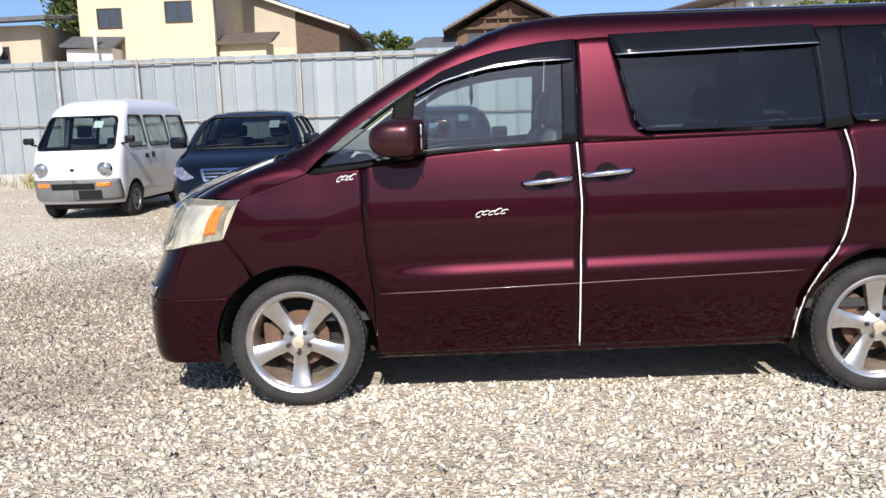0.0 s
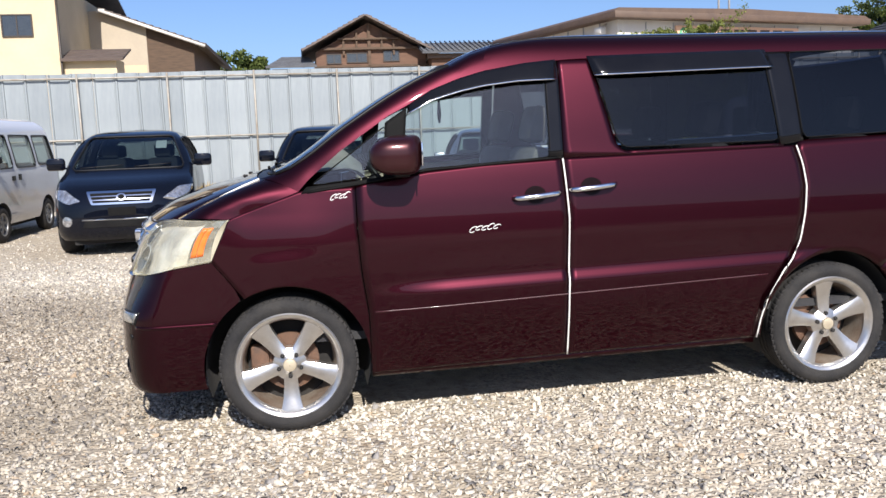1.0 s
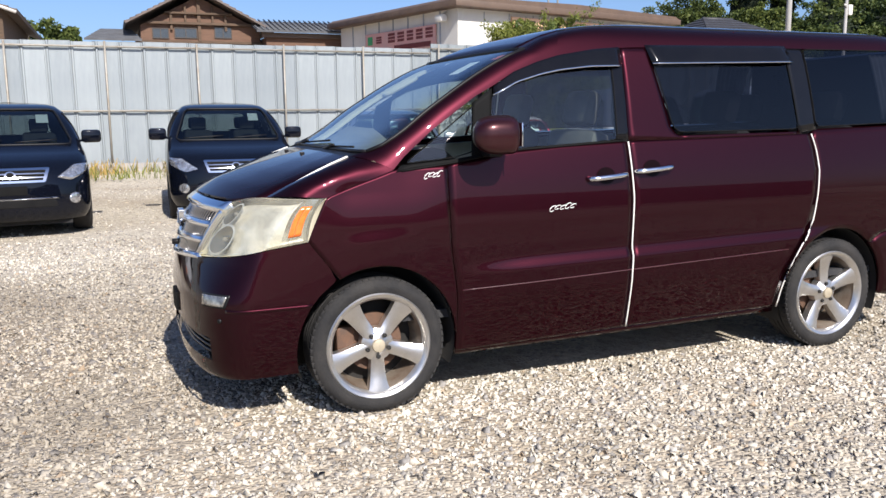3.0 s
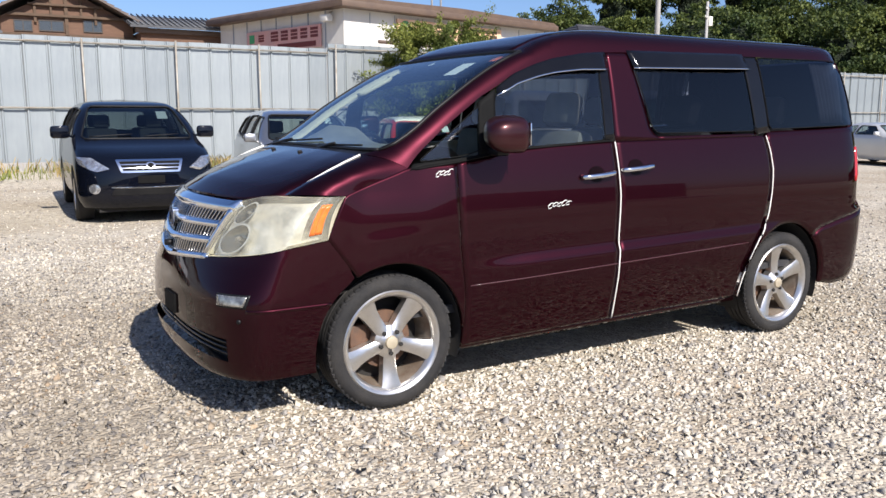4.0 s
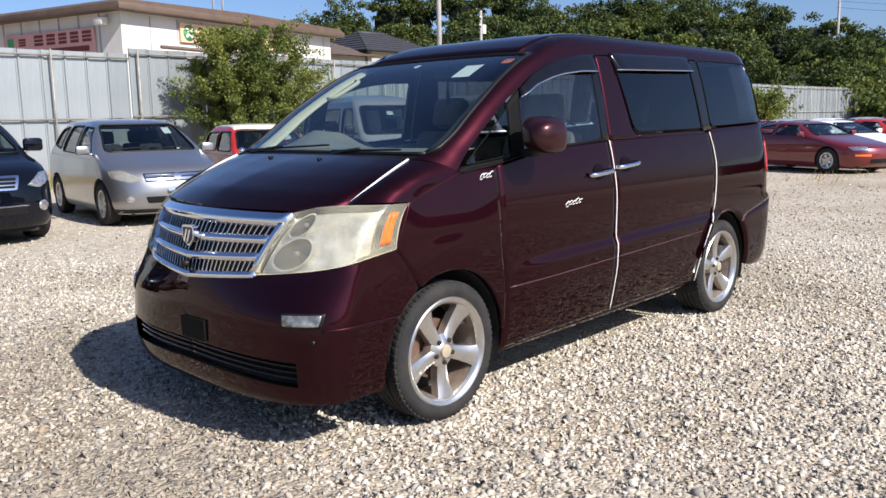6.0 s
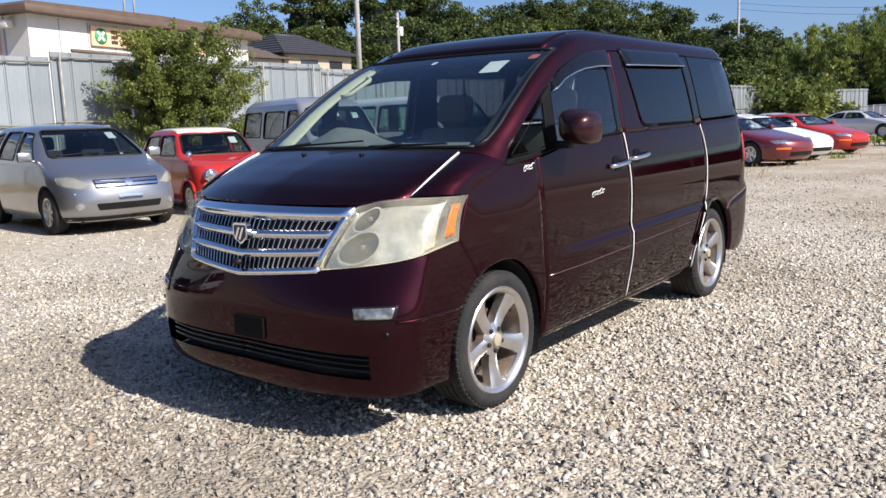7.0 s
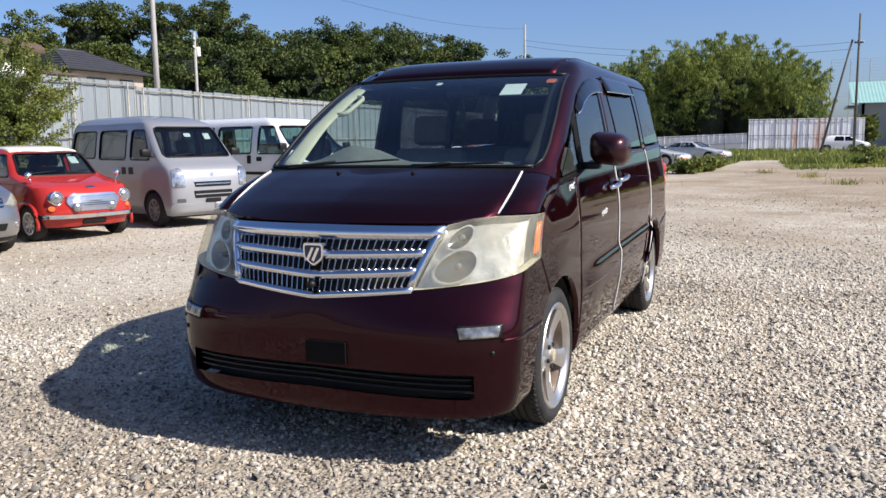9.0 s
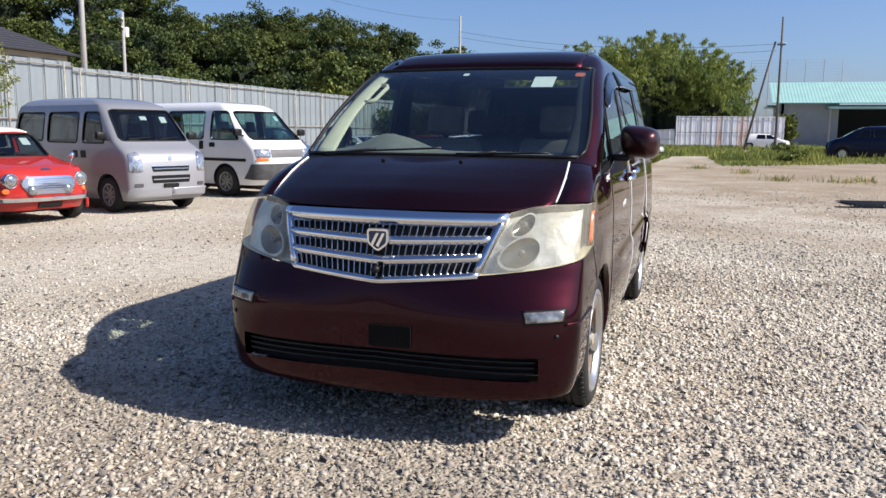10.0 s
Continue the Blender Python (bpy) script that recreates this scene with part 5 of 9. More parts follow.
        for A, B in zip(vs, vs[1:]):
            for i in range(4):
                bm.faces.new((A[i], A[i + 1], B[i + 1], B[i]))
        ex = bmesh.ops.extrude_face_region(bm, geom=bm.faces[:])
        for v in ex["geom"]:
            if isinstance(v, bmesh.types.BMVert):
                v.co.y -= 0.045
        sub("spoke", bm, M_ALLOY)
        bm = bmesh.new()
        c = (0.057 * math.cos(radians(a0)), 0, 0.057 * math.sin(radians(a0)))
        lathe(bm, [(0.011, -0.04), (0.011, -0.022), (0.007, -0.02), (0.001, -0.02)], 10, "y", c)
        sub("lug_nut", bm, M_DARK)
    bm = bmesh.new()
    lathe(bm, [(0.034, -0.024), (0.031, -0.012), (0.02, -0.009), (0.002, -0.008)], 28)
    sub("centre_cap", bm, M_GOLD, "faded gold centre cap")


for sg in (-1, 1):
    make_wheel(0.0, sg, 0)
    make_wheel(2.9, sg, 30)
    for (cx, cz), r in (ARCH_F, ARCH_R):
        bm = bmesh.new()
        f0 = [Vector((cx + r * math.cos(radians(a)), sg * 0.845, cz + r * math.sin(radians(a)))) for a in range(-20, 201, 10)]
        f1 = [Vector((p.x, sg * 0.55, p.z)) for p in f0]
        a = [bm.verts.new(p) for p in f0]
        b = [bm.verts.new(p) for p in f1]
        for i in range(len(a) - 1):
            bm.faces.new((a[i], a[i + 1], b[i + 1], b[i]))
        bm.faces.new(b)
        part("wheel_liner", bm, M_LINER, van)
for nm, lo, hi in (("underbody", (0.42, -0.76, 0.24), (2.46, 0.76, 0.42)), ("engine_block", (-0.42, -0.54, 0.26), (0.42, 0.54, 0.95)), ("rear_underbody", (2.46, -0.54, 0.26), (3.7, 0.54, 0.5)),
                   ("rear_valance", (3.3, -0.78, 0.3), (3.74, 0.78, 0.5)), ("undertray", (-0.76, -0.66, 0.262), (-0.6, 0.66, 0.29)), ("undertray", (-0.6, -0.78, 0.262), (-0.42, 0.78, 0.29)), ("radiator", (-0.75, -0.45, 0.29), (-0.6, 0.45, 0.7))):
    part(nm, boxes((lo, hi), bevel=0.01), M_DARK, van, smooth=0)


# cabin
part("cabin_floor", boxes(((0.1, -0.8, 0.43), (3.6, 0.8, 0.47))), M_DARKSEAT, van)
for sg in (-1, 1):
    bm = bmesh.new()
    side_coons(bm, sg, [(0.46, 0.45), (2.42, 0.45)], [(0.46, 1.21), (0.7, 1.24), (1.4, 1.275), (2.42, 1.3)], [(0.46, 0.45), (0.46, 1.21)], [(2.42, 0.45), (2.42, 1.3)], 20, 8, 0.02, -0.06)
    side_coons(bm, sg, [(2.42, 0.86), (3.7, 0.86)], [(2.42, 1.3), (3.7, 1.34)], [(2.42, 0.86), (2.42, 1.3)], [(3.7, 0.86), (3.7, 1.34)], 10, 6, 0.02, -0.06)
    part("door_trim", bm, M_BEIGE, van, "beige inner door trim")
    bm = bmesh.new()
    zz = np.linspace(1.285, 1.772, 16)
    edge = np.interp(zz, [1.27, 1.36, 1.5, 1.78], [0.756, 0.758, 0.74, 0.676])
    wide = np.interp(zz, [1.28, 1.5, 1.77], [0.11, 0.085, 0.07])
    P = []
    for z, e, wd in zip(zz, edge, wide):
        row = []
        for k in np.linspace(0, 1, 7):
            y = e - wd * k
            row.append((float(VAN.front_x(y, z)) + 0.03 + 0.05 * k ** 2, sg * y, z - 0.012))
        P.append(row)
    grid_mesh(bm, np.array(P), 0.012, 0.0, ref=(1.5, 0, 0.9))
    pl = part("pillar_trim", bm, M_BEIGE if sg > 0 else M_DARKSEAT, van, "windscreen pillar trim")
    if sg > 0:
        bm = bmesh.new()
        a = Vector((float(VAN.front_x(0.66, 1.58)) + 0.08, 0.655, 1.565))
        b = Vector((float(VAN.front_x(0.63, 1.7)) + 0.08, 0.625, 1.68))
        d = (b - a).normalized()
        off = Vector((0.0, -0.055, 0.0))
        tube(bm, [a, a + off * 0.7 + d * 0.01, a + off + d * 0.035, (a + b) / 2 + off, b + off - d * 0.035, b + off * 0.7 - d * 0.01, b], 0.013, 8)
        part("grab_handle", bm, M_BEIGE, pl)
bm = bmesh.new()
Q = coons([(1.1, -0.55), (1.1, 0.55)], [(3.5, -0.55), (3.5, 0.55)], [(1.1, -0.55), (3.5, -0.55)], [(1.1, 0.55), (3.5, 0.55)], 10, 10)
P = VAN.maps("top")(Q)
P[..., 2] -= 0.05
grid_mesh(bm, P, 0.01, 0.0, ref=(1.5, 0, 5))
part("headliner", bm, M_SEAT, van)
# dashboard
bm = bmesh.new()
Q = []
prof = [(-0.0, 1.262), (0.2, 1.285), (0.36, 1.27), (0.47, 1.18), (0.50, 1.05), (0.46, 0.75)]
for y in np.linspace(-0.77, 0.77, 29):
    hump = 0.095 * math.exp(-((y - 0.36) / 0.2) ** 2)
    Q.append([(x + 0.12 * (abs(y) / 0.77) ** 3 * (1 if x < 0.3 else 0.2), y, z + (hump if 0.1 < x < 0.48 else 0)) for x, z in prof])
grid_mesh(bm, np.array(Q), 0.0, 0.0, ref=(0.3, 0, 0.2))
part("dashboard", bm, M_DASH, van, "dark grey dashboard")
bm = bmesh.new()
ctr, ax = Vector((0.58, 0.36, 1.17)), Vector((0.8, 0, 0.6)).normalized()
u = Vector((0, 1, 0))
w = ax.cross(u)
tube(bm, [ctr + 0.185 * (math.cos(t) * u + math.sin(t) * w) for t in np.linspace(0, math.tau, 33)[:-1]], 0.014, 8, closed=True)
for a in (0, 180, 270):
    tube(bm, [ctr, ctr + 0.18 * (math.cos(radians(a)) * u + math.sin(radians(a)) * w)], 0.013, 6)
tube(bm, [ctr - ax * 0.12, ctr + ax * 0.02], [0.03, 0.06], 12)
part("steering_wheel", bm, M_BLACK, van)


def seat(x, y, w=0.25, mtl=M_SEAT):
    bm = bmesh.new()
    box(bm, (-0.25, -w, 0.0), (0.27, w, 0.16), 0.05)
    box(bm, (0.0, -w, -0.08), (0.14, w, 0.58), 0.05, Matrix.Translation((0.22, 0, 0.12)) @ pose(0, 0, 0, 0, 14, 0))
    box(bm, (-0.02, -0.13, 0.6), (0.09, 0.13, 0.8), 0.04, Matrix.Translation((0.235, 0, 0.12)) @ pose(0, 0, 0, 0, 14, 0))
    bm.transform(Matrix.Translation((x, y, 0.68)))
    part("car_seat", bm, mtl, van)


for x, ys, mt in ((0.95, (-0.4, 0.4), M_SEAT), (1.95, (-0.4, 0.4), M_SEAT), (2.85, (-0.38, 0.38), M_SEAT)):
    for y in ys:
        seat(x, y, 0.26, mt)
# papers and small things at the windscreen
f = VAN.maps("front")
for poly, mtl, nm, lb, off in (([(-0.5, 1.655), (-0.372, 1.655), (-0.372, 1.722), (-0.5, 1.722)], M_PAPER, "paper_sticker", "white paper inspection sticker", -0.004),
                               ([(-0.658, 1.722), (-0.602, 1.722), (-0.602, 1.748), (-0.658, 1.748)], M_ORANGE, "round_sticker", "small round orange sticker", -0.004),
                               ([(0.05, 1.735), (0.085, 1.735), (0.085, 1.752), (0.05, 1.752)], M_PAPER, "small_tag", "small white tag", -0.004)):
    bm = bmesh.new()
    ring_patch(bm, rounded(poly, 0.012 if nm == "round_sticker" else 0.003), f, off, 0.0, step=0.03)
    part(nm, bm, mtl, screen, lb)
bm = bmesh.new()
box(bm, (0.90, -0.13, 1.665), (0.94, 0.09, 1.72), 0.015)
tube(bm, [(0.92, 0.0, 1.71), (0.93, 0.0, 1.77)], 0.012, 6)
part("inner_mirror", bm, M_BLACK, van)
bm = bmesh.new()
tube(bm, [(0.92, -0.02, 1.66), (0.92, -0.02, 1.55), (0.92, -0.018, 1.5)], [0.004, 0.014, 0.006], 6)
part("hanging_charm", bm, M_DARKSEAT, van)
# drawn-back curtains at the rear side windows
M_CURTAIN = mat("grey_curtain_cloth", (0.6, 0.6, 0.6), (0.48, 0.48, 0.48), 14, 0.9)
for sg in (-1, 1):
    bm = bmesh.new()
    us = np.linspace(0, 1, 40)
    P = np.array([[(3.28 + 0.3 * u + 0.05 * (1 - v) * (1 - u), sg * (float(VAN.side_y(3.3, 1.4 + 0.38 * v)) - 0.05 + 0.012 * math.sin(u * 44)), 1.39 + 0.4 * v) for v in np.linspace(0, 1, 6)] for u in us])
    grid_mesh(bm, P, 0.003, 0.0)
    part("curtain", bm, M_CURTAIN, van, "grey gathered curtain behind the rear window")

# ---- other vehicles ----
def car_wheel(parent, x, y, r, w, sg, rim_mat, spokes, rim=0.62):
    bm = bmesh.new()
    k = r * rim
    lathe(bm, [(k - 0.01, 0.0), (k + 0.02, 0.012), (r - 0.03, 0.01), (r - 0.006, -0.01), (r, -0.04), (r, -w + 0.04), (r - 0.02, -w), (k, -w)], 36)
    bmesh.ops.recalc_face_normals(bm, faces=bm.faces)
    m = Matrix.Translation((x, sg * y, r)) @ Matrix.Diagonal((1, sg, 1, 1))
    bm.transform(m)
    if sg < 0:
        bmesh.ops.reverse_faces(bm, faces=bm.faces)
    ty = part("wheel", bm, M_TYRE, parent)
    bm = bmesh.new()
    lathe(bm, [(k + 0.004, 0.006), (k - 0.02, 0.0), (k - 0.03, -0.05), (k * 0.5, -0.06), (k * 0.3, -0.02), (0.004, -0.01)], 36)
    for i in range(spokes):
        a = math.tau * i / spokes + 0.3
        mm = Matrix(((math.cos(a), 0, -math.sin(a), 0), (0, 1, 0, 0), (math.sin(a), 0, math.cos(a), 0), (0, 0, 0, 1)))
        box(bm, (0.03, -0.05, -0.022), (k - 0.012, -0.012, 0.022), 0.006, mm)
    bmesh.ops.recalc_face_normals(bm, faces=bm.faces)
    bm.transform(m)
    if sg < 0:
        bmesh.ops.reverse_faces(bm, faces=bm.faces)
    part("rim", bm, rim_mat, ty)


def make_car(name, label, m, h, body_mat, wb, r, side, screen, back, rear_x, glass=None, rim_mat=M_STEELW, spokes=8, arch=0.055, cab=(0.5, None), papers=(), mirror=None,
             lamps=(), seats=((0.75, 0.33),), wheel_w=0.17, category="car", group="cars parked in the yard", side_glass=None):
    """A hollow body with wheel wells and window openings, panes, lamps, wheels and seats."""
    car = thing(name, m, label, category, group)
    glass = glass or G_CAR
    side_glass = side_glass or [glass] * len(side)
    zs = sorted(set(list(np.linspace(h.zlo, h.zhi - 0.08, 22)) + list(np.linspace(h.zhi - 0.08, h.zhi, 6))))
    W = float(h.W(0.6))
    hollow = h.solid(list(np.linspace(cab[0], h.zhi - 0.07, 16)), 0.06, 6, 6, 5)
    # keep the hollow behind the dashboard
    keep = bmesh.new()
    cutx = cab[1] if cab[1] is not None else 0.1
    prism(keep, [(h.X0(0.5) - 1, -0.2), (cutx, -0.2), (cutx, float(screen[0][1]) - 0.03), (h.X0(0.5) - 1, float(screen[0][1]) - 0.03)], -1.4, 1.4, "y")
    hollow = boolean(hollow, [keep])
    c1 = bmesh.new()
    for poly in side:
        prism(c1, rounded(poly, 0.045, 3), -1.4, 1.4, "y")
    c2 = bmesh.new()
    xm = (float(h.X0(1.0)) + rear_x) / 2
    prism(c2, rounded(screen, 0.06, 3), -3, xm, "x")
    if back:
        prism(c2, rounded(back, 0.06, 3), xm + 0.05, 6, "x")
    c3 = bmesh.new()
    for x in (0, wb):
        for sg in (-1, 1):
            pts = [(x + (r + arch) * math.cos(a), r + (r + arch) * math.sin(a)) for a in np.linspace(0, math.tau, 37)[:-1]]
            prism(c3, pts, min(sg * (W - 0.24), sg * (W + 0.3)), max(sg * (W - 0.24), sg * (W + 0.3)), "y")
    bm = boolean(h.solid(zs), [hollow, c1, c2, c3])
    # the faces of the hollow take the dark lining
    C = np.array([f.calc_center_median() for f in bm.faces])
    gap = np.minimum.reduce([h.side_y(C[:, 0], C[:, 2]) - np.abs(C[:, 1]), C[:, 0] - h.front_x(C[:, 1], C[:, 2]),
                             h.rear_x(C[:, 1], C[:, 2]) - C[:, 0], h.top_z(C[:, 0], C[:, 1]) - C[:, 2]])
    for f, inner in zip(bm.faces, (gap > 0.03) & (C[:, 2] > 0.2)):
        f.material_index = 1 if inner else 0
    body = part("body", bm, body_mat, car, smooth=28)
    body.data.materials.append(M_DARKSEAT)
    ref = ((float(h.X0(0.6)) + float(h.X1(0.6))) / 2, 0, 0.8)
    for poly, gm in zip(side, side_glass):
        for sg in (-1, 1):
            bm = bmesh.new()
            ring_patch(bm, rounded([(x, z) for x, z in poly], 0.045, 3), h.maps("side", sg), -0.012, 0.0, ref=ref, step=0.1)
            o = part("side_window", bm, gm, car)
            bm = bmesh.new()
            P = [Vector(p) for p in h.maps("side", sg)(resample(rounded(poly, 0.045, 3) + rounded(poly, 0.045, 3)[:1], 40))][:-1]
            tube(bm, P, 0.012, 5, closed=True)
            part("window_seal", bm, M_BLACK, o)
    for poly, kind, nm in ((screen, "front", "windscreen"), (back, "rear", "rear_window")):
        if not poly:
            continue
        bm = bmesh.new()
        ring_patch(bm, rounded(poly, 0.06, 3), h.maps(kind), -0.01, 0.0, ref=ref, step=0.08)
        o = part(nm, bm, glass, car)
        bm = bmesh.new()
        pl = rounded(poly, 0.06, 3)
        tube(bm, [Vector(p) for p in h.maps(kind)(resample(pl + pl[:1], 60))][:-1], 0.014, 5, closed=True)
        part("window_seal", bm, M_BLACK, o)
        if kind == "front":
            for (y, z, w, hh) in papers:
                bm = bmesh.new()
                ring_patch(bm, [(y - w, z - hh), (y + w, z - hh), (y + w, z + hh), (y - w, z + hh)], h.maps("front"), -0.02, 0.0, ref=ref)
                part("paper_sticker", bm, M_PAPER, o, "white paper sticker")
            bm = bmesh.new()
            y0 = screen[0][0]
            for a, b in ((0.85, 0.1), (-0.1, -0.75)):
                pts = [(float(h.front_x(y, screen[0][1] + 0.03 + 0.03 * i / 6)) - 0.015, y, screen[0][1] + 0.03 + 0.03 * i / 6) for i, y in enumerate(np.linspace(-a * y0, -b * y0, 7))]
                tube(bm, pts, 0.008, 5)
            part("wipers", bm, M_BLACK, o)
    for sg in (-1, 1):
        for x in (0, wb):
            car_wheel(car, x, W - 0.015, r, wheel_w, sg, rim_mat, spokes)
        if mirror:
            x, y, z, mm, s = mirror
            bm = bmesh.new()
            box(bm, (x - 0.05, min(sg * y, sg * (y + 0.2 * s)), z - 0.07 * s), (x + 0.05, max(sg * y, sg * (y + 0.2 * s)), z + 0.07 * s), 0.034 * s)
            tube(bm, [(x, sg * (y - 0.1), z - 0.08), (x, sg * (y + 0.03), z - 0.05)], 0.018, 6)
            part("wing_mirror", bm, mm, car)
    for (nm, kind, poly, rad, mtl, off, mirrored, lab) in lamps:
        for sg in ((-1, 1) if mirrored else (-1,)):
            bm = bmesh.new()
            if kind == "wrap":
                ring_patch(bm, [(float(h.phi_y(y, z)), z) for y, z in rounded(poly, rad, 3)], h.maps("wrap", sg), off, 0.03, ref=ref, step=0.05)
            elif kind == "side":
                ring_patch(bm, rounded(poly, rad, 3), h.maps("side", sg), off, 0.02, ref=ref, step=0.1)
            else:
                ring_patch(bm, rounded([(-sg * y if mirrored else y, z) for y, z in poly], rad, 3), h.maps(kind), off, 0.03, ref=ref, step=0.06)
            part(nm, bm, mtl, car, lab)
    for x, y in seats:
        for yy in (-y, y):
            bm = bmesh.new()
            box(bm, (-0.05, -0.22, 0), (0.08, 0.22, 0.55), 0.05, pose(x + 0.2, yy, cab[0] + 0.08, 0, 12, 0))
            box(bm, (-0.03, -0.12, 0.56), (0.06, 0.12, 0.76), 0.04, pose(x + 0.2, yy, cab[0] + 0.08, 0, 12, 0))
            box(bm, (-0.25, -0.22, 0.0), (0.2, 0.22, 0.14), 0.04, pose(x, yy, cab[0]))
            part("car_seat", bm, M_DARKSEAT, car)
    bm = boxes(((float(h.X0(0.5)) + 0.25, -W + 0.26, 0.16), (rear_x - 0.3, W - 0.26, 0.4)))
    part("underbody", bm, M_DARK, car)
    return car


def disc(y, z, r, n=14):
    return [(y + r * math.cos(t), z + r * math.sin(t)) for t in np.linspace(0, math.tau, n + 1)[:-1]]


def round_lamp(car, h, y, z, r, nm="headlamp", lab="round headlamp with chrome ring"):
    for sg in (-1, 1):
        x = float(h.front_x(y, z))
        bm = bmesh.new()
        lathe(bm, [(r * 1.15, 0.06), (r * 1.15, -0.02), (r, -0.035), (r * 0.97, -0.02)], 24, "x", (x, sg * y, z), True)
        o = part(nm, bm, M_CHROME, car, lab)
        bm = bmesh.new()
        lathe(bm, [(r, -0.02), (r * 0.8, -0.04), (r * 0.4, -0.052), (0.004, -0.055)], 24, "x", (x, sg * y, z), True)
        part("lens", bm, M_LAMP, o)


# white kei van
KEI = Hull(X0=[(0.25, -0.54), (0.32, -0.6), (0.55, -0.62), (0.8, -0.6), (1.03, -0.53), (1.3, -0.33), (1.58, -0.1), (1.68, 0.02), (1.76, 0.2), (1.82, 0.5), (1.86, 1.2)],
           W=[(0.25, 0.65), (0.4, 0.69), (0.95, 0.695), (1.1, 0.68), (1.55, 0.6), (1.68, 0.57), (1.76, 0.5), (1.82, 0.38), (1.86, 0.05)],
           X1=[(0.25, 2.6), (0.5, 2.66), (1.0, 2.65), (1.6, 2.56), (1.76, 2.48), (1.83, 2.2), (1.86, 1.6)], a=[(0.25, 0.35), (1.0, 0.3), (1.6, 0.3), (1.86, 0.2)], n=3.2, b=0.25, m=3.5)
kei = make_car("kei_van", "old white kei van with grey bumper and round headlamps", pose(-5.3, 8.75, 0, 0, 0, 88) @ Matrix.Diagonal((1.07, 1.07, 1.07, 1)), KEI, M_AGEDW, 1.88, 0.265,
               [[(-0.12, 1.07), (0.55, 1.07), (0.55, 1.56), (0.12, 1.56)], [(0.68, 1.07), (1.5, 1.07), (1.5, 1.56), (0.68, 1.56)], [(1.62, 1.09), (2.4, 1.09), (2.34, 1.56), (1.62, 1.56)]],
               [(-0.6, 1.06), (0.6, 1.06), (0.53, 1.55), (-0.53, 1.55)], [(-0.55, 1.1), (0.55, 1.1), (0.5, 1.55), (-0.5, 1.55)], 2.65, cab=(0.6, -0.25), papers=((-0.28, 1.44, 0.07, 0.05),),
               mirror=(-0.3, 0.72, 1.2, M_BLACK, 0.7), seats=((0.15, 0.3),), wheel_w=0.14, spokes=6,
               lamps=(("bumper", "wrap", [(0.002, 0.3), (0.66, 0.31), (0.66, 0.62), (0.002, 0.62)], 0.01, M_GREYPL, 0.012, True, "grey plastic bumper"),
                      ("indicator", "front", [(0.36, 0.51), (0.55, 0.51), (0.55, 0.57), (0.36, 0.57)], 0.01, M_ORANGE, 0.02, True, "amber indicator"),
                      ("grille_slot", "front", [(-0.33, 0.47), (0.33, 0.47), (0.33, 0.56), (-0.33, 0.56)], 0.01, M_BLACK, 0.016, False, ""),
                      ("plate_bar", "front", [(-0.42, 0.33), (-0.08, 0.33), (-0.08, 0.46), (-0.42, 0.46)], 0.01, M_PLATE, 0.022, False, "dark plate bracket"),
                      ("badge", "front", [(-0.03, 0.74), (0.03, 0.74), (0.03, 0.78), (-0.03, 0.78)], 0.01, M_BLACK, 0.006, False, ""),
                      ("door_handle", "side", [(0.44, 0.88), (0.56, 0.88), (0.56, 0.95), (0.44, 0.95)], 0.01, M_BLACK, 0.012, True, ""),
                      ("door_handle", "side", [(0.7, 0.88), (0.8, 0.88), (0.8, 0.97), (0.7, 0.97)], 0.01, M_BLACK, 0.012, True, "")))
round_lamp(kei, KEI, 0.48, 0.77, 0.095)
# black SUVs
SUV = Hull(X0=[(0.22, -0.76), (0.3, -0.84), (0.5, -0.89), (0.7, -0.88), (0.84, -0.81), (0.94, -0.58), (1.02, -0.22), (1.07, 0.08), (1.12, 0.18), (1.4, 0.62), (1.56, 0.95), (1.63, 1.3), (1.67, 1.8), (1.685, 2.3)],
           W=[(0.22, 0.85), (0.35, 0.89), (0.7, 0.905), (0.95, 0.89), (1.1, 0.865), (1.55, 0.68), (1.62, 0.6), (1.66, 0.44), (1.685, 0.05)],
           X1=[(0.22, 3.5), (0.4, 3.64), (0.8, 3.66), (1.1, 3.6), (1.5, 3.4), (1.62, 3.2), (1.685, 2.5)], a=[(0.22, 0.7), (0.84, 0.75), (1.05, 0.4), (1.6, 0.4), (1.685, 0.1)], n=[(0.22, 3.4), (0.75, 2.8), (1.0, 3.2), (1.12, 5), (1.6, 5), (1.685, 2.5)], b=0.3, m=3.5)


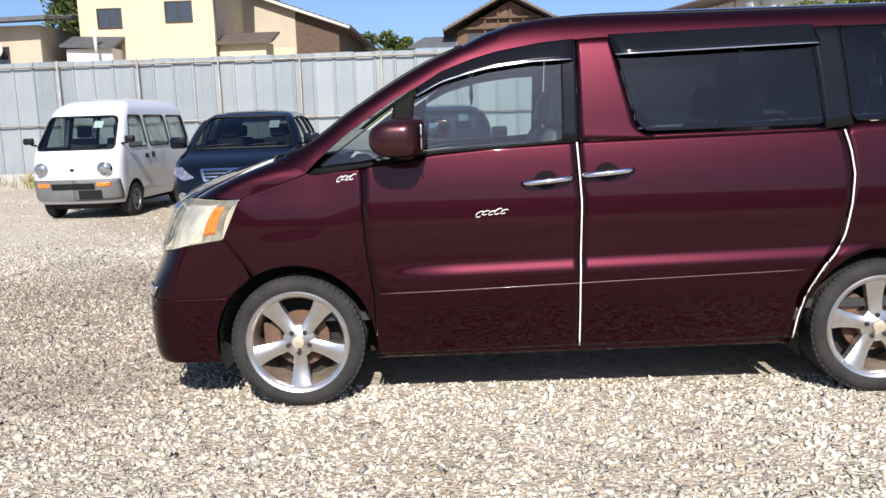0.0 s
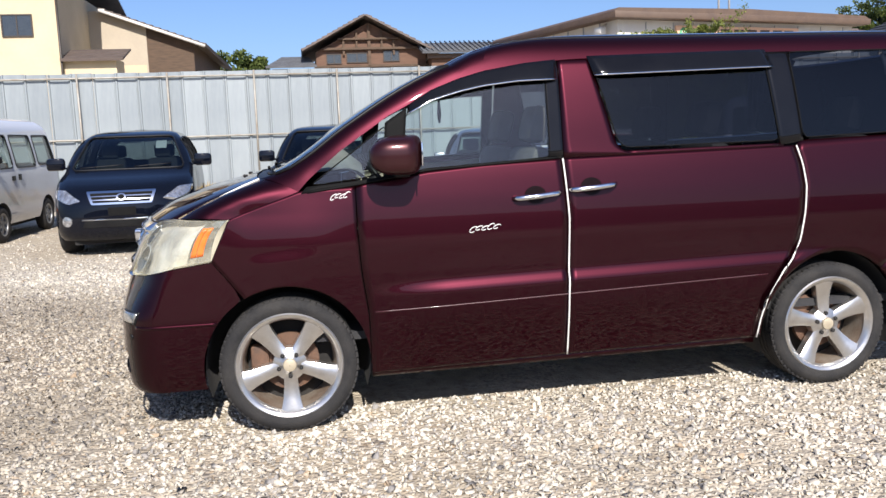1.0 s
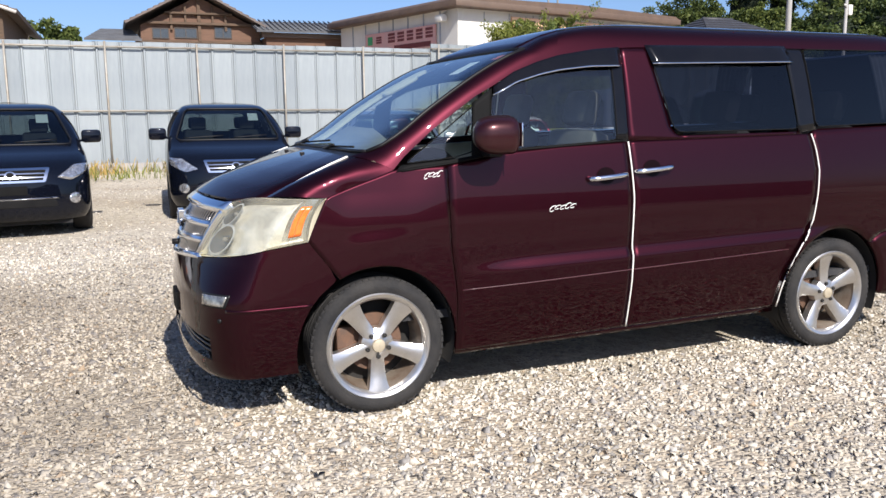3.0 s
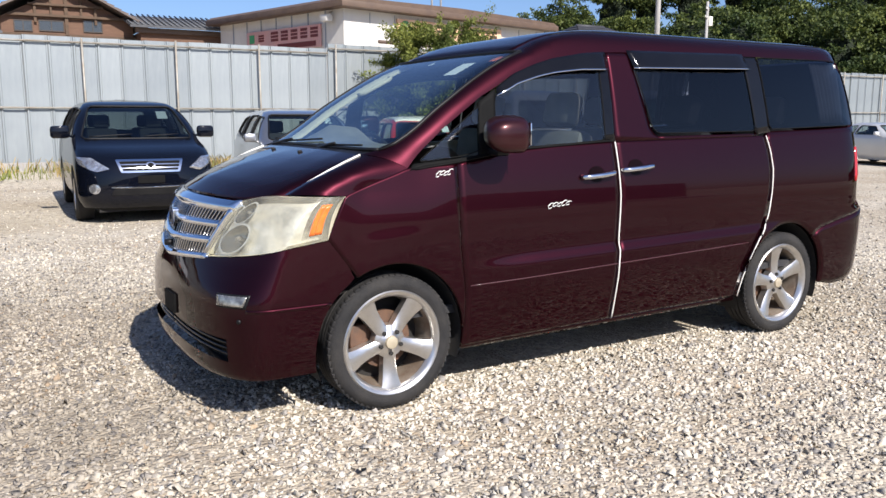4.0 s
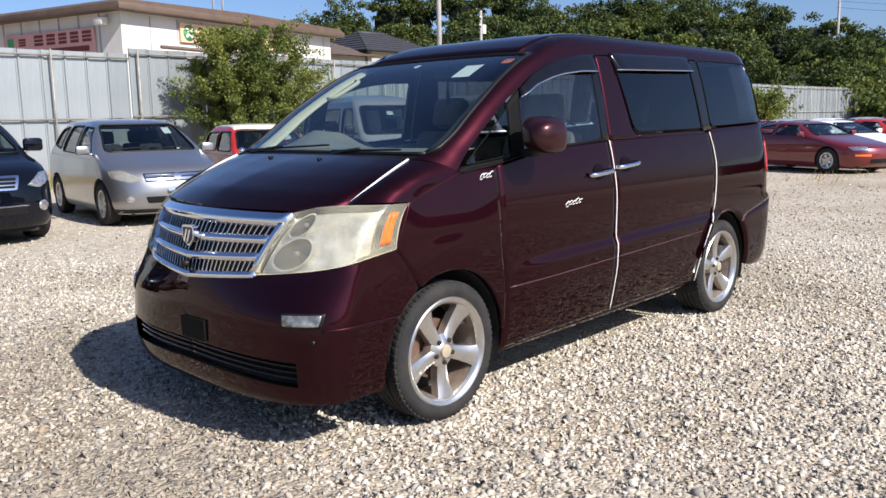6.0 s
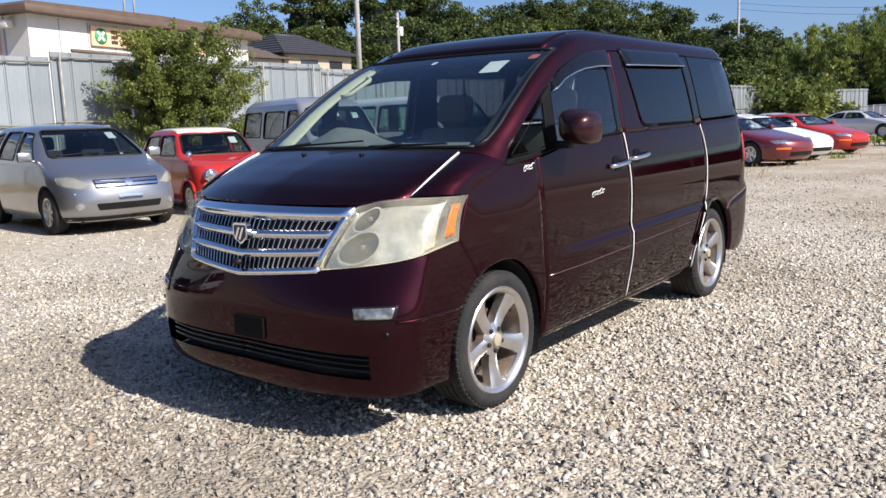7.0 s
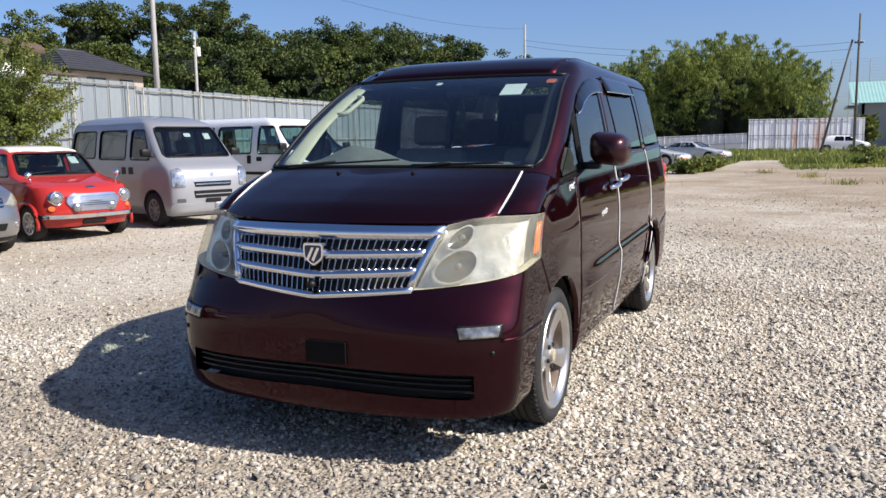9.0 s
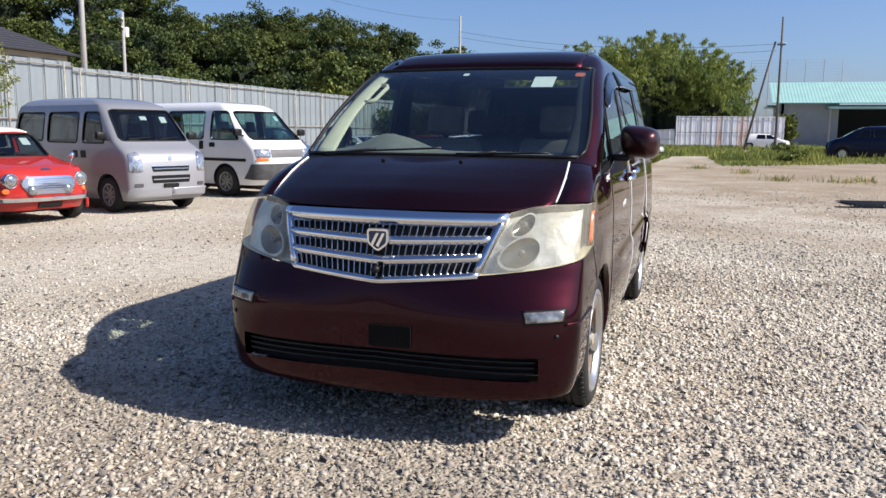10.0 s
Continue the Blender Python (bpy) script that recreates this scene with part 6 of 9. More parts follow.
def suv(m, label):
    return make_car("suv", label, m, SUV, M_BLACKP, 2.66, 0.36,
                    [[(0.45, 1.13), (1.35, 1.14), (1.38, 1.54), (0.95, 1.52)], [(1.48, 1.17), (2.35, 1.18), (2.3, 1.56), (1.5, 1.55)], [(2.5, 1.2), (3.25, 1.24), (3.1, 1.54), (2.45, 1.56)]],
                    [(-0.76, 1.11), (0.76, 1.11), (0.58, 1.57), (-0.58, 1.57)], [(-0.62, 1.17), (0.62, 1.17), (0.52, 1.52), (-0.52, 1.52)], 3.66, cab=(0.62, 0.35), rim_mat=M_ALLOY, spokes=5,
                    papers=((-0.42, 1.46, 0.075, 0.055),), mirror=(0.5, 0.88, 1.2, M_BLACKP, 1.25), glass=G_DEEP, seats=((1.0, 0.38), (1.95, 0.38)), wheel_w=0.22, arch=0.05, category="car",
                    side_glass=[G_TINT, G_DARK, G_DARK],
                    lamps=(("headlamp", "wrap", [(0.5, 0.74), (0.66, 0.7), (0.85, 0.79), (0.875, 0.885), (0.7, 0.875)], 0.02, M_CARLAMP, 0.008, True, "clear slanted headlamp"),
                           ("grille_frame", "front", [(-0.37, 0.69), (0.37, 0.69), (0.43, 0.855), (-0.43, 0.855)], 0.02, M_CHROME, 0.01, False, "chrome grille"),
                           ("grille_gap", "front", [(-0.345, 0.715), (0.345, 0.715), (0.352, 0.74), (-0.352, 0.74)], 0.005, M_RUBBER, 0.014, False, ""),
                           ("grille_gap", "front", [(-0.36, 0.757), (0.36, 0.757), (0.368, 0.784), (-0.368, 0.784)], 0.005, M_RUBBER, 0.014, False, ""),
                           ("grille_gap", "front", [(-0.375, 0.801), (0.375, 0.801), (0.383, 0.828), (-0.383, 0.828)], 0.005, M_RUBBER, 0.014, False, ""),
                           ("emblem", "front", [(0.06 * math.cos(t), 0.772 + 0.043 * math.sin(t)) for t in np.linspace(0, math.tau, 17)[:-1]], 0.0, M_CHROME, 0.024, False, "oval chrome emblem"),
                           ("emblem_gap", "front", [(0.04 * math.cos(t), 0.772 + 0.027 * math.sin(t)) for t in np.linspace(0, math.tau, 17)[:-1]], 0.0, M_RUBBER, 0.028, False, ""),
                           ("plate_bar", "front", [(-0.17, 0.55), (0.17, 0.55), (0.17, 0.65), (-0.17, 0.65)], 0.01, M_RUBBER, 0.012, False, "empty black plate holder"),
                           ("lower_trim", "wrap", [(0.002, 0.487), (0.5, 0.492), (0.5, 0.507), (0.002, 0.502)], 0.004, M_CHROME, 0.008, True, ""),
                           ("lower_intake", "front", [(-0.5, 0.4), (0.5, 0.4), (0.46, 0.485), (-0.46, 0.485)], 0.03, M_BLACK, 0.006, False, ""),
                           ("fog_lamp", "wrap", disc(0.69, 0.48, 0.065), 0.0, M_CARLAMP, 0.008, True, "round chrome fog lamp")))


suv(pose(-2.35, 7.15, 0, 0, 0, 95), "glossy black SUV with chrome grille facing the yard")
suv(pose(0.48, 7.87, 0, 0, 0, 87), "second black SUV parked beside silver hatchback")
# silver hatchback
HATCH = Hull(X0=[(0.18, -0.62), (0.28, -0.73), (0.45, -0.78), (0.62, -0.76), (0.78, -0.66), (0.87, -0.42), (0.95, -0.1), (1.0, 0.1), (1.05, 0.2), (1.3, 0.6), (1.42, 0.85), (1.48, 1.15), (1.515, 1.6), (1.53, 2.0)],
             W=[(0.18, 0.78), (0.3, 0.83), (0.6, 0.847), (0.9, 0.83), (1.02, 0.8), (1.4, 0.62), (1.47, 0.54), (1.51, 0.38), (1.53, 0.05)],
             X1=[(0.18, 2.95), (0.4, 3.07), (0.8, 3.05), (1.0, 3.0), (1.35, 2.75), (1.46, 2.6), (1.53, 2.1)], a=[(0.18, 0.75), (0.8, 0.7), (1.0, 0.4), (1.45, 0.4), (1.53, 0.1)], n=[(0.18, 3.2), (0.7, 2.6), (0.95, 3.0), (1.02, 5), (1.45, 5), (1.53, 2.5)], b=0.3, m=3.2)
make_car("hatchback", "silver compact hatchback with yellowed headlamps", pose(3.2, 8.12, 0, 0, 0, 82) @ Matrix.Diagonal((1.02, 1.02, 1.02, 1)), HATCH, M_SILVER, 2.37, 0.31,
         [[(0.42, 1.0), (1.2, 1.0), (1.22, 1.4), (0.85, 1.38)], [(1.3, 1.0), (2.05, 1.02), (1.95, 1.41), (1.32, 1.41)], [(2.18, 1.05), (2.6, 1.12), (2.45, 1.36), (2.1, 1.4)]],
         [(-0.68, 1.03), (0.68, 1.03), (0.55, 1.42), (-0.55, 1.42)], [(-0.56, 1.02), (0.56, 1.02), (0.5, 1.36), (-0.5, 1.36)], 3.07, cab=(0.5, 0.3), rim_mat=M_ALLOY, spokes=7,
         papers=((-0.4, 1.34, 0.06, 0.045),), mirror=(0.42, 0.84, 1.06, M_SILVER, 0.95), seats=((0.9, 0.35), (1.7, 0.35)), wheel_w=0.18, category="car", side_glass=[G_TINT, G_DARK, G_DARK],
         lamps=(("headlamp", "wrap", [(0.44, 0.66), (0.62, 0.62), (0.79, 0.68), (0.80, 0.78), (0.66, 0.79)], 0.03, M_HAZE, 0.01, True, "yellowed headlamp"),
                ("headlamp_bowl", "wrap", [(0.46, 0.67), (0.62, 0.64), (0.77, 0.69), (0.78, 0.77), (0.66, 0.775)], 0.03, M_CARLAMP, 0.004, True, ""),
                ("grille_bar", "front", [(-0.42, 0.645), (0.42, 0.645), (0.43, 0.675), (-0.43, 0.675)], 0.01, M_CHROME, 0.012, False, ""),
                ("grille_bar", "front", [(-0.42, 0.695), (0.42, 0.695), (0.43, 0.725), (-0.43, 0.725)], 0.01, M_CHROME, 0.012, False, ""),
                ("grille", "front", [(-0.43, 0.63), (0.43, 0.63), (0.45, 0.745), (-0.45, 0.745)], 0.02, M_BLACK, 0.004, False, "grille with two bright bars"),
                ("emblem", "front", disc(0, 0.685, 0.05), 0.0, M_CHROME, 0.02, False, "round chrome emblem"),
                ("lower_intake", "front", [(-0.42, 0.34), (0.42, 0.34), (0.45, 0.43), (-0.45, 0.43)], 0.02, M_BLACK, 0.005, False, "black lower intake"),
                ("plate_bar", "front", [(-0.16, 0.47), (0.16, 0.47), (0.16, 0.53), (-0.16, 0.53)], 0.01, M_CHROME, 0.014, False, "bare plate bracket"),
                ("fog_lamp", "wrap", disc(0.63, 0.4, 0.045), 0.0, M_CARLAMP, 0.008, True, ""),
                ("lower_lip", "wrap", [(0.002, 0.2), (0.78, 0.2), (0.78, 0.25), (0.002, 0.25)], 0.01, M_BLACK, 0.004, True, "")))
# small red classic car
MINI = Hull(X0=[(0.2, -0.45), (0.28, -0.5), (0.45, -0.53), (0.62, -0.52), (0.74, -0.46), (0.81, -0.2), (0.86, 0.1), (0.9, 0.28), (1.1, 0.5), (1.24, 0.68), (1.3, 0.85), (1.335, 1.1), (1.35, 1.4)],
            W=[(0.2, 0.64), (0.35, 0.69), (0.65, 0.70), (0.85, 0.68), (0.93, 0.655), (1.22, 0.57), (1.28, 0.52), (1.33, 0.4), (1.35, 0.05)],
            X1=[(0.2, 2.35), (0.4, 2.46), (0.7, 2.48), (0.88, 2.42), (1.2, 2.1), (1.3, 1.95), (1.35, 1.5)], a=[(0.2, 0.4), (0.7, 0.45), (0.88, 0.3), (1.3, 0.3), (1.35, 0.1)], n=[(0.2, 3.0), (0.7, 2.6), (0.88, 4), (1.3, 4), (1.35, 2.5)], b=0.3, m=3.0)
mini = make_car("classic_mini_car", "small red classic car with white roof and chrome grille", pose(5.6, 8.36, 0, 0, 0, 76) @ Matrix.Diagonal((1.08, 1.08, 1.06, 1)), MINI, M_RED, 2.035, 0.255,
                [[(0.52, 0.9), (1.25, 0.9), (1.25, 1.22), (0.75, 1.22)], [(1.33, 0.9), (2.0, 0.92), (1.88, 1.2), (1.33, 1.22)]],
                [(-0.58, 0.91), (0.58, 0.91), (0.5, 1.235), (-0.5, 1.235)], [(-0.5, 0.93), (0.5, 0.93), (0.45, 1.2), (-0.45, 1.2)], 2.48, cab=(0.4, 0.3), rim_mat=M_ALLOY, spokes=8,
                papers=((-0.33, 1.14, 0.065, 0.05),), seats=((0.85, 0.3),), wheel_w=0.15, arch=0.035,
                lamps=(("grille", "front", [(-0.3, 0.42), (0.3, 0.42), (0.40, 0.56), (0.33, 0.66), (-0.33, 0.66), (-0.40, 0.56)], 0.06, M_CHROME, 0.012, False, "slatted chrome grille"),
                       ("bumper", "wrap", [(0.002, 0.335), (0.66, 0.335), (0.66, 0.385), (0.002, 0.385)], 0.01, M_CHROME, 0.05, True, "chrome bumper bar"),
                       ("indicator", "wrap", disc(0.56, 0.47, 0.035), 0.0, M_ORANGE, 0.02, True, "amber indicator"),
                       ("badge", "front", [(-0.07, 0.74), (0.07, 0.74), (0.05, 0.765), (-0.05, 0.765)], 0.01, M_CHROME, 0.006, False, ""),
                       ("plate_bar", "front", [(-0.17, 0.24), (0.17, 0.24), (0.17, 0.3), (-0.17, 0.3)], 0.01, M_PLATE, 0.02, False, "black plate bracket")))
round_lamp(mini, MINI, 0.5, 0.61, 0.088)
for i in range(8):
    bm = bmesh.new()
    z = 0.435 + 0.027 * i
    w = 0.3 + 0.1 * math.sin(min(1, i / 5) * 1.5)
    tube(bm, [(float(MINI.front_x(y, z)) - 0.018, y, z) for y in np.linspace(-w, w, 9)], 0.008, 6)
    part("grille_slat", bm, M_CHROME, mini)
for sg in (-1, 1):
    bm = bmesh.new()
    x = float(MINI.front_x(0.26, 0.48)) - 0.05
    lathe(bm, [(0.004, 0.0), (0.05, 0.005), (0.07, 0.03), (0.072, 0.05), (0.04, 0.09)], 20, "x", (x, sg * 0.26, 0.475), True)
    part("driving_lamp", bm, M_LAMP, mini, "round driving lamp")
    bm = bmesh.new()
    tube(bm, [(-0.05, sg * 0.62, 0.8), (-0.05, sg * 0.66, 0.9)], 0.01, 6)
    lathe(bm, [(0.004, -0.03), (0.05, -0.015), (0.055, 0.0), (0.004, 0.002)], 16, "x", (-0.05, sg * 0.66, 0.93))
    part("wing_mirror", bm, M_CHROME, mini, "chrome wing mirror")
    for x in (0, 2.035):
        bm = bmesh.new()
        tube(bm, [(x + 0.29 * math.cos(t), sg * (0.70), 0.255 + 0.29 * math.sin(t)) for t in np.linspace(-0.3, math.pi + 0.3, 20)], 0.028, 6)
        part("wheel_arch_flare", bm, M_RED, mini, "red wheel arch flare")
bm = bmesh.new()
Q = coons([(0.78, -0.5), (0.72, 0), (0.78, 0.5)], [(1.93, -0.48), (1.98, 0), (1.93, 0.48)], [(0.78, -0.5), (1.93, -0.48)], [(0.78, 0.5), (1.93, 0.48)], 14, 14)
grid_mesh(bm, MINI.maps("top")(Q), 0.03, 0.008, ref=(1.3, 0, 0.5))
part("roof", bm, M_CREAM, mini, "white painted roof")
# silver kei van
EVERY = Hull(X0=[(0.2, -0.57), (0.3, -0.63), (0.6, -0.65), (0.85, -0.63), (0.98, -0.55), (1.06, -0.4), (1.1, -0.33), (1.4, -0.06), (1.65, 0.16), (1.75, 0.35), (1.83, 0.8), (1.875, 1.4)],
             W=[(0.2, 0.68), (0.35, 0.72), (0.95, 0.7375), (1.1, 0.72), (1.6, 0.64), (1.72, 0.6), (1.8, 0.5), (1.85, 0.32), (1.875, 0.05)],
             X1=[(0.2, 3.1), (0.5, 3.18), (1.0, 3.18), (1.6, 3.1), (1.78, 3.0), (1.85, 2.7), (1.875, 1.9)], a=[(0.2, 0.26), (1.0, 0.24), (1.6, 0.3), (1.875, 0.1)], n=[(0.2, 4.8), (0.9, 4.6), (1.1, 4.2), (1.875, 3.4)], b=0.25, m=4)
make_car("kei_van", "silver kei van with sliding door and black handles", pose(7.85, 7.95, 0, 0, 0, 71) @ Matrix.Diagonal((1.05, 1.05, 1.05, 1)), EVERY, M_SILVER2, 2.55, 0.285,
         [[(0.05, 1.1), (0.72, 1.1), (0.72, 1.6), (0.3, 1.6)], [(0.88, 1.1), (1.85, 1.1), (1.85, 1.6), (0.88, 1.6)], [(2.0, 1.12), (2.95, 1.12), (2.87, 1.6), (2.0, 1.6)]],
         [(-0.62, 1.14), (0.62, 1.14), (0.55, 1.64), (-0.55, 1.64)], [(-0.58, 1.12), (0.58, 1.12), (0.52, 1.6), (-0.52, 1.6)], 3.18, cab=(0.6, -0.1), papers=((-0.35, 1.5, 0.06, 0.05), (0.02, 1.52, 0.06, 0.03)),
         mirror=(-0.05, 0.75, 1.22, M_BLACK, 0.9), seats=((0.45, 0.32),), wheel_w=0.15, side_glass=[G_DARK, G_DARK, G_DARK],
         lamps=(("headlamp", "wrap", [(0.5, 0.66), (0.68, 0.66), (0.7, 0.7), (0.69, 0.95), (0.56, 0.98), (0.51, 0.9)], 0.03, M_CARLAMP, 0.008, True, "upright clear headlamp"),
                ("grille_slot", "front", [(-0.33, 0.66), (0.33, 0.66), (0.35, 0.745), (-0.35, 0.745)], 0.01, M_BLACK, 0.004, False, "black slotted grille"),
                ("slot_bar", "front", [(-0.32, 0.695), (0.32, 0.695), (0.32, 0.712), (-0.32, 0.712)], 0.003, M_CHROME, 0.01, False, ""),
                ("slot_bar", "front", [(-0.36, 0.745), (0.36, 0.745), (0.36, 0.757), (-0.36, 0.757)], 0.003, M_CHROME, 0.008, False, ""),
                ("grille_slot", "front", [(-0.34, 0.48), (0.34, 0.48), (0.36, 0.6), (-0.36, 0.6)], 0.015, M_BLACK, 0.004, False, "black slotted grille"),
                ("slot_bar", "front", [(-0.33, 0.532), (0.33, 0.532), (0.33, 0.548), (-0.33, 0.548)], 0.003, M_SILVER2, 0.01, False, ""),
                ("bumper_lip", "wrap", [(0.002, 0.27), (0.7, 0.27), (0.7, 0.4), (0.002, 0.4)], 0.03, M_SILVER2, 0.03, True, ""),
                ("fog_slot", "wrap", [(0.5, 0.42), (0.64, 0.42), (0.64, 0.48), (0.5, 0.48)], 0.02, M_DKGREY, 0.005, True, ""),
                ("emblem", "front", disc(0, 0.87, 0.032), 0.0, M_CHROME, 0.01, False, "chrome emblem"),
                ("plate_bar", "front", [(-0.12, 0.41), (0.14, 0.41), (0.14, 0.47), (-0.12, 0.47)], 0.01, M_PLATE, 0.034, False, "bare plate bracket"),
                ("handle_cup", "side", [(0.6, 0.86), (0.75, 0.86), (0.75, 0.98), (0.6, 0.98)], 0.02, M_BLACK, 0.006, True, "black handle cup"),
                ("handle_cup", "side", [(0.85, 0.86), (0.99, 0.86), (0.99, 0.98), (0.85, 0.98)], 0.02, M_BLACK, 0.006, True, "black handle cup"),
                ("bumper_line", "wrap", [(0.002, 0.385), (0.7, 0.385), (0.7, 0.395), (0.002, 0.395)], 0.002, M_GREYPL, 0.006, True, "")))
# white cargo van
CARGO = Hull(X0=[(0.25, -0.82), (0.35, -0.92), (0.6, -0.98), (0.88, -0.97), (1.0, -0.9), (1.12, -0.78), (1.4, -0.45), (1.75, -0.1), (1.85, 0.1), (1.91, 0.5), (1.94, 1.0)],
             W=[(0.25, 0.79), (0.4, 0.83), (1.0, 0.845), (1.2, 0.83), (1.7, 0.74), (1.82, 0.68), (1.89, 0.56), (1.92, 0.4), (1.94, 0.05)],
             X1=[(0.25, 3.3), (0.5, 3.4), (1.0, 3.4), (1.7, 3.32), (1.86, 3.25), (1.91, 3.0), (1.94, 2.4)], a=[(0.25, 0.36), (1.0, 0.34), (1.7, 0.4), (1.94, 0.1)], n=3.8, b=0.25, m=4)
make_car("cargo_van", "white cargo van with grey bumper beside the silver kei van", pose(11.64, 8.12, 0, 0, 0, 76) @ Matrix.Diagonal((1.03, 1.0, 1.04, 1)), CARGO, M_WHITE, 2.33, 0.31,
         [[(-0.42, 1.15), (0.42, 1.15), (0.42, 1.72), (0.0, 1.72)], [(0.62, 1.15), (1.75, 1.15), (1.75, 1.72), (0.62, 1.72)], [(1.9, 1.15), (3.1, 1.15), (3.05, 1.72), (1.9, 1.72)]],
         [(-0.74, 1.15), (0.74, 1.15), (0.65, 1.72), (-0.65, 1.72)], [(-0.66, 1.15), (0.66, 1.15), (0.6, 1.7), (-0.6, 1.7)], 3.4, cab=(0.7, -0.45), papers=((-0.45, 1.6, 0.06, 0.05),),
         glass=glass_mat("green_glass", (0.5, 0.68, 0.65)), mirror=(-0.5, 0.86, 1.3, M_BLACK, 1.0), seats=((0.1, 0.38),), wheel_w=0.17,
         lamps=(("headlamp", "wrap", [(0.5, 0.8), (0.79, 0.8), (0.81, 0.97), (0.5, 0.97)], 0.02, M_CARLAMP, 0.008, True, "rectangular headlamp"),
                ("indicator", "wrap", [(0.56, 0.735), (0.8, 0.735), (0.8, 0.79), (0.56, 0.79)], 0.01, M_ORANGE, 0.01, True, "amber indicator"),
                ("grille", "front", [(-0.48, 0.8), (0.48, 0.8), (0.48, 0.96), (-0.48, 0.96)], 0.02, M_GREYPL, 0.006, False, "grey plastic grille"),
                ("bumper", "wrap", [(0.002, 0.38), (0.835, 0.38), (0.835, 0.68), (0.002, 0.68)], 0.02, M_DKGREY, 0.05, True, "grey plastic bumper"),
                ("side_moulding", "side", [(-0.6, 0.72), (3.2, 0.72), (3.2, 0.78), (-0.6, 0.78)], 0.01, M_BLACK, 0.006, True, "black side moulding"),
                ("handle_cup", "side", [(0.28, 1.0), (0.44, 1.0), (0.44, 1.09), (0.28, 1.09)], 0.02, M_BLACK, 0.008, True, ""),
                ("handle_cup", "side", [(0.62, 0.95), (0.74, 0.95), (0.74, 1.12), (0.62, 1.12)], 0.02, M_BLACK, 0.008, True, "")))
# sports coupes further back in the yard
COUPE = Hull(X0=[(0.16, -0.78), (0.25, -0.88), (0.45, -0.92), (0.6, -0.88), (0.68, -0.7), (0.76, -0.3), (0.84, 0.15), (0.89, 0.4), (1.1, 0.85), (1.2, 1.12), (1.245, 1.35), (1.27, 1.65)],
             W=[(0.16, 0.8), (0.3, 0.85), (0.6, 0.865), (0.8, 0.84), (0.9, 0.79), (1.18, 0.58), (1.24, 0.45), (1.27, 0.05)],
             X1=[(0.16, 3.45), (0.35, 3.55), (0.6, 3.58), (0.82, 3.5), (0.9, 3.2), (0.95, 3.0), (1.18, 2.35), (1.24, 2.1), (1.27, 1.75)], a=[(0.16, 0.9), (0.6, 0.9), (0.85, 0.5), (1.2, 0.4), (1.27, 0.08)], n=[(0.16, 2.8), (0.7, 2.6), (0.9, 4), (1.2, 4), (1.27, 2.2)], b=[(0.16, 0.5), (0.9, 0.5), (1.2, 0.4), (1.27, 0.08)], m=3)


def coupe(m, paint_mat, label):
    return make_car("sports_coupe", label, m, COUPE, paint_mat, 2.53, 0.31, [[(0.75, 0.91), (1.75, 0.91), (1.7, 1.17), (1.12, 1.15)], [(1.83, 0.92), (2.55, 0.94), (2.2, 1.14), (1.8, 1.17)]],
                    [(-0.66, 0.9), (0.66, 0.9), (0.5, 1.18), (-0.5, 1.18)], [(-0.6, 0.94), (0.6, 0.94), (0.48, 1.17), (-0.48, 1.17)], 3.58, cab=(0.4, 0.55), rim_mat=M_ALLOY, spokes=6, glass=G_TINT,
                    mirror=(0.75, 0.84, 0.95, paint_mat, 0.8), seats=((1.2, 0.36),), wheel_w=0.2, arch=0.04,
                    lamps=(("headlamp", "wrap", [(0.4, 0.56), (0.72, 0.56), (0.76, 0.64), (0.44, 0.65)], 0.02, M_CARLAMP, 0.006, True, "slim headlamp"),
                           ("indicator", "wrap", [(0.4, 0.42), (0.7, 0.42), (0.7, 0.47), (0.4, 0.47)], 0.01, M_ORANGE, 0.006, True, "amber indicator"),
                           ("lower_intake", "front", [(-0.4, 0.26), (0.4, 0.26), (0.4, 0.36), (-0.4, 0.36)], 0.02, M_BLACK, 0.006, False, "")))


coupe(pose(18.8, 3.2, 0, 0, 0, 68), M_DKRED, "dark red sports coupe parked on gravel")
c1 = coupe(pose(21.0, 3.2, 0, 0, 0, 68), M_WHITE, "white sports coupe parked beside a red one")
c2 = coupe(pose(24.3, 2.9, 0, 0, 0, 66), M_RED, "bright red sports coupe with black roofline")
c3 = coupe(pose(46.5, 2.2, 0, 0, 0, 72), M_PALES, "silver fastback coupe near the long grass")
for k, (x, y, rz, src) in enumerate(((22.5, 9.2, 75, c3), (25.6, 9.0, 78, c1), (28.7, 8.6, 74, c2), (31.6, 8.2, 76, c3), (34.5, 7.6, 75, c1), (37.5, 7.0, 70, c3), (38.5, 3.6, 76, c3))):
    copy_thing(src, pose(x, y, 0, 0, 0, rz))
hb = [o for o in bpy.data.objects if o.name == "hatchback"][0]
copy_thing(hb, pose(15.6, 9.2, 0, 0, 0, 82))

